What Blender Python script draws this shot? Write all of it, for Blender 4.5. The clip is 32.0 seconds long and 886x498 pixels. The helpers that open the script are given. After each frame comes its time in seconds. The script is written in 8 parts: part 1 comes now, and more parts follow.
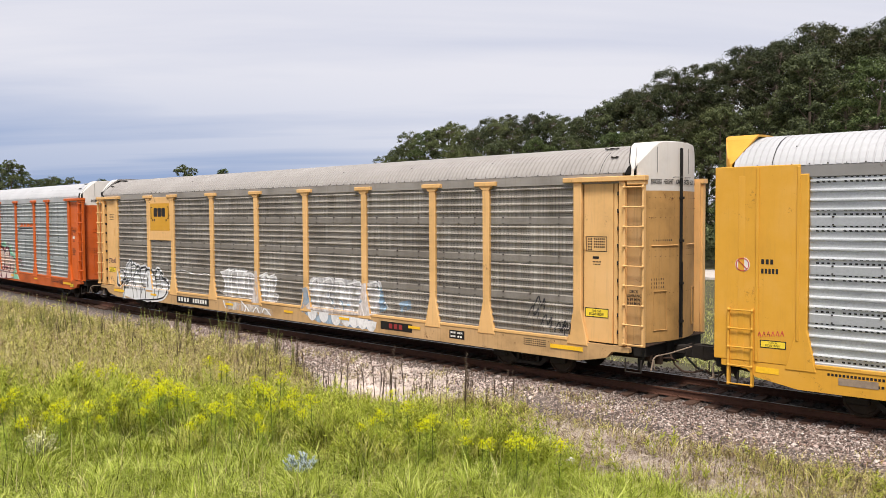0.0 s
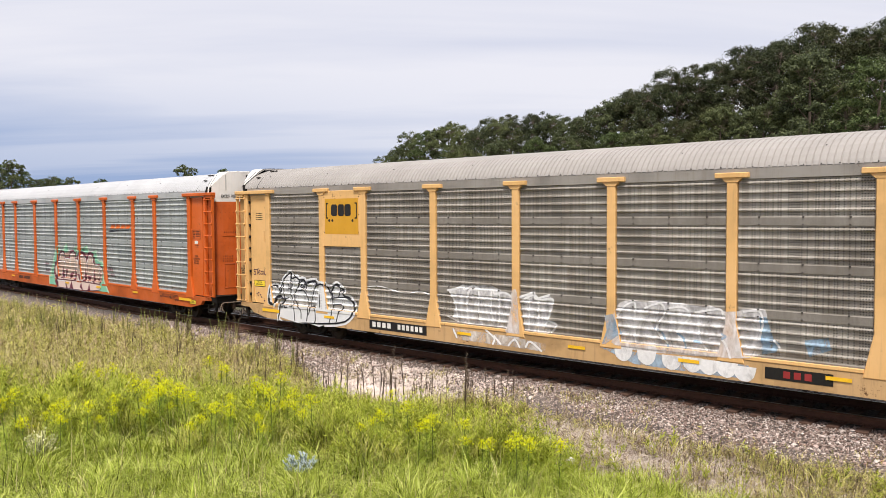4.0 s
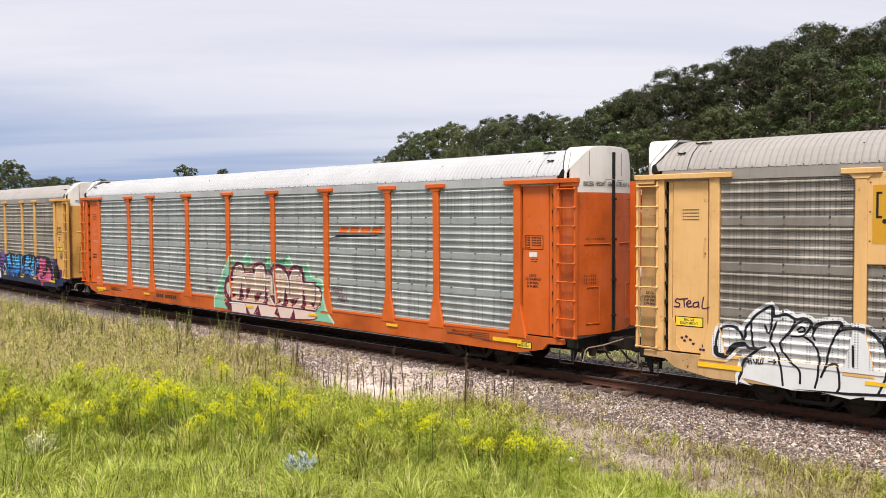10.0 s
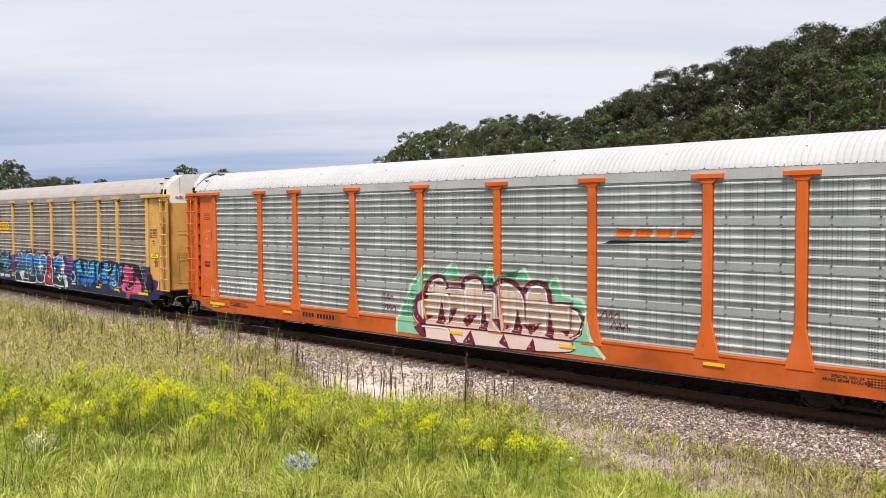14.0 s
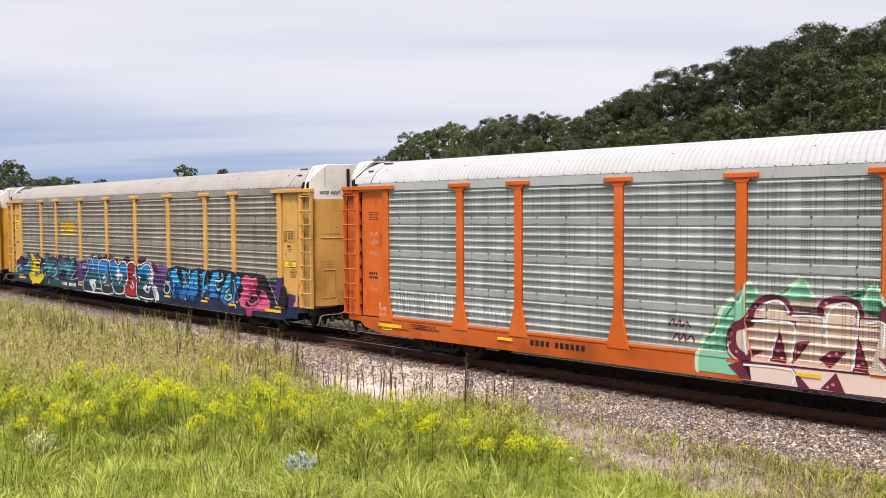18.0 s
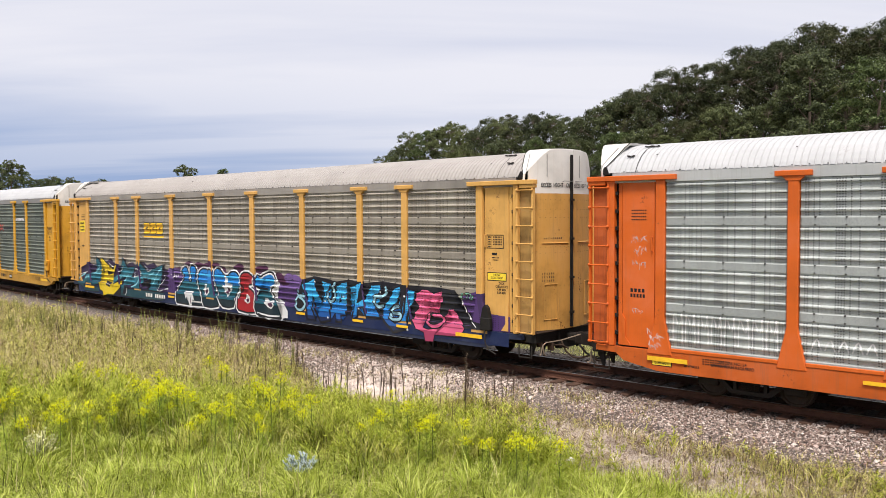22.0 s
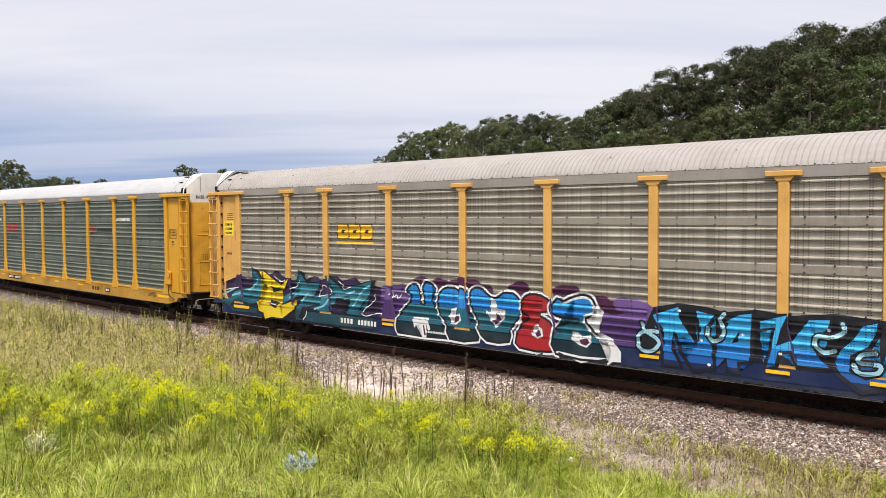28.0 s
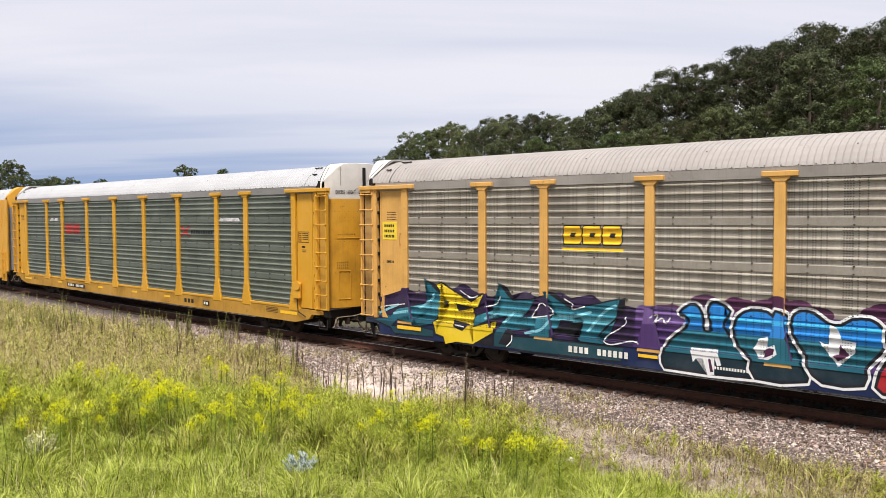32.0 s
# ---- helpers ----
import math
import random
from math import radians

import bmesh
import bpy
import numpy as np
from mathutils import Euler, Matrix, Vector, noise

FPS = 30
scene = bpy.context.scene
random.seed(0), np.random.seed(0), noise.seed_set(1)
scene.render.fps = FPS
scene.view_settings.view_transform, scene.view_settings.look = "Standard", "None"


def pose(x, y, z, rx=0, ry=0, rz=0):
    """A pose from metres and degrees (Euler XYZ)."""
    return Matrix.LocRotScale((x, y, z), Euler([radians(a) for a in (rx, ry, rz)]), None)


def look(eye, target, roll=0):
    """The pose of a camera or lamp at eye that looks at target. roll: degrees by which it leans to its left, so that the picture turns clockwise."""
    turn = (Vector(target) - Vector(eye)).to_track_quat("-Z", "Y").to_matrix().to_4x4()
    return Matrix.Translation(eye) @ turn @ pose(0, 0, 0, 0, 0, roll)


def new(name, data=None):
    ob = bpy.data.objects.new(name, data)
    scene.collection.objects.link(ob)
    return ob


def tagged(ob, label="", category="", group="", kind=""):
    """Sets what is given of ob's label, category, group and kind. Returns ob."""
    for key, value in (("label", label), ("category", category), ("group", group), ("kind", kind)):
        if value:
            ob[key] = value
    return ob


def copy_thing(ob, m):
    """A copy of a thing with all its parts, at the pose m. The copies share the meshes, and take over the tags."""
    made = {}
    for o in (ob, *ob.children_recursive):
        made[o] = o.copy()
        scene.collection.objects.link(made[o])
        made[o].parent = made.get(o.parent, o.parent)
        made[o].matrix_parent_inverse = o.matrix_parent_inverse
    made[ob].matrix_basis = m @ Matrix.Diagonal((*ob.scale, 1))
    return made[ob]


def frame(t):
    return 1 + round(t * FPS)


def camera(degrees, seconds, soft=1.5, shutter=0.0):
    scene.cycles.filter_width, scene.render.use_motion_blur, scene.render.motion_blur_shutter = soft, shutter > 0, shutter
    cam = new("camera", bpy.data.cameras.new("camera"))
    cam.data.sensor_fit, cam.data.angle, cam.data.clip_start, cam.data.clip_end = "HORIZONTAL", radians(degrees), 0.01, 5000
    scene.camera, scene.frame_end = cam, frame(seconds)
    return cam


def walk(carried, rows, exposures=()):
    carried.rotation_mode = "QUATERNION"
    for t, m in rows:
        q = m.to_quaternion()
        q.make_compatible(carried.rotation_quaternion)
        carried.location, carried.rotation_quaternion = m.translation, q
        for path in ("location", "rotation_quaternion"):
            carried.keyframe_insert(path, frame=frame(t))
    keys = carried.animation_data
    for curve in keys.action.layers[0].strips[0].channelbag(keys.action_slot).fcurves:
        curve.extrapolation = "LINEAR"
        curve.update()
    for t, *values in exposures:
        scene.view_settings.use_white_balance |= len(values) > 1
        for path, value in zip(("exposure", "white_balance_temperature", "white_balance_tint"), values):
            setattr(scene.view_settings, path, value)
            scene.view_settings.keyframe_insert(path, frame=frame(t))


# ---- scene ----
cam = camera(56.62, 32.0, soft=0.3)
EYE = Vector((0.0, -16.865, 4.044))
YAW, PITCH, ROLL = -0.7166, -0.0421, 0.31
AIM = EYE + Vector((math.sin(YAW) * math.cos(PITCH), math.cos(YAW) * math.cos(PITCH), math.sin(PITCH)))
CAM_POSE = look(EYE, AIM, -ROLL)
walk(cam, [(0.0, CAM_POSE), (32.0, CAM_POSE)], [(0.0, 0.02), (2.5, 0.10), (32.0, 0.10)])

# ---- the line of the track: a gentle curve ----
BEND = 0.001494
MID = 1.537
PITCH_CARS = 28.9


def track_y(x):
    a = min(abs(x), 130.0)
    return MID + BEND * a * a / 2 + BEND * 130.0 * (abs(x) - a)


def track_pose(d, z=0.0):
    return pose(d, track_y(d), z, 0, 0, math.degrees(math.atan(BEND * d)))


def run(t):
    """How far the train has rolled after t seconds."""
    u = t / 32.0
    return 93.374 * u - 22.168 * u ** 2 + 4.0956 * u ** 3 - 4.8529 * u ** 4 + 5.2837 * u ** 5


# ---- world and sun ----
world = bpy.data.worlds.new("overcast_sky")
scene.world = world
world.use_nodes = True
wn, wl = world.node_tree.nodes, world.node_tree.links
wn.clear()


def wnode(kind, **kw):
    n = wn.new(kind)
    for k, v in kw.items():
        n.inputs[k].default_value = v
    return n


SUN_EL, SUN_AZ = radians(62), radians(148)
sky = wn.new("ShaderNodeTexSky")
sky.sky_type, sky.sun_disc, sky.sun_elevation, sky.sun_rotation = "NISHITA", False, SUN_EL, SUN_AZ
sky_s = wn.new("ShaderNodeVectorMath"); sky_s.operation = "SCALE"; sky_s.inputs["Scale"].default_value = 0.10
wl.new(sky.outputs[0], sky_s.inputs[0])
tc = wn.new("ShaderNodeTexCoord")
sep = wn.new("ShaderNodeSeparateXYZ"); wl.new(tc.outputs["Generated"], sep.inputs[0])
up = wn.new("ShaderNodeMath"); up.operation = "MAXIMUM"; up.inputs[1].default_value = 0.0
wl.new(sep.outputs["Z"], up.inputs[0])
den = wn.new("ShaderNodeMath"); den.operation = "ADD"; den.inputs[1].default_value = 0.13
wl.new(up.outputs[0], den.inputs[0])
dome = wn.new("ShaderNodeVectorMath"); dome.operation = "DIVIDE"
comb = wn.new("ShaderNodeCombineXYZ")
for a in "XYZ":
    wl.new(den.outputs[0], comb.inputs[a])
wl.new(tc.outputs["Generated"], dome.inputs[0]); wl.new(comb.outputs[0], dome.inputs[1])
cl_map = wn.new("ShaderNodeMapping"); cl_map.vector_type = "TEXTURE"; cl_map.inputs["Rotation"].default_value = (0, 0, radians(44)); cl_map.inputs["Scale"].default_value = (4.5, 0.9, 1.0)
wl.new(dome.outputs[0], cl_map.inputs[0])
cl = wnode("ShaderNodeTexNoise", Scale=1.25, Detail=5.0, Roughness=0.52, Distortion=0.35)
wl.new(cl_map.outputs[0], cl.inputs["Vector"])
cl_r = wn.new("ShaderNodeValToRGB")
cl_r.color_ramp.elements[0].position, cl_r.color_ramp.elements[0].color = 0.28, (0.66, 0.68, 0.80, 1)
cl_r.color_ramp.elements[1].position, cl_r.color_ramp.elements[1].color = 0.60, (0.83, 0.82, 0.885, 1)
wl.new(cl.outputs["Fac"], cl_r.inputs[0])
# bluer, darker bank low down, away from the woods
low = wn.new("ShaderNodeMapRange")
low.interpolation_type = "SMOOTHSTEP"
for i, v in ((1, 0.02), (2, 0.20), (3, 1.0), (4, 0.0)):
    low.inputs[i].default_value = v
wl.new(sep.outputs["Z"], low.inputs[0])
west = wn.new("ShaderNodeMapRange")
west.interpolation_type = "SMOOTHSTEP"
for i, v in ((1, -0.45), (2, -0.95), (3, 0.0), (4, 1.0)):
    west.inputs[i].default_value = v
wl.new(sep.outputs["X"], west.inputs[0])
bank = wn.new("ShaderNodeMath"); bank.operation = "MULTIPLY"
wl.new(low.outputs[0], bank.inputs[0]); wl.new(west.outputs[0], bank.inputs[1])
bank_n = wn.new("ShaderNodeMath"); bank_n.operation = "MULTIPLY"; bank_n.use_clamp = True
bank_k = wnode("ShaderNodeMapRange")
for i, v in ((1, 0.35), (2, 0.6), (3, 1.25), (4, 0.75)):
    bank_k.inputs[i].default_value = v
wl.new(cl.outputs["Fac"], bank_k.inputs[0])
wl.new(bank.outputs[0], bank_n.inputs[0]); wl.new(bank_k.outputs[0], bank_n.inputs[1])
mixb = wn.new("ShaderNodeMix"); mixb.data_type = "RGBA"
mixb.inputs["B"].default_value = (0.30, 0.40, 0.64, 1)
wl.new(bank_n.outputs[0], mixb.inputs["Factor"]); wl.new(cl_r.outputs[0], mixb.inputs["A"])
mixs = wn.new("ShaderNodeMix"); mixs.data_type = "RGBA"; mixs.inputs["Factor"].default_value = 0.93
wl.new(sky_s.outputs[0], mixs.inputs["A"]); wl.new(mixb.outputs["Result"], mixs.inputs["B"])
bg = wn.new("ShaderNodeBackground"); bg.inputs["Strength"].default_value = 1.0
wl.new(mixs.outputs["Result"], bg.inputs["Color"])
wo = wn.new("ShaderNodeOutputWorld"); wl.new(bg.outputs[0], wo.inputs[0])

sun_d = bpy.data.lights.new("sun", "SUN")
sun_d.energy, sun_d.angle, sun_d.color = 4.7, radians(14), (1.0, 0.94, 0.86)
sun = new("sun", sun_d)
sun.matrix_world = look((0, 0, 60), (-0.25 * 40, 0.397 * 40, 60 - 0.883 * 40))


# ---- materials ----
def ramp(nt, fac, stops):
    r = nt.nodes.new("ShaderNodeValToRGB")
    while len(r.color_ramp.elements) < len(stops):
        r.color_ramp.elements.new(0.5)
    for e, (p, c) in zip(r.color_ramp.elements, stops):
        e.position, e.color = p, (*c, 1) if len(c) == 3 else c
    nt.links.new(fac, r.inputs[0])
    return r.outputs[0]


def noise_tex(nt, vec, scale, detail=4.0, rough=0.55, dist=0.0):
    n = nt.nodes.new("ShaderNodeTexNoise")
    n.inputs["Scale"].default_value, n.inputs["Detail"].default_value = scale, detail
    n.inputs["Roughness"].default_value, n.inputs["Distortion"].default_value = rough, dist
    nt.links.new(vec, n.inputs["Vector"])
    return n.outputs["Fac"]


def mix(nt, fac, a, b, blend="MIX"):
    m = nt.nodes.new("ShaderNodeMix")
    m.data_type, m.blend_type = "RGBA", blend
    for sock, v in (("Factor", fac), ("A", a), ("B", b)):
        s = m.inputs[sock]
        if isinstance(v, (int, float)):
            s.default_value = v
        elif isinstance(v, tuple):
            s.default_value = (*v, 1)
        else:
            nt.links.new(v, s)
    return m.outputs["Result"]


def math_n(nt, op, a, b=0.0):
    m = nt.nodes.new("ShaderNodeMath")
    m.operation = op
    for i, v in enumerate((a, b)):
        if isinstance(v, (int, float)):
            m.inputs[i].default_value = v
        else:
            nt.links.new(v, m.inputs[i])
    return m.outputs[0]


def stretched(nt, vec, sx, sy, sz):
    m = nt.nodes.new("ShaderNodeMapping")
    m.inputs["Scale"].default_value = (sx, sy, sz)
    nt.links.new(vec, m.inputs[0])
    return m.outputs[0]


def material(name):
    m = bpy.data.materials.new(name)
    m.use_nodes = True
    nt = m.node_tree
    return m, nt, nt.nodes["Principled BSDF"]


def coords(nt, spread=True):
    """Object coordinates, shifted by the object's own random number, so that alike pieces differ."""
    t = nt.nodes.new("ShaderNodeTexCoord")
    if not spread:
        return t.outputs["Object"]
    o = nt.nodes.new("ShaderNodeObjectInfo")
    s = nt.nodes.new("ShaderNodeVectorMath"); s.operation = "SCALE"; s.inputs["Scale"].default_value = 37.0
    c = nt.nodes.new("ShaderNodeCombineXYZ")
    for a in "XYZ":
        nt.links.new(o.outputs["Random"], c.inputs[a])
    nt.links.new(c.outputs[0], s.inputs[0])
    a = nt.nodes.new("ShaderNodeVectorMath")
    nt.links.new(t.outputs["Object"], a.inputs[0]); nt.links.new(s.outputs[0], a.inputs[1])
    return a.outputs[0]


def bump(nt, bsdf, height, strength=0.2, dist=0.01):
    b = nt.nodes.new("ShaderNodeBump")
    b.inputs["Strength"].default_value, b.inputs["Distance"].default_value = strength, dist
    nt.links.new(height, b.inputs["Height"])
    nt.links.new(b.outputs[0], bsdf.inputs["Normal"])


def tint(c, k):
    return tuple(min(1.0, v * k) for v in c)


def paint(name, col, rough=0.5, metal=0.0, wear=0.35, dirt=(0.16, 0.10, 0.06), rust=0.12, grain=1.0, holes=0.0):
    """Weathered paint: fading in large patches, vertical run-off streaks, specks of rust and grime."""
    m, nt, b = material(name)
    v = coords(nt)
    big = noise_tex(nt, v, 0.9 * grain, 5, 0.6)
    fade = ramp(nt, big, [(0.3, tint(col, 1.0 - 0.34 * wear)), (0.5, col), (0.75, tuple(0.96 * a + 0.04 * 0.8 for a in tint(col, 1.06)))])
    streak = noise_tex(nt, stretched(nt, v, 8, 8, 0.45), 1.5, 6, 0.75, 0.5)
    sm = ramp(nt, streak, [(0.52, (0, 0, 0)), (0.85, (0.6 * wear,) * 3)])
    c1 = mix(nt, sm, fade, dirt)
    fine = noise_tex(nt, v, 16, 6, 0.7)
    big2 = noise_tex(nt, v, 2.3, 3, 0.5)
    spots = ramp(nt, math_n(nt, "MULTIPLY", fine, big2), [(0.37, (0, 0, 0)), (0.45, (rust * 4, rust * 4, rust * 4))])
    c2 = mix(nt, spots, c1, (0.11, 0.045, 0.02))
    if holes:
        c2 = punched(nt, c2, coords(nt, False), (0.052, 0.050), 0.5, holes, 1.07)
    nt.links.new(c2, b.inputs["Base Color"])
    r = nt.nodes.new("ShaderNodeMapRange")
    r.inputs[3].default_value, r.inputs[4].default_value = rough - 0.1, rough + 0.2
    nt.links.new(fine, r.inputs[0]); nt.links.new(r.outputs[0], b.inputs["Roughness"])
    b.inputs["Metallic"].default_value = metal
    b.inputs["Specular IOR Level"].default_value = 0.28
    bump(nt, b, math_n(nt, "ADD", fine, math_n(nt, "MULTIPLY", big2, 2.0)), 0.12, 0.01)
    return m


def sheet_metal(name, light, dark, metal=0.35, rough=0.45, hole=(0.052, 0.050), holes=0.95, brown=0.3, gap=0.46, rows=False, band=0.45):
    """Galvanised, perforated siding: rows of small punched holes, dull patches and brown road grime; flat bands shaded
    in the colour.
    """
    m, nt, b = material(name)
    v = coords(nt)
    raw = coords(nt, False)
    big = noise_tex(nt, v, 0.7, 5, 0.6)
    base = ramp(nt, big, [(0.3, dark), (0.7, light)])
    streak = noise_tex(nt, stretched(nt, v, 6, 6, 0.7), 1.4, 4, 0.65)
    base = mix(nt, ramp(nt, streak, [(0.42, (0, 0, 0)), (0.75, (brown, brown, brown))]), base, (0.20, 0.155, 0.115))
    fine = noise_tex(nt, v, 22, 5, 0.7)
    base = mix(nt, ramp(nt, fine, [(0.45, (0, 0, 0)), (0.8, (0.5, 0.5, 0.5))]), base, tint(dark, 0.55))
    zed = nt.nodes.new("ShaderNodeSeparateXYZ"); nt.links.new(raw, zed.inputs[0])
    # the flat band gets a darker tint, for catching less light than the ridges
    band_shade = ramp(nt, math_n(nt, "ADD", zed.outputs["Z"], math_n(nt, "MULTIPLY", noise_tex(nt, v, 5, 3, 0.5), 0.02)), [(0.09, (band,) * 3), (0.115, (0, 0, 0))])
    base = mix(nt, band_shade, base, tint(dark, 0.62))
    base = punched(nt, base, raw, hole, gap, holes, 0.105, rows)
    nt.links.new(base, b.inputs["Base Color"])
    b.inputs["Metallic"].default_value = metal
    b.inputs["Specular IOR Level"].default_value = 0.3
    r = nt.nodes.new("ShaderNodeMapRange")
    r.inputs[3].default_value, r.inputs[4].default_value = rough - 0.08, rough + 0.22
    nt.links.new(fine, r.inputs[0]); nt.links.new(r.outputs[0], b.inputs["Roughness"])
    bump(nt, b, big, 0.15, 0.02)
    return m


def punched(nt, base, raw, hole, prob, strength, above=None, rows=False):
    """Columns of small dark punched holes over a colour."""
    s = nt.nodes.new("ShaderNodeSeparateXYZ"); nt.links.new(raw, s.inputs[0])
    fx = math_n(nt, "ABSOLUTE", math_n(nt, "SUBTRACT", math_n(nt, "FRACT", math_n(nt, "MULTIPLY", s.outputs["X"], 1 / hole[0])), 0.5))
    fz = math_n(nt, "ABSOLUTE", math_n(nt, "SUBTRACT", math_n(nt, "FRACT", math_n(nt, "MULTIPLY", s.outputs["Z"], 1 / hole[1])), 0.5))
    inside = math_n(nt, "MULTIPLY", math_n(nt, "LESS_THAN", fx, 0.26), math_n(nt, "LESS_THAN", fz, 0.20))
    wn_ = nt.nodes.new("ShaderNodeTexWhiteNoise"); wn_.noise_dimensions = "1D"
    nt.links.new(math_n(nt, "FLOOR", math_n(nt, "MULTIPLY", s.outputs["X"], 1 / hole[0])), wn_.inputs["W"])
    hz = math_n(nt, "MULTIPLY", inside, math_n(nt, "LESS_THAN", wn_.outputs["Value"], prob))
    if above is not None:
        hz = math_n(nt, "MULTIPLY", hz, math_n(nt, "GREATER_THAN", s.outputs["Z"], above))
    if rows:
        hz = math_n(nt, "MULTIPLY", hz, math_n(nt, "GREATER_THAN", math_n(nt, "ABSOLUTE", math_n(nt, "SUBTRACT", s.outputs["Z"], 0.47)), 0.25))
    return mix(nt, math_n(nt, "MULTIPLY", hz, strength), base, (0.012, 0.011, 0.010))


def plain(name, col, rough=0.6, metal=0.0, var=0.25, scale=12.0):
    m, nt, b = material(name)
    v = coords(nt)
    f = noise_tex(nt, v, scale, 5, 0.65)
    g = noise_tex(nt, v, scale * 0.13, 3, 0.5)
    c = ramp(nt, math_n(nt, "MULTIPLY", math_n(nt, "ADD", f, g), 0.5), [(0.35, tint(col, 1 - var)), (0.65, tint(col, 1 + var))])
    nt.links.new(c, b.inputs["Base Color"])
    b.inputs["Roughness"].default_value, b.inputs["Metallic"].default_value = rough, metal
    b.inputs["Specular IOR Level"].default_value = 0.22
    bump(nt, b, f, 0.2, 0.01)
    return m


M_BLACK = plain("grime_and_shade_black", (0.014, 0.0125, 0.0115), 0.75)
M_STEEL_DARK = plain("dark_cast_steel", (0.028, 0.023, 0.020), 0.7, 0.0)
M_WHEEL = plain("rusty_wheel_steel", (0.042, 0.029, 0.022), 0.6, 0.0)
M_RAIL = plain("rusted_rail", (0.088, 0.040, 0.027), 0.7, 0.0)
M_RAILTOP = plain("polished_rail_head", (0.35, 0.33, 0.31), 0.28, 0.9, 0.15)
M_TIE = plain("creosoted_timber", (0.080, 0.045, 0.032), 0.85, 0.0, 0.4, 20)
M_LETTER = plain("black_stencil_paint", (0.02, 0.018, 0.018), 0.6, 0, 0.3)
M_WHITE_L = plain("white_stencil_paint", (0.72, 0.70, 0.66), 0.6, 0, 0.15)
M_YELLOW_L = plain("reflective_yellow", (0.85, 0.50, 0.03), 0.4, 0, 0.15)
M_LABEL_Y = plain("yellow_label", (0.85, 0.62, 0.05), 0.5, 0, 0.1)
M_AIR = plain("grey_rubber_hose", (0.05, 0.05, 0.05), 0.7)
M_PALEIRON = plain("pale_worn_iron", (0.26, 0.20, 0.15), 0.7, 0.0)
M_RUSTY = plain("rust_brown_iron", (0.045, 0.028, 0.020), 0.8, 0.0, 0.45)


# ---- mesh helpers ----
def part(name, bm, mat, parent, label="", at=None, smooth=False, kind=""):
    me = bpy.data.meshes.new(name)
    bm.to_mesh(me)
    bm.free()
    if smooth:
        for p in me.polygons:
            p.use_smooth = True
    me.materials.append(mat)
    return piece(name, me, parent, label, at, kind)


def piece(name, me, parent, label="", at=None, kind=""):
    ob = new(name, me)
    if parent is not None:
        ob.parent = parent
    if at is not None:
        ob.matrix_basis = at
    if label or kind:
        tagged(ob, label, kind=kind)
    return ob


def box(bm, x0, x1, y0, y1, z0, z1, bev=0.0):
    vs = [bm.verts.new((x, y, z)) for z in (z0, z1) for x, y in ((x0, y0), (x1, y0), (x1, y1), (x0, y1))]
    fs = []
    for f in ((3, 2, 1, 0), (4, 5, 6, 7), (0, 1, 5, 4), (1, 2, 6, 5), (2, 3, 7, 6), (3, 0, 4, 7)):
        fs.append(bm.faces.new([vs[i] for i in f]))
    if bev:
        es = list({e for f in fs for e in f.edges})
        bmesh.ops.bevel(bm, geom=es, offset=bev, segments=1, affect="EDGES")
    return bm


def prism(bm, pts, axis, a, b):
    """A closed outline of two coordinates pushed from a to b along an axis."""
    def place(p, w):
        return {"x": (w, p[0], p[1]), "y": (p[0], w, p[1]), "z": (p[0], p[1], w)}[axis]
    lo = [bm.verts.new(place(p, a)) for p in pts]
    hi = [bm.verts.new(place(p, b)) for p in pts]
    n = len(pts)
    bm.faces.new(lo[::-1]); bm.faces.new(hi)
    for i in range(n):
        bm.faces.new((lo[i], lo[(i + 1) % n], hi[(i + 1) % n], hi[i]))
    bmesh.ops.recalc_face_normals(bm, faces=bm.faces[:])
    return bm


def tube(bm, p, q, r, n=8, r2=None):
    p, q = Vector(p), Vector(q)
    d = (q - p).normalized()
    a = d.orthogonal().normalized()
    c = d.cross(a)
    r2 = r if r2 is None else r2
    lo = [bm.verts.new(p + r * (math.cos(t) * a + math.sin(t) * c)) for t in [2 * math.pi * i / n for i in range(n)]]
    hi = [bm.verts.new(q + r2 * (math.cos(t) * a + math.sin(t) * c)) for t in [2 * math.pi * i / n for i in range(n)]]
    for i in range(n):
        bm.faces.new((lo[i], lo[(i + 1) % n], hi[(i + 1) % n], hi[i]))
    bm.faces.new(lo[::-1]); bm.faces.new(hi)
    return bm


def pipe(bm, pts, r, n=6):
    for a, b in zip(pts[:-1], pts[1:]):
        tube(bm, a, b, r, n)
    return bm


def grid_strip(bm, rows):
    """Skin a list of equally long rows of points."""
    vs = [[bm.verts.new(p) for p in row] for row in rows]
    for a, b in zip(vs[:-1], vs[1:]):
        for i in range(len(a) - 1):
            bm.faces.new((a[i], a[i + 1], b[i + 1], b[i]))
    return bm


def raw_mesh(name, verts, faces, mat, smooth=False):
    me = bpy.data.meshes.new(name)
    me.from_pydata(verts, [], faces)
    me.materials.append(mat)
    if smooth:
        me.polygons.foreach_set("use_smooth", [True] * len(me.polygons))
    return me


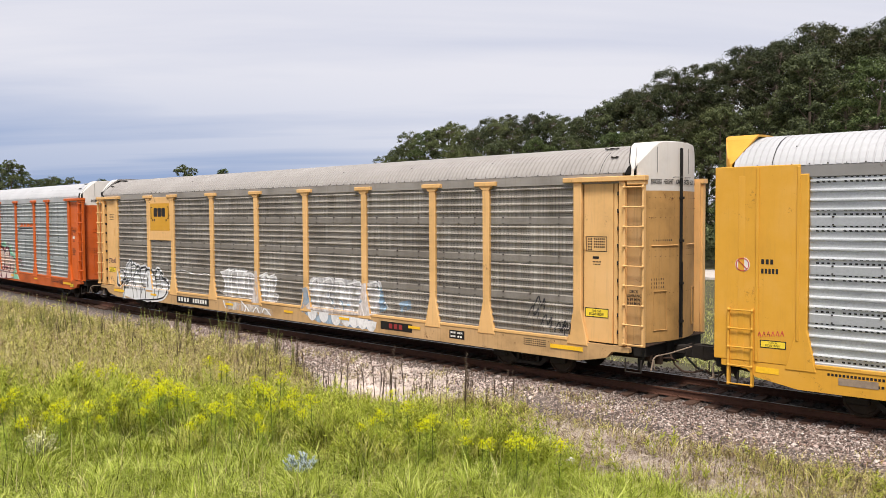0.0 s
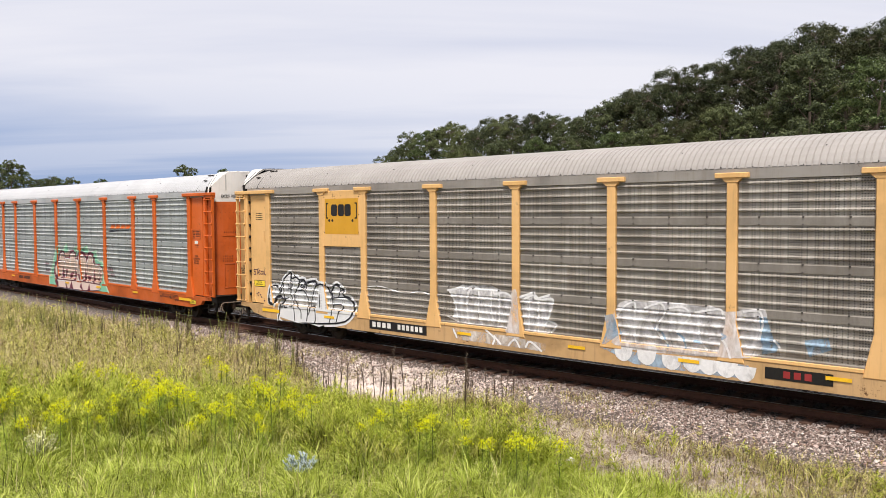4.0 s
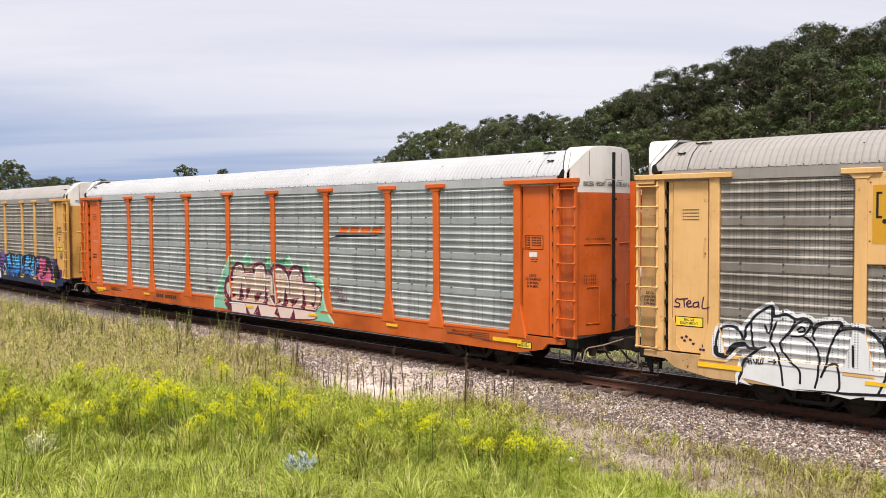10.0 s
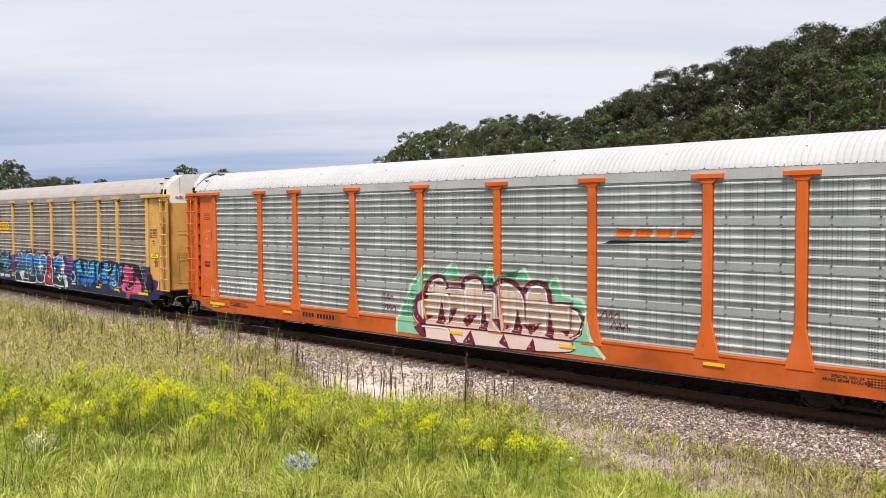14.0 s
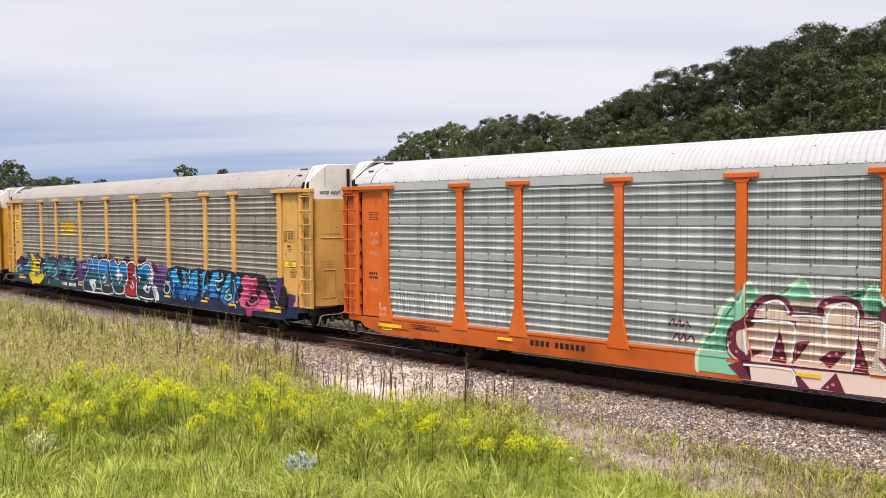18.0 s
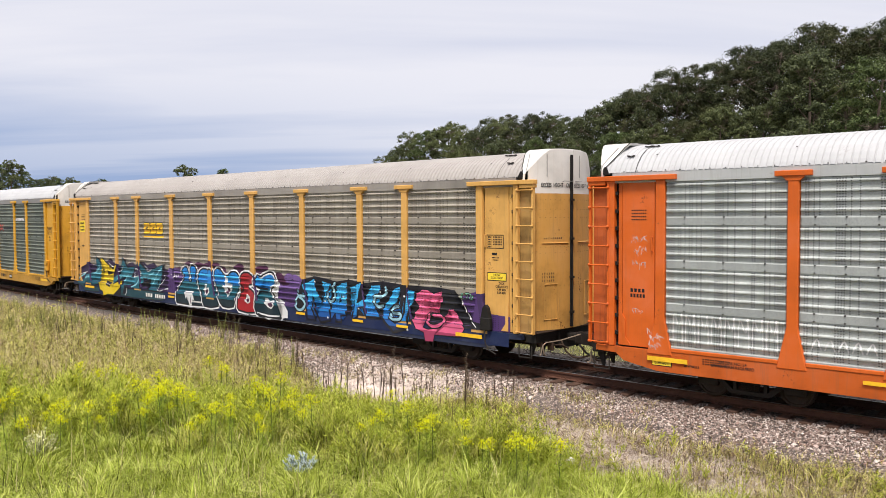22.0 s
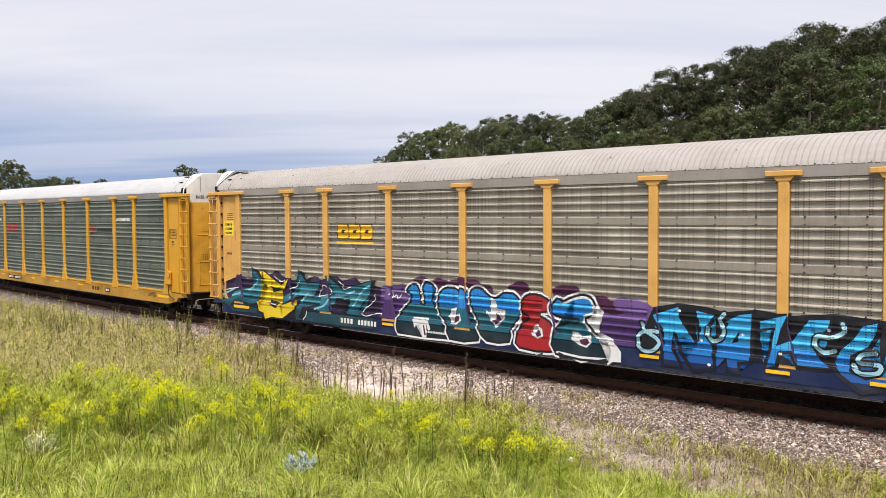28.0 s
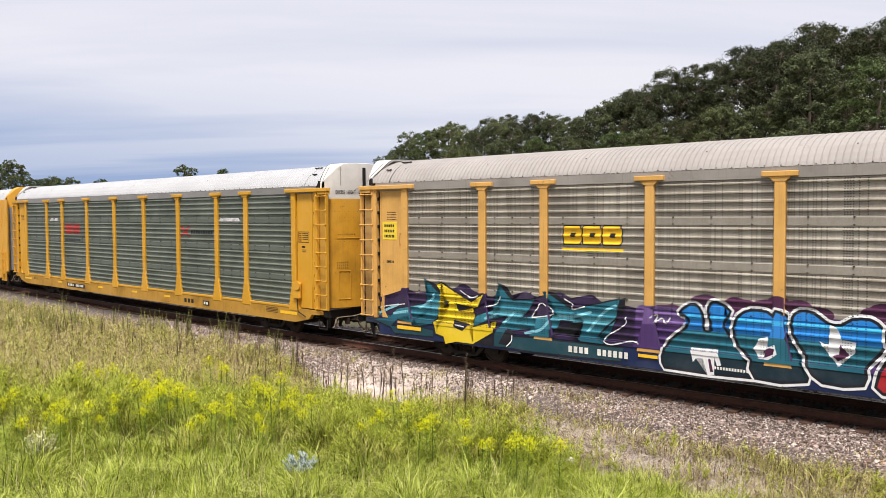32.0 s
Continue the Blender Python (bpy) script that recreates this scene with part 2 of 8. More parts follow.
# ---- ground, ballast, track ----
def ground_z(x, y):
    v = y - track_y(x)          # distance from the middle of the track, away from the viewer is positive
    a = abs(v)
    if a < 1.75:
        z = -0.33
    elif a < 2.9:
        z = -0.33 - (a - 1.75) / 1.15 * 0.275
    else:
        z = -0.605
    if v < 0 and a >= 2.9:
        z += min(1.0, (a - 2.9) / 8.0) * 0.22 + 0.05 * noise.noise(Vector((x * 0.35, y * 0.35, 0)))
        if x > -60:
            c = min(1.0, max(0.0, (-13.6 - y) / 1.9))          # the bank on which the viewer stands
            z += c * c * (3 - 2 * c) * 2.55
    if v > 2.9:
        z += -0.25 * min(1.0, (a - 2.9) / 4.0) + 0.08 * noise.noise(Vector((x * 0.12, y * 0.12, 3)))
    return z


m_ground, nt, b = material("soil_and_short_grass")
v = nt.nodes.new("ShaderNodeTexCoord").outputs["Object"]
n1, n2, n3 = noise_tex(nt, v, 0.25, 4, 0.6), noise_tex(nt, v, 2.5, 5, 0.65), noise_tex(nt, v, 30, 5, 0.7)
g1 = ramp(nt, n2, [(0.3, (0.035, 0.034, 0.016)), (0.6, (0.08, 0.075, 0.03)), (0.8, (0.15, 0.12, 0.07))])
g2 = ramp(nt, n3, [(0.3, (0.035, 0.032, 0.015)), (0.7, (0.10, 0.085, 0.04))])
gc = mix(nt, n1, g1, g2)
nt.links.new(gc, b.inputs["Base Color"])
b.inputs["Roughness"].default_value = 0.95
bump(nt, b, n3, 0.6, 0.05)
M_GROUND = m_ground

m_ballast, nt, b = material("crushed_stone")
v = nt.nodes.new("ShaderNodeTexCoord").outputs["Object"]
vo = nt.nodes.new("ShaderNodeTexVoronoi"); vo.inputs["Scale"].default_value = 22
nt.links.new(v, vo.inputs["Vector"])
# near black under the cars: grime, plus train shadow and gaps put into the colour
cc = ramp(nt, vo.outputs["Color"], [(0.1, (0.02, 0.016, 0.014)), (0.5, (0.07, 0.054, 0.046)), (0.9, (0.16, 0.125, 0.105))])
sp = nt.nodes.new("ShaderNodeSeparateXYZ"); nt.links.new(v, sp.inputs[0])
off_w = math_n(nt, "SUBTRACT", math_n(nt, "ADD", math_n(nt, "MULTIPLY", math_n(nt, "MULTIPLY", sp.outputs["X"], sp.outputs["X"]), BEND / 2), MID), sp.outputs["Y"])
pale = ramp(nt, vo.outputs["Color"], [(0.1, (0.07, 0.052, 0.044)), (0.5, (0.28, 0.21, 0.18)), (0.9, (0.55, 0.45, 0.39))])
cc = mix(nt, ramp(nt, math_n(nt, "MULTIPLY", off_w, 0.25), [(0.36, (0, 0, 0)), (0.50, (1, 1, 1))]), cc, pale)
cc = mix(nt, ramp(nt, vo.outputs["Distance"], [(0.25, (0, 0, 0)), (0.7, (0.8, 0.8, 0.8))]), cc, (0.04, 0.033, 0.03))
nt.links.new(cc, b.inputs["Base Color"])
b.inputs["Roughness"].default_value = 0.9
bump(nt, b, math_n(nt, "SUBTRACT", 1.0, vo.outputs["Distance"]), 0.8, 0.04)
M_BALLAST = m_ballast

m_stone, nt, b = material("ballast_stone")
geo = nt.nodes.new("ShaderNodeNewGeometry")
sc = ramp(nt, geo.outputs["Random Per Island"], [(0.0, (0.05, 0.036, 0.03)), (0.2, (0.20, 0.135, 0.11)), (0.42, (0.33, 0.24, 0.205)), (0.68, (0.52, 0.42, 0.37)), (0.9, (0.76, 0.68, 0.63)), (1.0, (0.36, 0.19, 0.14))])
at = nt.nodes.new("ShaderNodeTexCoord").outputs["Object"]
sn = noise_tex(nt, at, 60, 4, 0.6)
sc = mix(nt, ramp(nt, sn, [(0.5, (0, 0, 0)), (0.85, (0.35, 0.35, 0.35))]), sc, (0.12, 0.10, 0.09))
# brown rust and brake dust, thickest beside the rail
sp = nt.nodes.new("ShaderNodeSeparateXYZ"); nt.links.new(at, sp.inputs[0])
off_w = math_n(nt, "SUBTRACT", math_n(nt, "ADD", math_n(nt, "MULTIPLY", math_n(nt, "MULTIPLY", sp.outputs["X"], sp.outputs["X"]), BEND / 2), MID), sp.outputs["Y"])
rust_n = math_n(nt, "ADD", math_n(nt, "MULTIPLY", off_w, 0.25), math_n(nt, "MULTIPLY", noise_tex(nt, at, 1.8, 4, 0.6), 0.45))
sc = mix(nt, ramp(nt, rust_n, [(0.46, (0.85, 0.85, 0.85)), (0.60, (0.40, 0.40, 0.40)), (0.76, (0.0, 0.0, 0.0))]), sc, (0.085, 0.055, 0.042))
nt.links.new(sc, b.inputs["Base Color"])
b.inputs["Roughness"].default_value = 0.85
M_STONE = m_stone


def axis(*spans):
    out = []
    for a, b_, step in spans:
        n = max(1, round((b_ - a) / step))
        out += [a + (b_ - a) * i / n for i in range(n)]
    return out + [spans[-1][1]]


gx = axis((-1800, -300, 150), (-300, -100, 20), (-100, -60, 4), (-60, 6, 0.75), (6, 30, 4), (30, 300, 30), (300, 1800, 150))
gv = axis((-1500, -200, 130), (-200, -40, 16), (-40, -16, 1.5), (-16, -3.0, 0.5), (-3.0, 3.0, 0.25), (3.0, 12, 1.0), (12, 90, 6), (90, 400, 40), (400, 2500, 210))
gverts = [(x, w + track_y(x) * (1 if abs(w) < 20 else max(0.0, 1 - (abs(w) - 20) / 180)), 0) for x in gx for w in gv]
gverts = [(x, y, ground_z(x, y)) for x, y, _ in gverts]
nv = len(gv)
gfaces = [(i * nv + j, (i + 1) * nv + j, (i + 1) * nv + j + 1, i * nv + j + 1) for i in range(len(gx) - 1) for j in range(nv - 1)]
ground = new("ground", raw_mesh("ground", gverts, gfaces, M_GROUND, True))
tagged(ground, "weedy green and straw coloured ground beside the railway line", "ground", kind="structure")

# the bed of crushed stone, as a low mound over the ground
bx = axis((-130, -60, 5), (-60, 8, 1.0), (8, 60, 4))
prof = [(-2.95, -0.62), (-2.5, -0.44), (-1.75, -0.27), (-1.2, -0.245), (0, -0.215), (1.2, -0.22), (1.75, -0.25), (2.5, -0.44), (4.4, -0.60), (5.0, -0.80)]
bed = bmesh.new()
grid_strip(bed, [[(x, track_y(x) + p[0] + 0.12 * noise.noise(Vector((x * 0.8, p[0], 0))), p[1] + 0.012) for p in prof] for x in bx])
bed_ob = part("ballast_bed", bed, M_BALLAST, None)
tagged(bed_ob, "bed of pinkish grey crushed stone under the track", "ballast", kind="structure")


def along(name, outline, mat, off, label, x0=-130, x1=60):
    """A bar of constant section that follows the track."""
    xs = axis((x0, -60, 5), (-60, 8, 2.0), (8, x1, 4))
    bm = bmesh.new()
    ring = outline + [outline[0]]
    grid_strip(bm, [[(x, track_y(x) + off + p[0], p[1]) for p in ring] for x in xs])
    ob = part(name, bm, mat, None)
    return tagged(ob, label, "rail", group="rails of the track")


RAIL = [(-0.07, -0.175), (-0.07, -0.163), (-0.012, -0.145), (-0.01, -0.05), (-0.036, -0.035), (-0.036, -0.004), (-0.03, 0.0), (0.03, 0.0), (0.036, -0.004), (0.036, -0.035), (0.01, -0.05), (0.012, -0.145), (0.07, -0.163), (0.07, -0.175)]
for off in (-0.755, 0.755):
    r = along("rail", RAIL, M_RAIL, off, "rust-brown steel rail on timber sleepers")
    bm = bmesh.new()
    xs = axis((-130, -60, 5), (-60, 8, 2.0), (8, 60, 4))
    grid_strip(bm, [[(x, track_y(x) + off - 0.026, 0.003), (x, track_y(x) + off + 0.026, 0.003)] for x in xs])
    part("running_surface", bm, M_RAILTOP, r, "polished running surface")

tie_bm = bmesh.new()
box(tie_bm, -0.115, 0.115, -1.30, 1.30, -0.36, -0.172, 0.012)
tie_me = bpy.data.meshes.new("sleeper")
tie_bm.to_mesh(tie_me); tie_bm.free()
tie_me.materials.append(M_TIE)
plate_bm = bmesh.new()
box(plate_bm, -0.10, 0.10, -0.17, 0.17, -0.174, -0.158)
for sx in (-0.06, 0.06):
    for sy in (-0.10, 0.10):
        tube(plate_bm, (sx, sy, -0.16), (sx, sy, -0.125), 0.016, 6)
plate_me = bpy.data.meshes.new("tie_plate")
plate_bm.to_mesh(plate_me); plate_bm.free()
plate_me.materials.append(M_RAIL)
rng = random.Random(5)
xt = -52.0
while xt < 8:
    t_ob = new("railway_sleeper", tie_me)
    t_ob.matrix_basis = track_pose(xt, rng.uniform(-0.008, 0.004)) @ pose(0, rng.uniform(-0.06, 0.06), 0, 0, 0, rng.uniform(-1.2, 1.2))
    tagged(t_ob, "dark weathered timber sleeper half sunk in crushed stone", "sleeper", group="sleepers under the rails")
    for off in (-0.755, 0.755):
        piece("tie_plate", plate_me, t_ob, "", pose(0, off, 0.001))
    xt += 0.508

# loose stones on the shoulder
def stones(name, count, place, size, seed):
    r = np.random.RandomState(seed)
    base = np.array([(0, 0, 1), (1, 0, 0.1), (0.2, 1, 0), (-1, 0.15, -0.1), (-0.1, -1, 0.1), (0.1, 0, -1)], float)
    fc = np.array([(0, 1, 2), (0, 2, 3), (0, 3, 4), (0, 4, 1), (5, 2, 1), (5, 3, 2), (5, 4, 3), (5, 1, 4)])
    P = place(r, count)
    count = len(P)
    S = size * np.exp(r.normal(0, 0.35, (count, 1, 1))) * r.uniform(0.6, 1.25, (count, 1, 3))
    J = base[None] + r.normal(0, 0.22, (count, 6, 3))
    ang = r.uniform(0, 6.28, count)
    ca, sa = np.cos(ang)[:, None], np.sin(ang)[:, None]
    V = J * S
    V = np.stack([V[..., 0] * ca - V[..., 1] * sa, V[..., 0] * sa + V[..., 1] * ca, V[..., 2] * 0.8], -1) + P[:, None]
    F = (fc[None] + 6 * np.arange(count)[:, None, None]).reshape(-1, 3)
    return raw_mesh(name, V.reshape(-1, 3).tolist(), F.tolist(), M_STONE)


def on_shoulder(r, n):
    u = r.uniform(0, 1, n)
    X = 2.0 - 34 * u ** 1.25
    edge = 2.55 + 0.35 * np.sin(X * 0.7) + 0.25 * np.sin(X * 1.9 + 1) + 1.45 * np.exp(-((X + 16.0) / 3.0) ** 2) + 0.35 * np.clip((X + 8) / 4, 0, 1)
    w = 0.9 + (edge - 0.9) * r.uniform(0, 1, n) ** 0.9
    keep = r.uniform(0, 1, n) < np.clip((edge + 0.2 - w) / 0.7, 0.12, 1)
    keep &= (w > 1.34) | (r.uniform(0, 1, n) < 0.85)
    X, w = X[keep], w[keep]
    Y = MID + BEND * X * X / 2 - w
    Z = np.interp(w, [1.2, 1.75, 2.5, 2.9, 5], [-0.232, -0.255, -0.44, -0.605, -0.59]) + np.where(w < 1.34, r.uniform(-0.015, 0.03, len(X)), r.uniform(-0.02, 0.035, len(X)))
    return np.stack([X, Y, Z], 1)


def between(r, n):
    X = 4 - 45 * r.uniform(0, 1, n) ** 1.2
    w = r.uniform(-0.72, 4.5, n)
    Y = MID + BEND * X * X / 2 + w
    Z = np.interp(w, [1.2, 1.75, 2.5, 4.4], [-0.205, -0.235, -0.43, -0.59]) + r.uniform(-0.02, 0.015, n)
    return np.stack([X, Y, Z], 1)


tagged(new("ballast_stones", stones("ballast_stones", 60000, on_shoulder, 0.0205, 3)), "loose pinkish grey and white crushed stones beside the rail", "stones", kind="stuff")
# stones under and behind the cars: grimy, and darkened to carry the train's shadow
M_STONE = plain("shaded_grimy_stone", (0.04, 0.033, 0.029), 0.9, 0.0, 0.5, 9.0)
tagged(new("ballast_stones", stones("ballast_stones_far", 9000, between, 0.036, 4)), "dusty crushed stones between and behind the rails, train shadow painted in", "stones", kind="stuff")

def bare_patch(r, n):
    X = r.normal(-15.2, 2.3, n)
    w = 1.8 + 2.9 * r.uniform(0, 1, n) ** 0.8
    keep = r.uniform(0, 1, n) < np.exp(-((X + 15.4) / 3.4) ** 2) * (0.6 + 0.4 * np.sin(X * 2.1 + w * 1.7) ** 2)
    X, w = X[keep], w[keep]
    Z = np.interp(w, [1.2, 1.75, 2.5, 2.9, 5], [-0.232, -0.255, -0.44, -0.605, -0.59]) + r.uniform(0.02, 0.045, len(X))
    return np.stack([X, MID + BEND * X * X / 2 - w, Z], 1)


M_STONE = plain("pale_pink_gravel", (0.66, 0.56, 0.50), 0.9, 0.0, 0.35, 9.0)
tagged(new("pale_gravel", stones("pale_gravel", 19000, bare_patch, 0.021, 6)), "bare patch of pale pinkish gravel beside the track", "gravel", kind="stuff")

# the gravel road at the foot of the woods
m_road, nt, b = material("pale_gravel")
v = nt.nodes.new("ShaderNodeTexCoord").outputs["Object"]
nt.links.new(ramp(nt, noise_tex(nt, v, 3.0, 6, 0.7), [(0.3, (0.38, 0.33, 0.29)), (0.7, (0.62, 0.56, 0.51))]), b.inputs["Base Color"])
b.inputs["Roughness"].default_value = 0.95
bm = bmesh.new()
box(bm, -160, 70, 41.5, 50.0, -0.95, -0.70)
road = part("gravel_road", bm, m_road, None)
tagged(road, "pale gravel road along the edge of the woods", "road", kind="structure")


# ---- the train ----
SIDE = 1.537                                  # half the width over the posts
POSTS = [1.388, 4.253, 7.113, 9.06, 11.9]      # posts from the middle of the car
Z0, Z1 = 1.02, 4.82                           # foot and head of the siding
SHEET_H = (Z1 - Z0) / 4
SHEET_Y = -1.44                               # plane of the siding's flat bands
RIDGE = 0.044


def sheet_profile():
    """A wide folded band at the foot, then four narrow ridges: heights and how far they stand out."""
    pts = [(-0.09, 0.0), (-0.085, 0.024), (0.075, 0.020), (0.095, 0.0)]
    step = (0.86 - 0.11) / 4
    for i in range(4):
        z = 0.11 + i * step
        pts += [(z + 0.44 * step, 0.0), (z + 0.52 * step, RIDGE), (z + 0.64 * step, RIDGE), (z + 0.80 * step, 0.0)]
    return pts + [(0.86, 0.0)]


SHEET = sheet_profile()


def relief(z):
    """How far the siding stands out at a height z of the car."""
    if z <= Z0 or z >= Z1:
        return 0.0
    r = (z - Z0 + 0.09) % SHEET_H - 0.09
    return float(np.interp(r, [p[0] for p in SHEET], [p[1] for p in SHEET]))


mesh_store = {}


def shared(key, build, mat):
    """One mesh for all alike pieces in one material."""
    k = (key, mat.name)
    if k not in mesh_store:
        bm = bmesh.new()
        build(bm)
        me = bpy.data.meshes.new(key)
        bm.to_mesh(me); bm.free()
        me.materials.append(mat)
        mesh_store[k] = me
    return mesh_store[k]


def sheet_build(w):
    def f(bm):
        front = [(0.0 - o, z) for z, o in SHEET]
        rows = []
        for x in (-w / 2, -w / 2 + 0.03, w / 2 - 0.03, w / 2):
            k = 0.35 if abs(x) > w / 2 - 0.01 else 1.0
            rows.append([(x, y * k, z) for y, z in front])
        grid_strip(bm, rows)
        back = [bm.verts.new(p) for p in ((-w / 2, 0.012, -0.09), (w / 2, 0.012, -0.09), (w / 2, 0.012, 0.86), (-w / 2, 0.012, 0.86))]
        bm.faces.new(back[::-1])
        bmesh.ops.recalc_face_normals(bm, faces=bm.faces[:])
    return f


def post_build(bm, flare=True, z_foot=0.90, w=0.112, wf=0.30, zf=1.74):
    y0, y1 = -SIDE, -1.40
    if flare:
        pts = [(-wf, z_foot), (wf, z_foot), (w, zf), (w, Z1 - 0.02), (-w, Z1 - 0.02), (-w, zf)]
    else:
        pts = [(-w, z_foot), (w, z_foot), (w, Z1 - 0.02), (-w, Z1 - 0.02)]
    prism(bm, pts, "y", y0 + 0.02, y1)
    es = [e for e in bm.edges if all(abs(v.co.y - (y0 + 0.02)) < 1e-4 for v in e.verts)]
    bmesh.ops.bevel(bm, geom=es, offset=0.018, segments=1, affect="EDGES")


def post_foot_build(bm):
    """A coat of paint round a post's foot."""
    y = -SIDE + 0.0188
    prism(bm, [(-0.302, 0.99), (0.302, 0.99), (0.114, 1.742), (0.114, 1.96), (-0.114, 1.96), (-0.114, 1.742)], "y", y, -1.41)
    es = [e for e in bm.edges if all(abs(v.co.y - y) < 1e-4 for v in e.verts)]
    bmesh.ops.bevel(bm, geom=es, offset=0.018, segments=1, affect="EDGES")


def cap_build(bm):
    box(bm, -0.36, 0.36, -SIDE - 0.02, -1.38, Z1 - 0.05, Z1 + 0.06, 0.012)
    prism(bm, [(-0.22, Z1 - 0.05), (-0.13, Z1 - 0.14), (0.13, Z1 - 0.14), (0.22, Z1 - 0.05)], "y", -SIDE + 0.01, -1.40)


ROOF = [(-1.46, 4.965), (-1.42, 5.05), (-1.33, 5.18), (-1.18, 5.335), (-0.95, 5.48), (-0.65, 5.585), (-0.33, 5.645), (0, 5.665)]
ROOF = ROOF + [(-y, z) for y, z in ROOF[-2::-1]]


HOOD = [(-1.48, 4.90), (-1.47, 5.05), (-1.36, 5.20), (-0.98, 5.59), (-0.80, 5.69), (-0.45, 5.71), (0, 5.715)]
HOOD = HOOD + [(-y, z) for y, z in HOOD[-2::-1]]


def roof_build(bm):
    x0, x1, rib = -13.29, 13.29, 0.132
    n = int((x1 - x0) / rib)
    rows = []
    for i in range(n):
        for f, up_ in ((0.0, 0.0), (0.10, 0.024), (0.80, 0.024), (0.92, 0.0)):
            x = x0 + (i + f) * rib
            row = []
            for y, z in ROOF:
                L = math.hypot(y / 1.6, (z - 4.6)) or 1
                row.append((x, y + up_ * (y / 1.6) / L, z + up_ * (z - 4.6) / L))
            rows.append(row)
    grid_strip(bm, rows)
    bmesh.ops.recalc_face_normals(bm, faces=bm.faces[:])


def hood_back(z):
    """Where the roof end's rear edge lies: it leans over the roof towards the middle of the car."""
    return 13.32 - 0.30 * min(1.0, max(0.0, (z - 5.08) / 0.55)) ** 0.8


def roof_hood_build(e):
    def f(bm):
        rows = [[(e * (hood_back(z) + 0.01), y * 0.97, 4.6 + (z - 4.6) * 0.955) for y, z in HOOD]]
        rows.append([(e * hood_back(z), y, z) for y, z in HOOD])
        for back, s in ((0.10, 1.0), (0.02, 0.996), (0.0, 0.985)):
            rows.append([(e * max(13.33, 13.83 - 0.205 * y * y - back), y * s, 4.6 + (z - 4.6) * s) for y, z in HOOD])
        grid_strip(bm, rows)
        bmesh.ops.recalc_face_normals(bm, faces=bm.faces[:])
    return f


def flashing_build(e):
    """The torn dark edge where the roof end laps over the ribbed roof."""
    def f(bm):
        g = random.Random(41)
        pts = []
        for (y0, z0), (y1, z1) in zip(HOOD[:-1], HOOD[1:]):
            for k in range(4):
                pts.append((y0 + (y1 - y0) * k / 4, z0 + (z1 - z0) * k / 4))
        lo, hi = [], []
        for y, z in pts:
            if z < 5.06:
                continue
            x = hood_back(z)
            lo.append((e * (x - 0.008 - g.uniform(0, 0.022)), y * 1.002, z + 0.004))
            hi.append((e * (x + 0.006), y * 1.004, z + 0.010))
        grid_strip(bm, [lo, hi])
        bmesh.ops.recalc_face_normals(bm, faces=bm.faces[:])
    return f


def roof_slots_build(e):
    """Small slots and a loose bracket near the roof's end."""
    def f(bm):
        for x, y, z in ((12.52, -0.80, 5.57), (12.34, -0.80, 5.57), (12.75, -1.22, 5.34)):
            a, b = sorted((e * (x - 0.07), e * (x + 0.07)))
            box(bm, a, b, y - 0.03, y + 0.02, z, z + 0.022)
            for k in (a, b):
                box(bm, k - 0.01, k + 0.01, y - 0.05, y + 0.03, z + 0.002, z + 0.034)
    return f


def hood_fold_build(e):
    """Thin pressed folds and drip rods on the roof end."""
    def f(bm):
        pipe(bm, [(e * 13.42, -1.475, 5.03), (e * 13.38, -1.37, 5.20), (e * 13.20, -1.00, 5.585)], 0.009, 4)
        for y in (-0.92, 0.30):
            x = 13.85 - 0.205 * y * y
            pipe(bm, [(e * x, y, 5.56), (e * x, y, 4.98)], 0.010, 5)
        pipe(bm, [(e * 13.80, -0.42, 4.86), (e * 13.86, -0.42, 4.88), (e * 13.89, -0.10, 4.88)], 0.010, 5)
        pipe(bm, [(e * 13.84, 0.10, 4.88), (e * 13.86, 0.34, 4.88)], 0.010, 5)
    return f


def wheelset_build(bm):
    R, Rf = 0.36, 0.385
    for s in (-1, 1):
        ring = [(0.12, s * 0.70), (Rf, s * 0.685), (Rf, s * 0.71), (R, s * 0.725), (R - 0.008, s * 0.81), (R - 0.05, s * 0.815), (R - 0.07, s * 0.785), (0.13, s * 0.775), (0.12, s * 0.83)]
        rows = []
        for i in range(25):
            a = 2 * math.pi * i / 24
            rows.append([(r * math.cos(a), y, r * math.sin(a)) for r, y in ring])
        grid_strip(bm, rows)
    tube(bm, (0, -1.0, 0), (0, 1.0, 0), 0.08, 12)
    for s in (-1, 1):
        tube(bm, (0, s * 0.82, 0), (0, s * 0.93, 0), 0.12, 12)
        for a in range(3):
            t = 2 * math.pi * a / 3
            tube(bm, (0.06 * math.cos(t), s * 1.0, 0.06 * math.sin(t)), (0.06 * math.cos(t), s * 1.02, 0.06 * math.sin(t)), 0.018, 6)
    bmesh.ops.recalc_face_normals(bm, faces=bm.faces[:])


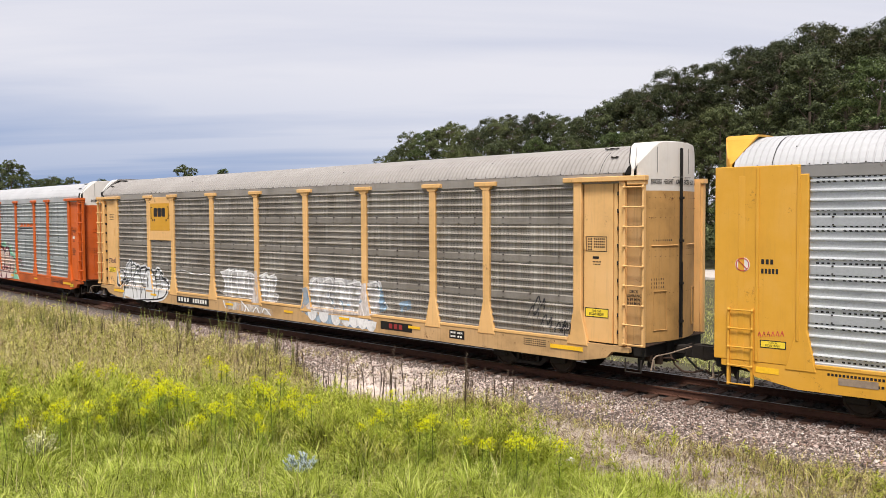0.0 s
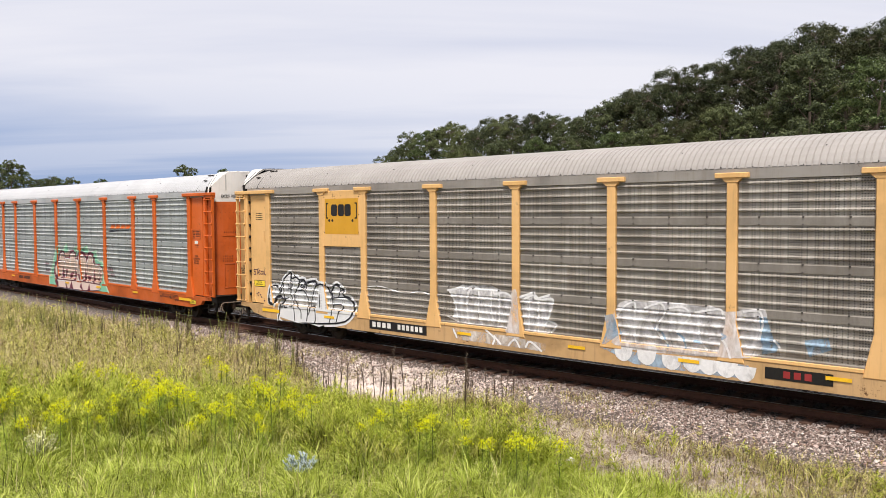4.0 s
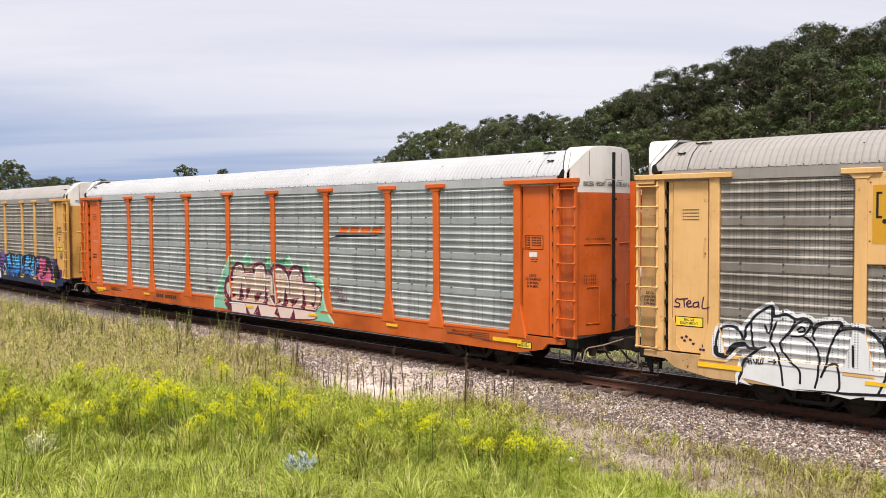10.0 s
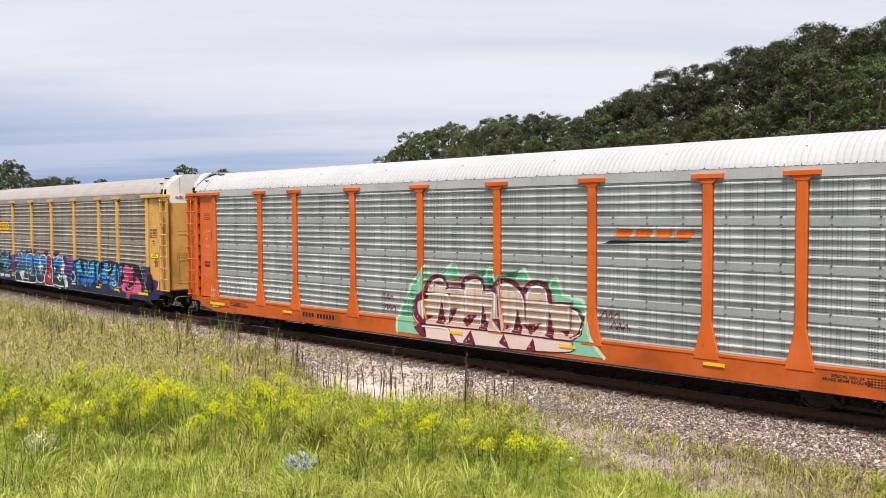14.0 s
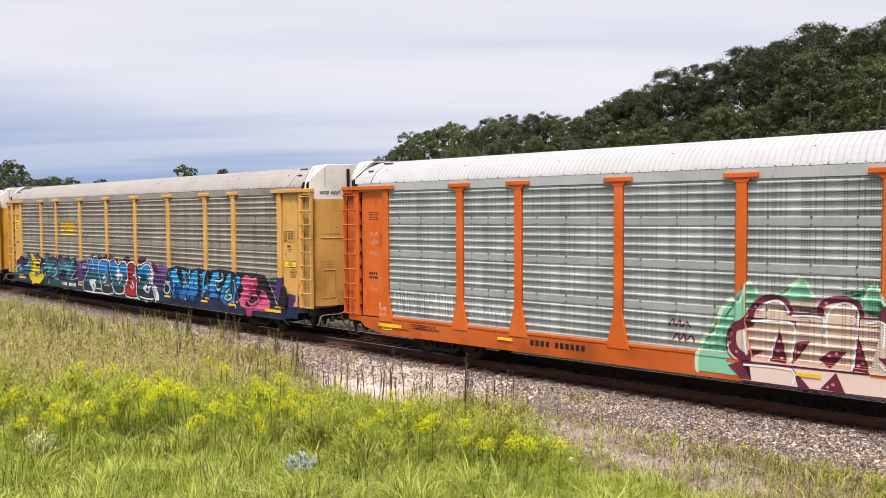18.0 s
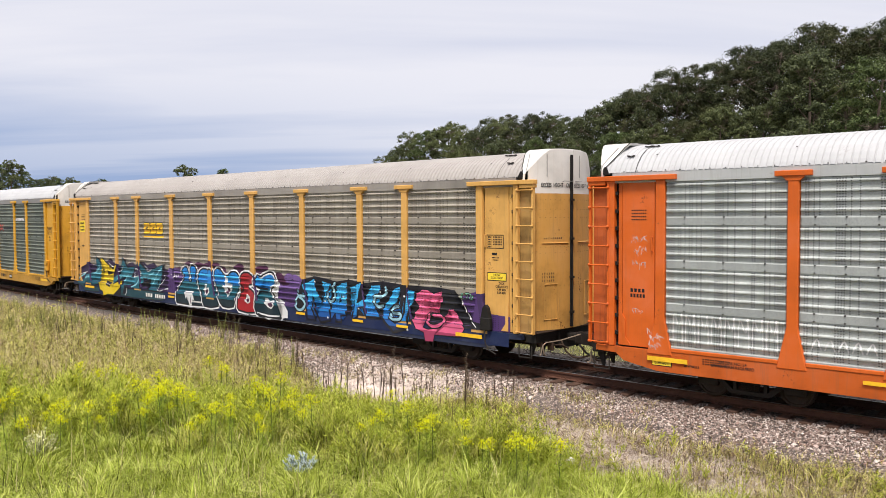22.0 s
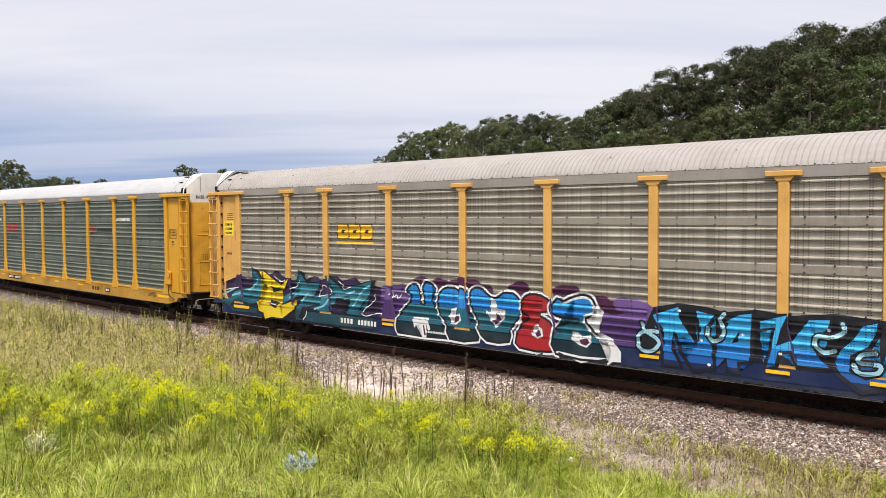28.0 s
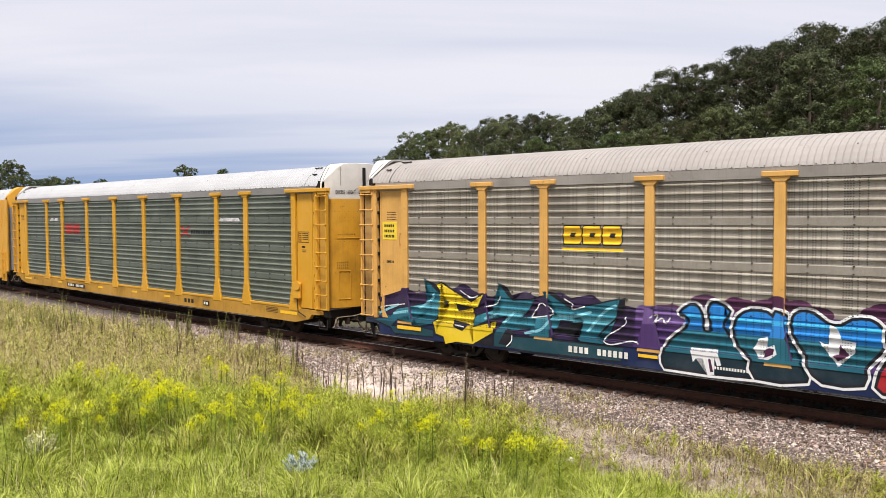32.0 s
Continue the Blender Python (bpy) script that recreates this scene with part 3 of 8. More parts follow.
def side_frame_build(bm):
    """Cast side frame with openings left for the springs."""
    for s in (-1, 1):
        y0, y1 = s * 0.90, s * 1.02
        top = [(-1.15, 0.30), (-1.15, 0.46), (-0.80, 0.52), (-0.45, 0.64), (0.45, 0.64), (0.80, 0.52), (1.15, 0.46), (1.15, 0.30), (0.95, 0.28), (0.72, 0.40), (0.42, 0.52), (-0.42, 0.52), (-0.72, 0.40), (-0.95, 0.28)]
        prism(bm, top, "y", y0, y1)
        prism(bm, [(-0.72, 0.42), (-0.42, 0.16), (0.42, 0.16), (0.72, 0.42), (0.56, 0.42), (0.36, 0.24), (-0.36, 0.24), (-0.56, 0.42)], "y", y0, y1)
        for x in (-0.36, 0.29):
            box(bm, x, x + 0.07, min(y0, y1), max(y0, y1), 0.2, 0.56)
        box(bm, -1.13, -0.70, min(y0, y1) - 0.01, max(y0, y1) + 0.02, 0.27, 0.44, 0.03)
        box(bm, 0.70, 1.13, min(y0, y1) - 0.01, max(y0, y1) + 0.02, 0.27, 0.44, 0.03)
    box(bm, -0.27, 0.27, -0.98, 0.98, 0.40, 0.60, 0.02)


def spring_build(bm):
    turns, r, w = 4, 0.055, 0.016
    pts = [(r * math.cos(2 * math.pi * i / 10), r * math.sin(2 * math.pi * i / 10), 0.24 + 0.17 * i / (turns * 10)) for i in range(turns * 10 + 1)]
    pipe(bm, pts, w, 5)


def underframe_build(bm):
    box(bm, -13.4, 13.4, -0.33, 0.33, 0.55, 0.99)
    for i in range(-6, 7):
        x = i * 1.43
        if abs(x) < 8.8:
            prism(bm, [(-1.34, 0.92), (-1.34, 0.78), (-0.33, 0.58), (-0.33, 0.92)], "x", x - 0.05, x + 0.05)
            prism(bm, [(1.34, 0.92), (1.34, 0.78), (0.33, 0.58), (0.33, 0.92)], "x", x - 0.05, x + 0.05)
    for e in (-1, 1):
        box(bm, e * 10.06 - 0.25, e * 10.06 + 0.25, -1.3, 1.3, 0.66, 0.95)


def deck_build(bm):
    box(bm, -13.55, 13.55, -1.40, 1.40, 0.955, 1.05)


def shell_build(bm):
    box(bm, -13.35, 13.35, -1.36, 1.36, 1.06, 4.955)


def sill_build(s):
    def f(bm):
        y0, y1 = s * 1.50, s * 1.37
        prism(bm, [(-13.5, 0.86), (-12.98, 0.84), (-12.78, 0.68), (-11.95, 0.53), (11.95, 0.53), (12.70, 0.68), (12.85, 0.84), (13.3, 0.86), (13.3, 0.985), (-13.5, 0.985)], "y", y0, y1)
        bmesh.ops.recalc_face_normals(bm, faces=bm.faces[:])
    return f


def coupler_build(e):
    def f(bm):
        box(bm, min(e * 13.2, e * 14.15), max(e * 13.2, e * 14.15), -0.11, 0.11, 0.72, 0.94, 0.03)
        box(bm, min(e * 14.0, e * 14.22), max(e * 14.0, e * 14.22), -0.16, 0.16, 0.68, 0.98, 0.03)
        prism(bm, [(e * 14.1, -0.14), (e * 14.45, -0.17), (e * 14.47, -0.05), (e * 14.30, 0.0), (e * 14.30, 0.10), (e * 14.47, 0.16), (e * 14.35, 0.22), (e * 14.1, 0.16)], "z", 0.68, 0.98)
        box(bm, min(e * 13.0, e * 13.62), max(e * 13.0, e * 13.62), -0.30, 0.30, 0.62, 1.0, 0.02)
    return f


def hose_build(e):
    def f(bm):
        pts = [(e * 13.7, 0.35, 0.72), (e * 13.85, 0.33, 0.55), (e * 14.05, 0.28, 0.40), (e * 14.25, 0.2, 0.33), (e * 14.45, 0.12, 0.32)]
        pipe(bm, pts, 0.028, 8)
    return f


def lever_build(e):
    def f(bm):
        pipe(bm, [(e * 14.2, -0.2, 0.95), (e * 13.85, -0.55, 0.80), (e * 13.80, -1.15, 0.80), (e * 13.78, -1.25, 0.74), (e * 13.76, -1.30, 0.52), (e * 13.80, -1.40, 0.50)], 0.016, 6)
        pipe(bm, [(e * 13.78, -1.25, 0.74), (e * 13.78, -1.20, 0.52), (e * 13.78, -1.12, 0.47)], 0.016, 6)
    return f


def draft_build(e):
    """Striker plate, carrier and brackets round the coupler."""
    def f(bm):
        box(bm, min(e * 13.55, e * 13.70), max(e * 13.55, e * 13.70), -0.42, 0.42, 0.55, 1.06, 0.02)
        box(bm, min(e * 13.35, e * 13.66), max(e * 13.35, e * 13.66), -1.40, 1.40, 0.78, 1.04, 0.02)
        for y in (-1.25, -0.8, 0.8, 1.25):
            prism(bm, [(e * 13.4, 0.80), (e * 13.6, 0.80), (e * 13.45, 0.45), (e * 13.4, 0.45)], "y", y - 0.03, y + 0.03)
        tube(bm, (e * 13.72, 0.36, 0.72), (e * 13.6, 0.36, 0.80), 0.035, 8)
    return f


def ladder_rail_build(x):
    def f(bm):
        box(bm, x - 0.025, x + 0.025, -SIDE, -1.43, 1.02, 4.76, 0.006)
    return f


def rung_build(bm):
    tube(bm, (-0.27, -SIDE - 0.012, 0), (0.27, -SIDE - 0.012, 0), 0.015, 8)
    for x in (-0.24, 0.24):
        tube(bm, (x, -SIDE - 0.034, 0), (x, -SIDE + 0.01, 0), 0.030, 8, 0.034)
        tube(bm, (x, -SIDE - 0.034, 0), (x, -SIDE - 0.046, 0), 0.030, 8, 0.012)


def corner_build(e):
    """The plain steel corner of the rack, with its folded door edge."""
    def f(bm):
        a, b = sorted((e * 12.055, e * 12.845))
        box(bm, a, b, -1.445, -1.375, 1.02, 4.74, 0.008)
    return f


def upright_build(e, x0, x1, y, z0=1.0, z1=4.80):
    def f(bm):
        a, b = sorted((e * x0, e * x1))
        box(bm, a, b, y, -1.375, z0, z1, 0.006)
    return f


def gusset_build(e):
    def f(bm):
        prism(bm, [(e * 12.62, 1.03), (e * 12.84, 1.03), (e * 12.84, 1.75), (e * 12.76, 1.62), (e * 12.76, 1.22)], "y", -1.475, -1.44)
        bmesh.ops.recalc_face_normals(bm, faces=bm.faces[:])
    return f


def grip_build(e):
    def f(bm):
        pipe(bm, [(e * 12.10, -1.44, 3.18), (e * 12.10, -1.50, 3.20), (e * 12.10, -1.50, 3.50), (e * 12.10, -1.44, 3.52)], 0.012, 6)
    return f


def beam_build(e):
    def f(bm):
        a, b = sorted((e * 11.52, e * 13.72))
        box(bm, a, b, -SIDE - 0.035, -1.38, Z1 - 0.04, Z1 + 0.075, 0.012)
        a, b = sorted((e * 13.25, e * 13.70))
        box(bm, a, b, -SIDE - 0.005, -1.38, Z1 - 0.13, Z1 - 0.04, 0.01)
    return f


def door_leaf_build(e, s, z0, z1, proud=0.0):
    """One leaf of the bowed end door."""
    def f(bm):
        rows = []
        for i in range(9):
            y = s * (0.01 + 1.36 * i / 8)
            x = 13.84 - 0.205 * y * y + proud
            zt = min(z1, float(np.interp(abs(y), [0.0, 0.80, 0.98, 1.36, 1.47], [5.70, 5.68, 5.58, 5.19, 5.04])))
            rows.append([(e * (x - 0.05), y, z0), (e * x, y, z0), (e * x, y, zt), (e * (x - 0.05), y, zt), (e * (x - 0.05), y, z0)])
        grid_strip(bm, rows)
        for row in (rows[0], rows[-1]):
            bm.faces.new([bm.verts.new(p) for p in row[:4]])
        bmesh.ops.recalc_face_normals(bm, faces=bm.faces[:])
    return f


def door_trim_build(e, s):
    def f(bm):
        pipe(bm, [(e * (13.85 - 0.205 * y * y), y, 3.30) for y in [s * (0.22 + 0.21 * k) for k in range(5)]], 0.012, 6)
    return f


def hatch_frame_build(e, s):
    def f(bm):
        bow = lambda y: e * (13.852 - 0.205 * y * y)
        pts = [(bow(y), y, z) for y, z in ((s * 0.62, 1.35), (s * 1.0, 1.35), (s * 1.0, 2.25), (s * 0.62, 2.25), (s * 0.62, 1.35))]
        pipe(bm, pts, 0.012, 5)
    return f


def lock_bar_build(e):
    def f(bm):
        a, b = sorted((e * 13.845, e * 13.872))
        box(bm, a, b, -0.16, -0.045, 1.12, 5.56, 0.004)
        tube(bm, (e * 13.89, -0.10, 1.12), (e * 13.89, -0.10, 2.9), 0.02, 8)
        for z in (1.5, 2.4, 3.4, 4.4):
            box(bm, min(e * 13.84, e * 13.91), max(e * 13.84, e * 13.91), -0.165, -0.04, z - 0.03, z + 0.03)
    return f


def top_chord_build(s):
    def f(bm):
        a, b = sorted((s * 1.475, s * 1.36))
        box(bm, -13.1, 13.1, a, b, 4.735, 4.97, 0.008)
    return f


def threshold_build(w):
    def f(bm):
        box(bm, -w / 2, w / 2, -1.515, -1.44, 0.99, 1.065, 0.008)
    return f


def far_side_build(bm):
    """The side turned away: ridged siding and posts in one skin."""
    rows = []
    for x in (-11.8, 11.8):
        rows.append([(x, 1.44 + relief(z), z) for z in [Z0 + i * 0.0317 for i in range(120)]])
    grid_strip(bm, rows)
    for p in POSTS:
        for e in (-1, 1):
            box(bm, e * p - 0.13, e * p + 0.13, 1.40, SIDE, 0.9, Z1)
    for e in (-1, 1):
        a, b = sorted((e * 11.9, e * 13.62))
        box(bm, a, b, 1.36, 1.45, 1.0, 4.82)
        a, b = sorted((e * 13.1, e * 13.68))
        box(bm, a, b, 1.42, SIDE, 1.02, 4.76)
        a, b = sorted((e * 11.52, e * 13.72))
        box(bm, a, b, 1.38, SIDE + 0.03, Z1 - 0.04, Z1 + 0.075)


def footstep_build(e):
    def f(bm):
        pts = [(e * 13.18, -1.44, 0.72), (e * 13.18, -1.45, 0.42), (e * 13.58, -1.45, 0.42), (e * 13.58, -1.44, 0.72)]
        pipe(bm, pts, 0.016, 6)
    return f


def bolts_build(bm):
    for x in BAYS:
        w = bay_width(x)
        n = max(3, round(w / 0.75))
        for i in range(1, 4):
            for k in range(n):
                px_ = x - w / 2 + w * (k + 0.5) / n
                z = Z0 + i * SHEET_H
                for dz in (-0.065, 0.085):
                    box(bm, px_ - 0.015, px_ + 0.015, SHEET_Y - 0.045, SHEET_Y, z + dz - 0.013, z + dz + 0.013)


def roof_bolts_build(bm):
    x = -12.8
    while x < 12.8:
        box(bm, x - 0.009, x + 0.009, -1.485, -1.44, 4.985, 5.003)
        if abs(round(x / 0.336) % 9) == 0:
            box(bm, x - 0.009, x + 0.009, -1.20, -1.15, 5.36, 5.378)
        x += 0.336


def notch_build(e):
    def f(bm):
        prism(bm, [(e * 13.16, 4.93), (e * 13.33, 4.93), (e * 13.33, 5.06), (e * 13.29, 5.12), (e * 13.26, 5.10)], "y", -1.495, -1.40)
        bmesh.ops.recalc_face_normals(bm, faces=bm.faces[:])
    return f


def seam_build(e):
    def f(bm):
        for x, up_ in ((12.5, 0.03),):
            rows = []
            for xx in (x, x + 0.014):
                rows.append([(e * xx, y * (1 + up_ / 1.5), z + up_ * (z - 4.9)) for y, z in ROOF])
            grid_strip(bm, rows)
    return f


BAYS = sorted([0.0] + [s * (POSTS[i] + POSTS[i + 1]) / 2 for i in range(4) for s in (-1, 1)])


def bay_width(x):
    e = sorted([s * p for p in POSTS for s in (-1, 1)], key=lambda p: abs(p - x))[:2]
    return abs(e[0] - e[1]) - 0.246


def plain_end_build(e):
    def f(bm):
        a, b = sorted((e * 11.95, e * 13.66))
        box(bm, a, b, -1.505, -1.42, 0.99, 4.99, 0.012)
    return f


def strip_build(x, z):
    def f(bm):
        box(bm, x - 0.03, x + 0.03, -1.53, -1.505, z, 4.95, 0.006)
    return f


def low_rail_build(x):
    def f(bm):
        box(bm, x - 0.022, x + 0.022, -SIDE - 0.03, -1.45, 0.46, 2.08, 0.006)
    return f


def clip_build(e):
    def f(bm):
        a, b = sorted((e * 12.965, e * 13.02))
        box(bm, a, b, -1.475, -1.40, -0.045, 0.045, 0.006)
    return f


def pipes_build(e):
    """Brake pipe, rods, brackets and loose hoses under the end of the car."""
    def f(bm):
        pipe(bm, [(e * 12.2, -0.62, 0.60), (e * 13.3, -0.62, 0.62), (e * 13.75, -0.40, 0.66), (e * 13.95, -0.36, 0.58)], 0.022, 6)
        pipe(bm, [(e * 12.6, -1.05, 0.78), (e * 13.5, -1.05, 0.70), (e * 13.72, -1.15, 0.60)], 0.014, 5)
        pipe(bm, [(e * 13.72, -0.34, 0.74), (e * 13.86, -0.36, 0.50), (e * 14.02, -0.30, 0.36), (e * 14.22, -0.22, 0.34), (e * 14.42, -0.10, 0.42)], 0.024, 7)
        pipe(bm, [(e * 13.70, 0.50, 0.80), (e * 13.95, 0.46, 0.60), (e * 14.25, 0.36, 0.56), (e * 14.45, 0.30, 0.62)], 0.020, 6)
        for y, z in ((-1.10, 0.66), (-0.62, 0.52), (0.55, 0.55), (1.05, 0.66)):
            a, b = sorted((e * 13.50, e * 13.66))
            box(bm, a, b, y - 0.05, y + 0.05, z, z + 0.20, 0.012)
        a, b = sorted((e * 13.30, e * 13.74))
        box(bm, a, b, -1.42, 1.42, 1.035, 1.065, 0.006)
        for k in range(7):
            x = 13.32 + 0.06 * k
            box(bm, min(e * x, e * (x + 0.02)), max(e * x, e * (x + 0.02)), -1.40, 1.40, 1.065, 1.075)
        for k in range(9):
            z = 0.66 - 0.035 * k
            tube(bm, (e * 14.30 + 0.012 * (k % 2), -0.20, z), (e * 14.30 - 0.012 * (k % 2), -0.20, z - 0.03), 0.012, 5)
    return f


def coupling_gear(P, e, pm, car):
    P("pipes%d" % e, pipes_build(e), M_RUSTY, "rusty brake pipes and brackets", name="brake_pipes")
    P("coupler%d" % e, coupler_build(e), M_STEEL_DARK, "dark cast steel coupler", name="coupler")
    P("hose%d" % e, hose_build(e), M_AIR, "hanging brake hose", name="brake_hose")
    P("lever%d" % e, lever_build(e), M_PALEIRON, "pale bent uncoupling lever", name="uncoupling_lever")
    P("draft%d" % e, draft_build(e), M_BLACK, "black end beam and brackets", name="end_beam")
    P("step%d" % e, footstep_build(e), M_STEEL_DARK, "", name="foot_step")
    truck = P("truck", side_frame_build, M_STEEL_DARK, "dark grimy cast steel truck", pose(e * 10.06, 0, 0), name="truck")
    for s in (-1, 1):
        for dx in (-0.13, 0.0, 0.13):
            piece("spring", shared("spring", spring_build, M_WHEEL), truck, "", pose(dx, s * 0.97, 0))
    for ax in (-0.89, 0.89):
        w = piece("wheelset", shared("wheelset", wheelset_build, M_WHEEL), truck, "rusty steel wheels on their axle", pose(ax, 0, 0.36))
        WHEELS.append(w)


def autorack(st):
    """A covered car carrier in the colours of st."""
    car = new("autorack_car")
    tagged(car, st["label"], "railway car", group="cars of the train")
    pm, sm, rm = st["paint"], st["sheet"], st["roof"]
    P = lambda key, f, m, label="", at=None, name=None: piece(name or key, shared(key, f, m), car, label, at)
    P("underframe", underframe_build, M_BLACK, "grimy black underframe")
    P("deck", deck_build, M_STEEL_DARK)
    # added solid box: its black stands for the darkness of the decks inside
    P("inner_wall", shell_build, M_BLACK, "solid black box standing for the unlit inside behind the siding")
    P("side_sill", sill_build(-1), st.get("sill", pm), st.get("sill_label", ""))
    P("side_sill_far", sill_build(1), pm, name="side_sill")
    P("far_side", far_side_build, pm, name="side_wall")
    P("top_chord", top_chord_build(-1), st.get("chord", M_CHORD), "grey steel strip under the roof")
    P("roof", roof_build, rm, st.get("roof_label", "ribbed pale sheet-metal roof"))
    for x in BAYS:
        w = bay_width(x)
        for i in range(4):
            P("siding_%.2f" % w, sheet_build(w), st.get("sheet_rows", {}).get(i, sm), "", pose(x, SHEET_Y, Z0 + i * SHEET_H), name="siding_panel")
        P("threshold_%.2f" % w, threshold_build(w - 0.3), st.get("foot", pm), "", pose(x, 0, 0), name="foot_rail")
    tagged(P("bolts", bolts_build, M_STEEL_DARK, "dark bolt heads along the siding's bands", name="siding_bolts"), kind="stuff")
    tagged(P("roof_bolts", roof_bolts_build, M_STEEL_DARK, "dark bolt heads along the eaves", name="roof_bolts"), kind="stuff")
    for p in POSTS:
        for e in (-1, 1):
            k = "post" if st.get("flare", True) else "post_straight"
            ob = P(k, (lambda bm: post_build(bm)) if k == "post" else (lambda bm: post_build(bm, False)), pm, "", pose(e * p, 0, 0), name="post")
            if "foot" in st:
                piece("post_foot", shared("post_foot", post_foot_build, st["foot"]), ob, "post foot sprayed dark purple")
            if p != POSTS[-1]:
                piece("post_cap", shared("post_cap", cap_build, pm), ob)
    for e in (-1, 1):
        corner = P("corner%d" % e, corner_build(e), pm, name="corner_panel")
        piece("flange", shared("flange%d" % e, upright_build(e, 12.86, 12.955, -1.43, 1.02, 4.78), pm), corner)
        piece("gusset", shared("gusset%d" % e, gusset_build(e), pm), corner)
        piece("grab_handle", shared("grip%d" % e, grip_build(e), pm), corner)
        P("stile%d" % e, upright_build(e, 13.03, 13.165, -1.51), pm, name="ladder_plate")
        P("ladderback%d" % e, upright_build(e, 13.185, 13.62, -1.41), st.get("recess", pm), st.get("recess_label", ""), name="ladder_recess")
        P("seam%d" % e, seam_build(e), M_BLACK, "dark seam across the roof", name="roof_seam")
        flush = st.get("plain_end", False)
        if not flush:
            P("beam%d" % e, beam_build(e), pm, name="top_beam")
            # black block, slightly proud, stands in for the darkness of the gap
            P("notch%d" % e, notch_build(e), M_BLACK, "black block put in for the dark gap between roof and roof end", name="roof_gap")
            P("slots%d" % e, roof_slots_build(e), M_STEEL_DARK, "small dark roof brackets", name="roof_bracket")
            for i in range(9):
                P("clip%d" % e, clip_build(e), M_BLACK, "", pose(0, 0, 1.3 + 0.4 * i), name="hinge_clip")
        hood = P("hood%d" % e, roof_hood_build(e), st.get("hood", M_WHITE), st.get("hood_label", "chalky white roof end with brown stains"), name="roof_end")
        if not flush:
            piece("flashing", shared("flashing%d" % e, flashing_build(e), M_BLACK), hood, "torn dark flashing")
            piece("fold", shared("fold%d" % e, hood_fold_build(e), M_CHORD), hood)
        for s in (-1, 1):
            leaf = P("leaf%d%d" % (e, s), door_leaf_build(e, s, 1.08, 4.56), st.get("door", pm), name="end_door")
            piece("upper_panel", shared("leaftop%d%d" % (e, s), door_leaf_build(e, s, 4.56, 5.7), st.get("hood", M_WHITE)), leaf, "white painted upper part")
        for s in (-1, 1):
            P("trim%d%d" % (e, s), door_trim_build(e, s), pm, name="door_rail")
            P("hatch%d%d" % (e, s), hatch_frame_build(e, s), st.get("door", pm), name="hatch_frame")
        P("lock%d" % e, lock_bar_build(e), M_BLACK, "black locking bar", name="lock_bar")
        if st.get("plain_end"):
            pe = P("plainend%d" % e, plain_end_build(e), pm, name="end_panel")
            piece("cover_strip", shared("strip_a%d" % e, strip_build(e * 12.77, 1.0), pm), pe)
            piece("cover_strip", shared("strip_b%d" % e, strip_build(e * 11.97, 1.5), pm), pe)
            lad = P("lowrail%d" % e, low_rail_build(e * 12.85), pm, name="ladder")
            piece("ladder_rail", shared("lowrailb%d" % e, low_rail_build(e * 13.34), pm), lad)
            for i in range(5):
                piece("rung", shared("rung", rung_build, pm), lad, "", pose(e * 13.09, -0.01, 0.50 + i * 0.385))
            coupling_gear(P, e, pm, car)
            continue
        lad = P("lrail%d" % e, ladder_rail_build(e * 13.18), pm, name="ladder")
        piece("ladder_rail", shared("lrailb%d" % e, ladder_rail_build(e * 13.66), pm), lad)
        for i in range(9):
            piece("rung", shared("rung", rung_build, st.get("rung", pm)), lad, "", pose(e * 13.42, 0, 1.06 + i * 0.447))
        coupling_gear(P, e, pm, car)
    return car


WHEELS = []
M_CHORD = paint("dull_grey_steel", (0.27, 0.26, 0.25), 0.5, 0.2, 0.3)
M_WHITE = paint("chalky_white_paint", (0.66, 0.63, 0.59), 0.55, 0, 0.55, dirt=(0.42, 0.33, 0.25), rust=0.10)
M_ROOF_W = paint("white_roof_paint", (0.46, 0.46, 0.47), 0.5, 0, 0.2, rust=0.05)
M_ROOF_G = paint("faded_grey_roof", (0.33, 0.305, 0.285), 0.55, 0.0, 0.3, rust=0.05)
M_ROOF_D = paint("dusty_roof", (0.36, 0.33, 0.31), 0.55, 0.0, 0.3, rust=0.05)
P_TAN = paint("faded_yellow_tan_paint", (0.74, 0.44, 0.175), 0.5, 0, 0.55, rust=0.16)
P_ORANGE = paint("orange_paint", (0.60, 0.115, 0.014), 0.48, 0, 0.55, rust=0.16)
P_YEL = paint("weathered_yellow_paint", (0.66, 0.365, 0.10), 0.52, 0, 0.65, rust=0.18)
P_YEL2 = paint("bright_yellow_paint", (0.62, 0.315, 0.025), 0.42, 0, 0.25)
P_YEL3 = paint("deep_yellow_paint", (0.66, 0.34, 0.04), 0.45, 0, 0.3)
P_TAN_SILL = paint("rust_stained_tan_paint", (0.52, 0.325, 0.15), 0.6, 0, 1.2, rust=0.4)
# end doors: base colour darker than the sides, with heavier streaks and rust
D_TAN = paint("dark_grimy_tan_door", (0.50, 0.285, 0.10), 0.6, 0, 1.1, rust=0.25)
D_ORANGE = paint("dark_grimy_orange_door", (0.50, 0.092, 0.012), 0.55, 0, 1.0, rust=0.2)
D_YEL = paint("dark_grimy_yellow_door", (0.54, 0.285, 0.07), 0.6, 0, 1.2, rust=0.3)
D_YEL2 = paint("dark_grimy_bright_yellow_door", (0.58, 0.29, 0.025), 0.5, 0, 0.9, rust=0.2)
P_YEL2_SILL = paint("grimy_bright_yellow_sill", (0.46, 0.245, 0.035), 0.6, 0, 1.2, rust=0.35)
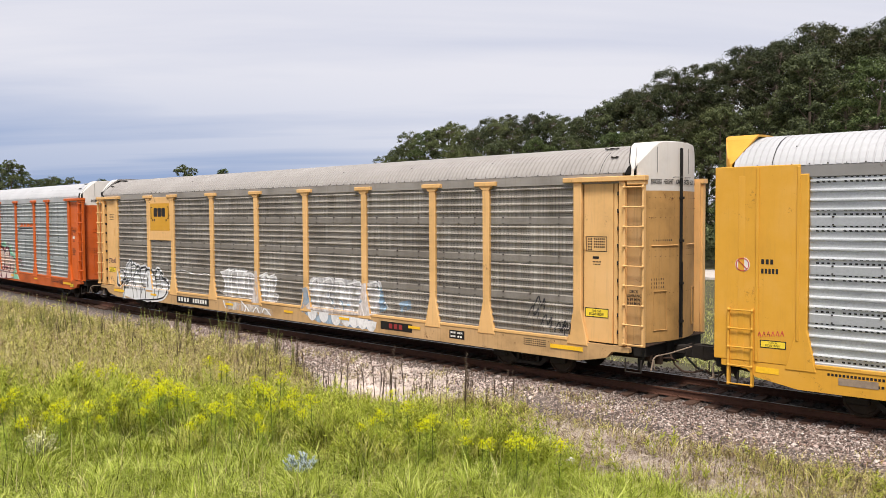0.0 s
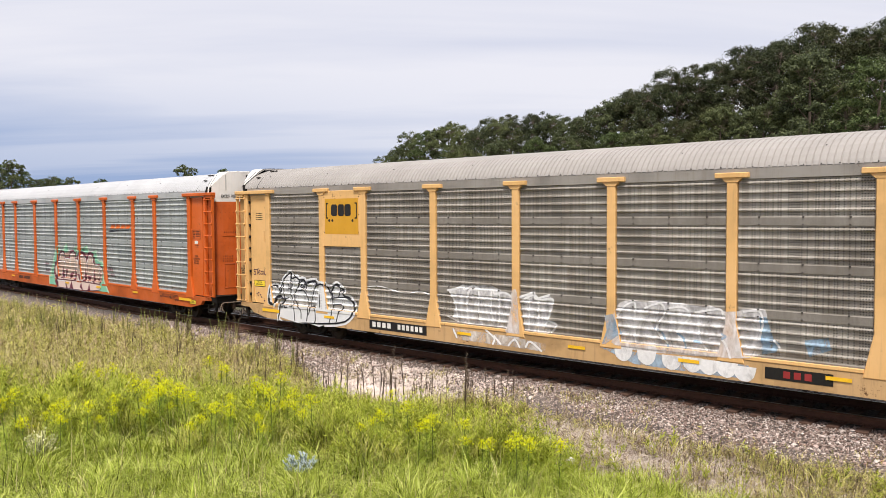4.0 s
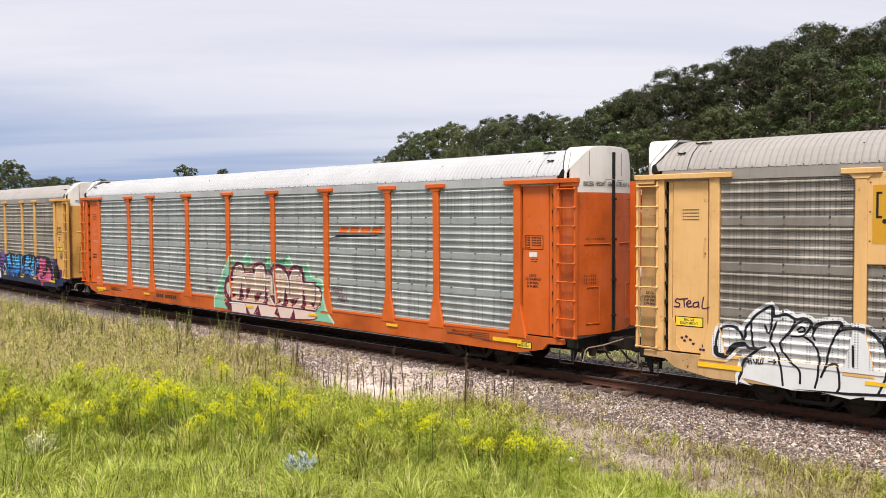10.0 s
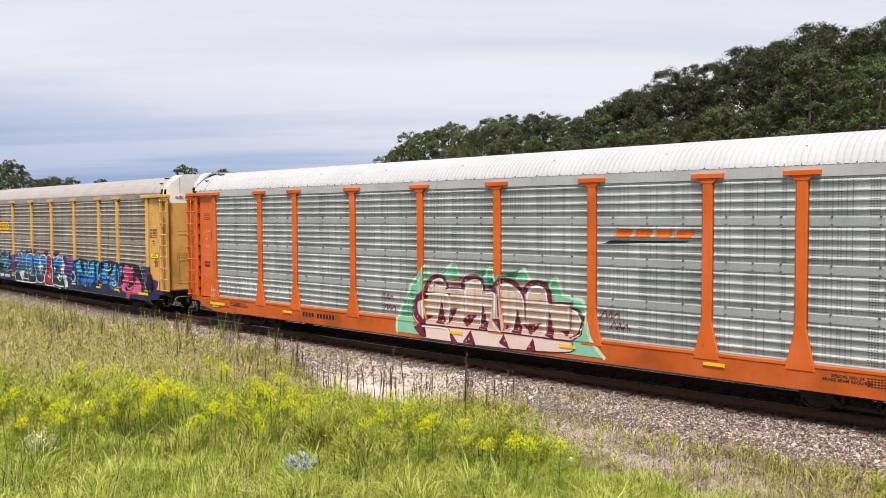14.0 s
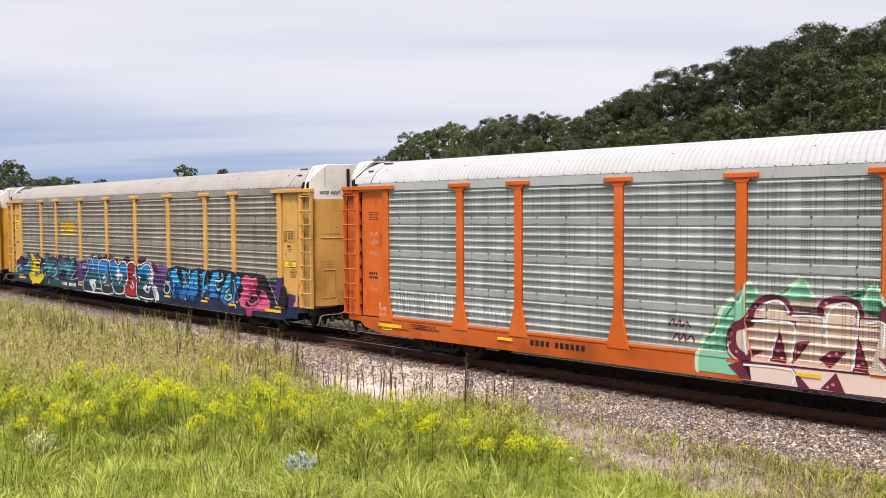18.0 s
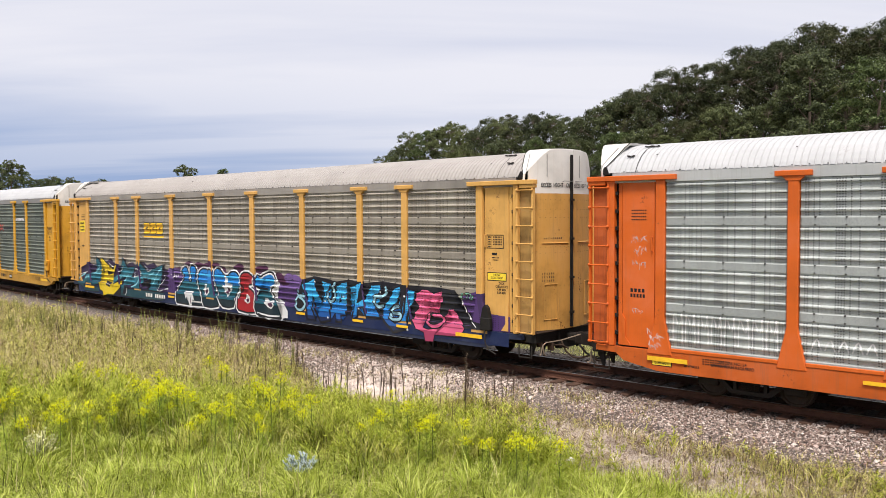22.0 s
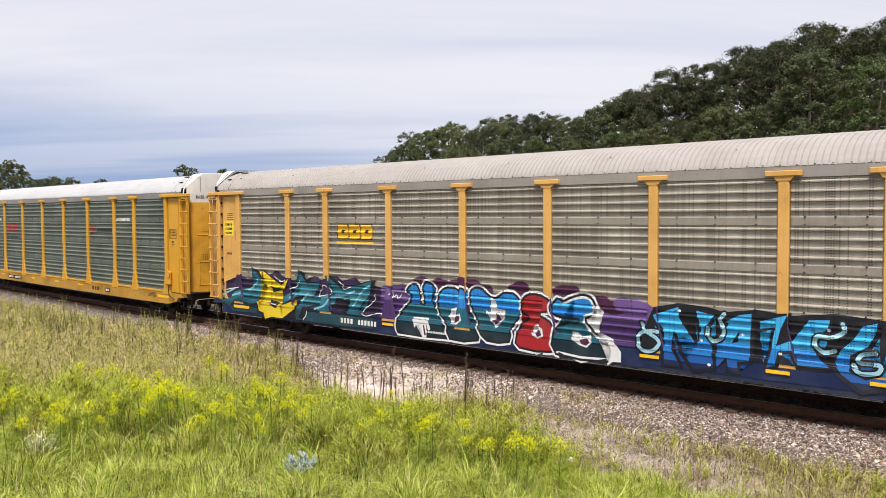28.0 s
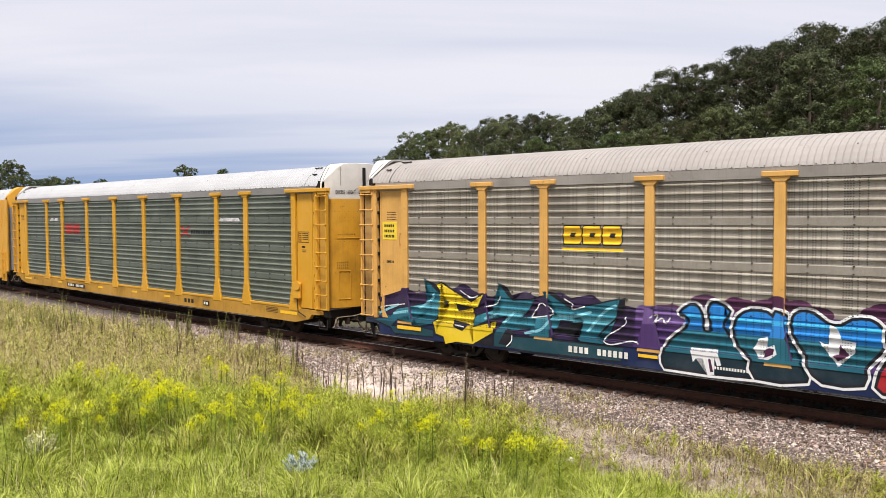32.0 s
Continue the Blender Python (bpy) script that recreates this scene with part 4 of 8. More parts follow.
# ladder recesses: body colours darkened for the shade there, plus brown streaks
R_YEL2 = paint("shaded_bright_yellow_recess", (0.50, 0.27, 0.04), 0.6, 0, 1.0, rust=0.2)
R_TAN = paint("shaded_stained_tan_recess", (0.44, 0.26, 0.105), 0.65, 0, 1.3, dirt=(0.10, 0.06, 0.035), rust=0.3)
R_ORANGE = paint("shaded_stained_orange_recess", (0.46, 0.095, 0.02), 0.6, 0, 1.3, dirt=(0.12, 0.04, 0.02), rust=0.25)
R_YEL = paint("shaded_stained_yellow_recess", (0.40, 0.235, 0.075), 0.65, 0, 1.4, dirt=(0.10, 0.06, 0.03), rust=0.35)
M_CHORD_L = paint("pale_grey_steel", (0.46, 0.47, 0.47), 0.5, 0.2, 0.5)
M_CHORD_B = paint("brownish_grey_steel", (0.30, 0.275, 0.25), 0.6, 0.1, 0.8)
P_ORANGE_SILL = paint("grimy_orange_sill", (0.50, 0.10, 0.014), 0.55, 0, 1.0, rust=0.3)
P_PURPLE = paint("dark_purple_spray", (0.055, 0.03, 0.10), 0.5, 0, 0.3)
P_NAVY = paint("dark_navy_spray", (0.02, 0.028, 0.06), 0.5, 0, 0.3)
S_BROWN = sheet_metal("weathered_brown_grey_siding", (0.47, 0.435, 0.39), (0.23, 0.205, 0.178), 0.15, 0.55, brown=0.65, gap=0.58, band=0.6)
S_SILVER = sheet_metal("galvanised_siding", (0.53, 0.555, 0.545), (0.33, 0.355, 0.35), 0.15, 0.5, brown=0.2)
S_TAN = sheet_metal("dusty_tan_siding", (0.46, 0.42, 0.36), (0.29, 0.26, 0.215), 0.15, 0.55, brown=0.45)
S_GREEN = sheet_metal("dark_green_grey_siding", (0.205, 0.23, 0.19), (0.12, 0.14, 0.115), 0.2, 0.5, holes=0.25, brown=0.15)
S_BRIGHT = sheet_metal("bright_perforated_siding", (0.68, 0.70, 0.72), (0.52, 0.54, 0.56), 0.5, 0.4, hole=(0.10, 0.09), brown=0.05, gap=0.85, rows=True)

STYLES = [
    dict(label="bright yellow car carrier with silver perforated siding and white roof", paint=P_YEL3, sheet=S_BRIGHT, roof=M_ROOF_W, hood=P_YEL3, hood_label="yellow roof end", door=M_CHORD, plain_end=True),
    dict(label="faded tan-yellow car carrier with brown-grey siding and graffiti", paint=P_TAN, sheet=S_BROWN, roof=M_ROOF_G, door=D_TAN, recess=R_TAN, recess_label="recess behind the ladder, shade painted in with brown stains", chord=M_CHORD_B, sill=P_TAN_SILL, sill_label="rust-stained faded yellow sill"),
    dict(label="orange car carrier with galvanised siding and pink lettering graffiti", paint=P_ORANGE, sheet=S_SILVER, roof=M_ROOF_W, door=D_ORANGE, recess=R_ORANGE, recess_label="recess behind the ladder, shade painted in with brown stains", chord=M_CHORD_L, sill=P_ORANGE_SILL, sill_label="grimy orange sill"),
    dict(label="weathered yellow car carrier covered low down with colourful graffiti", paint=P_YEL, sheet=S_TAN, roof=M_ROOF_D, door=D_YEL, recess=R_YEL, recess_label="recess behind the ladder, shade painted in with brown stains", chord=M_CHORD_B, sill=P_NAVY, foot=P_PURPLE, sill_label="sill sprayed dark blue"),
    dict(label="bright yellow car carrier with dark green-grey siding", paint=P_YEL2, sheet=S_GREEN, roof=M_ROOF_W, door=D_YEL2, sill=P_YEL2_SILL, sill_label="grimy yellow sill", recess=R_YEL2, recess_label="recess behind the ladder, shade painted in with brown streaks"),
    dict(label="dull yellow car carrier with grey end doors", paint=P_YEL3, sheet=S_BROWN, roof=M_ROOF_W, hood=P_YEL3, hood_label="yellow roof end", door=M_CHORD, plain_end=True),
]
CARS = []
for i, st in enumerate(STYLES):
    c = autorack(st)
    c["first"] = -22.30 + PITCH_CARS * (1 - i) + (0.55 if i == 5 else 0.0)
    CARS.append(c)


# ---- plants: materials and fast meshes ----
def leaf_mat(name, stops, glow=0.35, rough=0.6, patch=None, vary=None):
    m, nt, b = material(name)
    geo = nt.nodes.new("ShaderNodeNewGeometry")
    c = ramp(nt, geo.outputs["Random Per Island"], stops)
    if patch:
        n = noise_tex(nt, nt.nodes.new("ShaderNodeTexCoord").outputs["Object"], patch[0], 3, 0.5)
        c = mix(nt, ramp(nt, n, [(0.42, (0, 0, 0)), (0.62, (patch[2],) * 3)]), c, patch[1])
    if vary:
        each = nt.nodes.new("ShaderNodeObjectInfo").outputs["Random"]
        c = mix(nt, ramp(nt, each, [(0.0, (0, 0, 0)), (0.5, (0.2, 0.2, 0.2)), (1.0, (0.75, 0.75, 0.75))]), c, mix(nt, 1.0, c, vary, "MULTIPLY"))
    nt.links.new(c, b.inputs["Base Color"])
    b.inputs["Roughness"].default_value = rough
    b.inputs["Specular IOR Level"].default_value = 0.2
    t = nt.nodes.new("ShaderNodeBsdfTranslucent")
    nt.links.new(c, t.inputs["Color"])
    mx = nt.nodes.new("ShaderNodeMixShader"); mx.inputs[0].default_value = glow
    nt.links.new(b.outputs[0], mx.inputs[1]); nt.links.new(t.outputs[0], mx.inputs[2])
    out = [n for n in nt.nodes if n.type == "OUTPUT_MATERIAL"][0]
    nt.links.new(mx.outputs[0], out.inputs[0])
    return m


def fast_mesh(name, V, F, mat):
    V, F = np.asarray(V, np.float32), np.asarray(F, np.int32)
    me = bpy.data.meshes.new(name)
    me.vertices.add(len(V)); me.vertices.foreach_set("co", V.ravel())
    me.loops.add(F.size); me.loops.foreach_set("vertex_index", F.ravel())
    me.polygons.add(len(F))
    me.polygons.foreach_set("loop_start", np.arange(0, F.size, F.shape[1], dtype=np.int32))
    me.update(calc_edges=True)
    me.materials.append(mat)
    return me


def blades(r, P, length, width, lean):
    """Curved, tapered blades of grass rooted at the points P."""
    n = len(P)
    az = r.uniform(0, 6.283, n)
    face = az + 1.571 + r.normal(0, 0.5, n)
    h = np.stack([np.cos(az), np.sin(az), np.zeros(n)], 1)
    s = np.stack([np.cos(face), np.sin(face), np.zeros(n)], 1)
    ts, ws = (0.0, 0.55, 1.0), (1.0, 0.8, 0.0)
    rows = []
    for t, w in zip(ts, ws):
        c = P + np.array([0, 0, 1.0]) * (length * (t - np.minimum(0.42 * lean, 0.75) * t * t))[:, None] + h * (length * lean * t * t)[:, None]
        if w:
            rows += [c - s * (width * w / 2)[:, None], c + s * (width * w / 2)[:, None]]
        else:
            rows.append(c)
    V = np.stack(rows, 1).reshape(-1, 3)
    tri = np.array([(0, 1, 3), (0, 3, 2), (2, 3, 4)])
    F = (tri[None] + 5 * np.arange(n)[:, None, None]).reshape(-1, 3)
    return V, F


def waves(X, Y, s, k):
    """A smooth uneven field between 0 and 1."""
    return 0.5 + 0.25 * (np.sin(X * s + 1.7 * np.sin(Y * s * 0.8 + k) + k) + np.sin(Y * s * 1.3 + 1.3 * np.sin(X * s * 0.7 - k) + 2 * k))


def scatter(r, n):
    """Points of the ground between the viewer and the track that can come into view."""
    X = -2.0 - 50.0 * r.uniform(0, 1, n) ** 1.5
    Y = r.uniform(-13.4, 1.5, n)
    low_ = np.maximum(0.9 * X - 2.1, -17.4 - 0.373 * X)
    ok = (Y > low_) & (MID + BEND * X * X / 2 - Y > 1.85)
    return X[ok], Y[ok]


def leafy(r_, X_, Y_, Z_, h, n_leaf, size, ratio=0.16, low_=0.15, rise=(-0.2, 0.9), spread=0.10, taper=0.6):
    """Thin stems set with small leaves, or with seeds where low_ is high."""
    n = len(X_)
    tip = np.stack([r_.normal(0, spread, n), r_.normal(0, spread, n), h], 1)
    t = r_.uniform(low_, 1.0, (n, n_leaf))
    base_ = np.stack([X_, Y_, Z_], 1)[:, None] + tip[:, None] * t[..., None]
    a = r_.uniform(0, 6.283, (n, n_leaf))
    d = np.stack([np.cos(a), np.sin(a), r_.uniform(rise[0], rise[1], (n, n_leaf))], -1)
    s_ = np.stack([-np.sin(a), np.cos(a), r_.normal(0, 0.3, (n, n_leaf))], -1)
    L_ = (size * r_.uniform(0.6, 1.5, (n, n_leaf)) * (1.25 - taper * t))[..., None]
    V_ = np.stack([base_, base_ + d * L_ * 0.5 + s_ * L_ * ratio, base_ + d * L_, base_ + d * L_ * 0.5 - s_ * L_ * ratio], 2).reshape(-1, 3)
    F_ = (np.array([(0, 1, 2), (0, 2, 3)])[None] + 4 * np.arange(n * n_leaf)[:, None, None]).reshape(-1, 3)
    return V_, F_


def off_track(X, Y):
    return MID + BEND * X * X / 2 - Y


def lie(X, Y):
    """Height of the ground on the viewer's side of the track."""
    e = off_track(X, Y)
    return -0.605 + np.clip((e - 2.9) / 8.0, 0, 1) * 0.22 + np.interp(e, [1.2, 1.75, 2.5, 2.9], [0.37, 0.345, 0.16, 0.0])


def bare_edge(X, Y):
    """How far from the track's middle the growth begins."""
    return 2.45 + 0.45 * waves(X, Y, 1.1, 3) + 2.1 * np.exp(-((X + 15.8) / 2.8) ** 2) + 0.25 * np.clip((X + 7) / 3, 0, 1)


def soft(v, a, b):
    t = np.clip((v - a) / (b - a), 0, 1)
    return t * t * (3 - 2 * t)


def spot(X, Y, x, y, rx, ry):
    return np.exp(-(((X - x) / rx) ** 2 + ((Y - y) / ry) ** 2))


class Growth:
    """Points of the meadow with the shares of its kinds of growth there."""

    def __init__(self, seed, n):
        self.r = np.random.RandomState(seed)
        X, Y = scatter(self.r, n)
        e = off_track(X, Y)
        keep = self.r.uniform(0, 1, len(X)) < soft(e - bare_edge(X, Y), -0.15, 0.55)
        self.X, self.Y, self.e = X[keep], Y[keep], e[keep]
        X, Y, e = self.X, self.Y, self.e
        self.w = Y - (0.6 * X - 1.1) + 1.5 * (waves(X, Y, 1.7, 5) - 0.5) + 0.9 * (waves(X, Y, 4.1, 2) - 0.5)
        self.dist = np.hypot(X, Y + 16.9)
        self.east = soft(X, -12.5, -10.0) * soft(e, 6.6, 5.6)             # low, half dead growth
        self.dead = np.clip(1.5 * spot(X, Y, -8.9, -3.2, 1.8, 1.4) + 0.9 * spot(X, Y, -6.0, -3.6, 1.6, 0.9) + 0.5 * spot(X, Y, -7.4, -1.1, 0.8, 0.6), 0, 1)
        self.free = 1 - self.east
        self.k = waves(X, Y, 0.9, 1)
        self.k2 = waves(X, Y, 2.6, 4)

    def pick(self, share, n, tuft=7.0):
        """The first n points, drawn by a share that gathers in tufts and thins with distance."""
        t = np.clip(2.2 * waves(self.X, self.Y, tuft, 3.3) * (0.45 + 0.55 * waves(self.X, self.Y, 2.1 * tuft, 1.2)), 0.15, 1.2)
        q = np.nonzero(self.r.uniform(0, 1, len(self.X)) < share * t * np.clip(15.0 / self.dist, 0.3, 1.2) ** 1.2)[0][:n]
        return q

    def at(self, q, down=0.02):
        return np.stack([self.X[q], self.Y[q], lie(self.X[q], self.Y[q]) - down], 1)

    def height(self, q):
        """Uneven growth: lower in hollows, beside the bare stones and in the dead patch."""
        X, Y = self.X[q], self.Y[q]
        return (0.42 + 1.05 * waves(X, Y, 3.1, 2.0) * (0.55 + 0.45 * waves(X, Y, 7.3, 7.0))) * (1 - 0.35 * self.east[q]) * (0.5 + 0.5 * soft(self.e[q] - bare_edge(X, Y), 0, 1.2)) * (1 - 0.68 * spot(X, Y, -14.3, -3.1, 3.2, 1.8))


# near-black first stops: some blades coloured as the shaded gaps between the others
G_LUSH = leaf_mat("lush_grass", [(0.0, (0.04, 0.05, 0.01)), (0.28, (0.22, 0.26, 0.03)), (0.6, (0.53, 0.62, 0.10)), (0.92, (0.72, 0.75, 0.23)), (1.0, (0.78, 0.67, 0.36))], 0.35, patch=(0.9, (0.40, 0.45, 0.05), 0.35))
G_TALL = leaf_mat("tall_green_grass", [(0.0, (0.03, 0.035, 0.01)), (0.3, (0.20, 0.22, 0.035)), (0.65, (0.62, 0.62, 0.12)), (1.0, (0.84, 0.76, 0.34))], 0.35, patch=(1.1, (0.55, 0.50, 0.15), 0.4))
G_OLIVE = leaf_mat("olive_weeds", [(0.0, (0.03, 0.026, 0.014)), (0.3, (0.24, 0.22, 0.07)), (0.75, (0.66, 0.61, 0.20)), (1.0, (0.42, 0.28, 0.17))], 0.35, patch=(0.7, (0.50, 0.38, 0.20), 0.45))
G_STRAW = leaf_mat("straw_coloured_grass", [(0.0, (0.06, 0.05, 0.02)), (0.25, (0.42, 0.37, 0.12)), (0.6, (0.80, 0.73, 0.28)), (0.88, (0.92, 0.84, 0.42)), (1.0, (0.50, 0.54, 0.12))], 0.35, patch=(0.8, (0.58, 0.50, 0.24), 0.6))
G_DRY = leaf_mat("dry_brown_grass", [(0.0, (0.04, 0.028, 0.022)), (0.25, (0.22, 0.165, 0.13)), (0.6, (0.54, 0.44, 0.37)), (0.94, (0.76, 0.67, 0.59)), (1.0, (0.46, 0.43, 0.15))], 0.25, patch=(0.9, (0.48, 0.33, 0.23), 0.4))
G_STRAWMAT = leaf_mat("pale_dead_straw", [(0.0, (0.22, 0.165, 0.13)), (0.4, (0.56, 0.46, 0.39)), (1.0, (0.80, 0.71, 0.63))], 0.2)
G_DARKWEED = leaf_mat("dark_brown_weeds", [(0.0, (0.06, 0.042, 0.03)), (0.6, (0.18, 0.125, 0.08)), (1.0, (0.30, 0.25, 0.12))], 0.3)
L_BRIGHT = leaf_mat("bright_weed_leaf", [(0.0, (0.05, 0.06, 0.01)), (0.3, (0.30, 0.35, 0.03)), (0.75, (0.62, 0.66, 0.10)), (1.0, (0.80, 0.76, 0.20))], 0.45, patch=(0.9, (0.38, 0.44, 0.06), 0.5))
L_OLIVE = leaf_mat("olive_weed_leaf", [(0.0, (0.05, 0.05, 0.016)), (0.35, (0.38, 0.38, 0.085)), (1.0, (0.76, 0.72, 0.22))], 0.35, patch=(0.6, (0.46, 0.36, 0.18), 0.4))
L_TAN = leaf_mat("tan_seed", [(0.0, (0.26, 0.19, 0.11)), (0.5, (0.60, 0.51, 0.27)), (1.0, (0.78, 0.68, 0.40))], 0.3, patch=(0.5, (0.50, 0.36, 0.24), 0.6))
L_BROWN = leaf_mat("brown_weed_leaf", [(0.0, (0.08, 0.055, 0.04)), (0.5, (0.21, 0.14, 0.095)), (1.0, (0.36, 0.27, 0.17))], 0.3)

m = Growth(11, 1500000)
W, O, E2 = m.w, m.free, m.east
GRASS = [
    ("lush_grass", G_LUSH, soft(W, 1.7, 0.7) * O * (1 - m.dead) + 0.10 * soft(W, 4.5, 2.5) * O + 0.035 * E2 * m.k2, 68000, 0.34, 0.11, 0.0115, 0.95, "bright green uneven meadow grass"),
    ("arching_grass", G_LUSH, soft(W, 2.6, 1.2) * O * soft(waves(m.X, m.Y, 2.9, 6), 0.52, 0.75) * 0.5, 7000, 0.62, 0.14, 0.016, 1.0, "long arching bright grass in tufts"),
    ("tall_grass", G_TALL, soft(W, 0.7, 1.6) * soft(W, 7.5, 3.8) * O * 0.55 + 0.045 * E2 * (1 - m.dead) * m.k, 32000, 0.66, 0.16, 0.014, 0.7, "tall green grass between flowering weeds"),
    ("straw_grass", G_STRAW, soft(W, 3.6, 5.4) * O * (0.3 + 0.7 * m.k) * 0.8 + 0.10 * soft(W, 1.5, 3.0) * O + 0.10 * E2 * m.k2, 24000, 0.60, 0.16, 0.013, 0.85, "straw-yellow seeding grass near the track"),
    ("olive_weeds", G_OLIVE, soft(W, 3.0, 4.6) * O * (1 - 0.6 * m.k) * 0.7 + 0.24 * E2 * (1 - m.dead) * (0.3 + m.k2), 30000, 0.42, 0.14, 0.014, 0.8, "olive and brownish low weeds"),
    ("dry_grass", G_DRY, 1.3 * m.dead * E2 + 0.55 * E2 * (0.3 + m.k2) + 0.06 * O * soft(W, 3.6, 5.0), 56000, 0.30, 0.09, 0.013, 1.8, "dead matted brown grass beside the crushed stone"),
    ("matted_straw", G_STRAWMAT, 0.9 * m.dead * E2, 9000, 0.50, 0.12, 0.012, 2.6, "long pale dead straw lying matted on the ground"),
    ("dark_weeds", G_DARKWEED, soft(W, 3.2, 4.6) * O * soft(m.k2, 0.5, 0.8) * 0.12 + 0.05 * E2 * m.k, 3800, 0.62, 0.2, 0.008, 0.3, "dark brown withered weeds in the meadow"),
]
for nm, mt, share, cap_, L, dL, wd, lean, lab in GRASS:
    q = m.pick(share, cap_)
    n = len(q)
    ln = np.clip(m.r.normal(L, dL, n), 0.08, 2) * m.height(q)
    V, F = blades(m.r, m.at(q), ln, wd * np.clip(m.dist[q] / 13, 0.9, 2.6) * m.r.uniform(0.6, 1.5, n), lean * m.r.uniform(0.25, 1.5, n))
    tagged(new(nm, fast_mesh(nm, V, F, mt)), lab, "grass", kind="stuff")

# broad and narrow leaved weeds, and stems with fluffy seeds
m = Growth(17, 330000)
W, O, E2 = m.w, m.free, m.east
belt = soft(W, 0.9, 1.8) * soft(W, 4.9, 3.9)
WEEDS = [
    ("green_leafy_weeds", L_BRIGHT, belt * O + 0.7 * spot(m.X, m.Y, -11.6, -5.4, 1.5, 0.9) + 0.45 * spot(m.X, m.Y, -8.1, -5.0, 0.9, 0.5) + 0.008 * E2, 3800, 0.72, 0.13, 38, 0.080, 0.11, 0.2, (0.1, 1.3), 0.07, "bright green narrow-leaved weeds in the meadow"),
    ("olive_leafy_weeds", L_OLIVE, soft(W, 3.4, 4.6) * O * (0.4 + 0.6 * m.k) + 0.07 * E2 * (1 - m.dead), 5600, 0.62, 0.14, 32, 0.055, 0.12, 0.2, (-0.1, 1.0), 0.09, "olive leafy weeds near the track"),
    ("seeding_weeds", L_TAN, soft(W, 3.6, 5.0) * O * (0.25 + 0.75 * m.k2) + 0.05 * E2, 2600, 0.70, 0.14, 28, 0.032, 0.22, 0.58, (-0.2, 1.0), 0.10, "tan weeds with fluffy seeds in the meadow"),
    ("brown_leafy_weeds", L_BROWN, soft(W, 3.6, 5.0) * O * soft(m.k, 0.55, 0.2) * 0.35 + 0.22 * E2, 1100, 0.55, 0.15, 30, 0.04, 0.16, 0.25, (-0.2, 0.9), 0.10, "withered brown weeds near the track"),
]
for nm, mt, share, cap_, L, dL, n_leaf, size, ratio, low_, rise, spread, lab in WEEDS:
    q = m.pick(share, cap_, 4.5)
    h = np.clip(m.r.normal(L, dL, len(q)), 0.15, 1.4) * m.height(q) * 1.1
    V, F = leafy(m.r, *m.at(q).T, h, n_leaf, size * np.clip(m.dist[q] / 14, 0.9, 2.0)[:, None], ratio, low_, rise, spread)
    tagged(new(nm, fast_mesh(nm, V, F, mt)), lab, "weeds", kind="stuff")

# low tufts that creep over the crushed stone
r = np.random.RandomState(21)
cx, cy = scatter(r, 9000)
e_ = MID + BEND * cx * cx / 2 - cy
q = (e_ < 3.9) & (waves(cx, cy, 0.8, 4) > 0.42) & (r.uniform(0, 1, len(cx)) < 0.25 + 0.6 * np.clip(e_ - 2.3, 0, 1))
cx, cy = cx[q][:320], cy[q][:320]
TX, TY = np.repeat(cx, 45) + r.normal(0, 0.13, len(cx) * 45), np.repeat(cy, 45) + r.normal(0, 0.13, len(cx) * 45)
TZ = np.interp(MID + BEND * TX * TX / 2 - TY, [1.2, 1.75, 2.9], [-0.18, -0.2, -0.6])
V, F = blades(r, np.stack([TX, TY, TZ], 1), r.uniform(0.06, 0.2, len(TX)), np.full(len(TX), 0.012), r.uniform(0.4, 1.4, len(TX)))
tagged(new("stone_weeds", fast_mesh("stone_weeds", V, F, G_OLIVE)), "small olive weeds growing through the crushed stone", "weeds", kind="stuff")

# thin upright stems standing over the meadow
m = Growth(25, 160000)
W, O, E2 = m.w, m.free, m.east
STEMS = [
    ("brown_weed_stems", plain("withered_stem", (0.10, 0.072, 0.05), 0.85), soft(W, 2.8, 4.2) * (O + 0.35 * E2) * soft(m.k2, 0.35, 0.7) * (0.25 + 0.75 * spot(m.X, m.Y, -17.5, -4.0, 4.5, 2.2)), 1100, 0.80, 0.16, 0.009, 0.10, "thin dark withered stems standing over the meadow"),
    ("pale_grass_stems", leaf_mat("pale_seed_stem", [(0.0, (0.40, 0.33, 0.14)), (1.0, (0.68, 0.60, 0.33))], 0.3), soft(W, 2.2, 3.8) * O + 0.15 * O, 4200, 0.74, 0.15, 0.007, 0.30, "thin pale seeding grass stems"),
    ("green_weed_stems", leaf_mat("lime_stem", [(0.0, (0.20, 0.26, 0.04)), (1.0, (0.52, 0.58, 0.13))], 0.3), soft(W, 0.9, 1.6) * soft(W, 4.8, 4.0) * O, 4200, 0.68, 0.13, 0.008, 0.18, "thin upright green weed stems"),
]
for nm, mt, share, cap_, L, dL, wd, lean, lab in STEMS:
    q = m.pick(share, cap_, 3.0)
    V, F = blades(m.r, m.at(q), np.clip(m.r.normal(L, dL, len(q)), 0.2, 1.5) * (0.55 + 0.45 * m.height(q)), wd * np.clip(m.dist[q] / 14, 0.9, 2.2), lean * m.r.uniform(0.2, 1.6, len(q)))
    tagged(new(nm, fast_mesh(nm, V, F, mt)), lab, "weeds", kind="stuff")

# meadow behind the track
G_FAR = leaf_mat("pale_far_grass", [(0.0, (0.14, 0.15, 0.045)), (0.4, (0.34, 0.36, 0.11)), (0.8, (0.52, 0.51, 0.19)), (1.0, (0.60, 0.54, 0.28))], 0.3)
r = np.random.RandomState(31)
FN = 46000
FY = 6.6 + 34 * r.uniform(0, 1, FN) ** 1.7
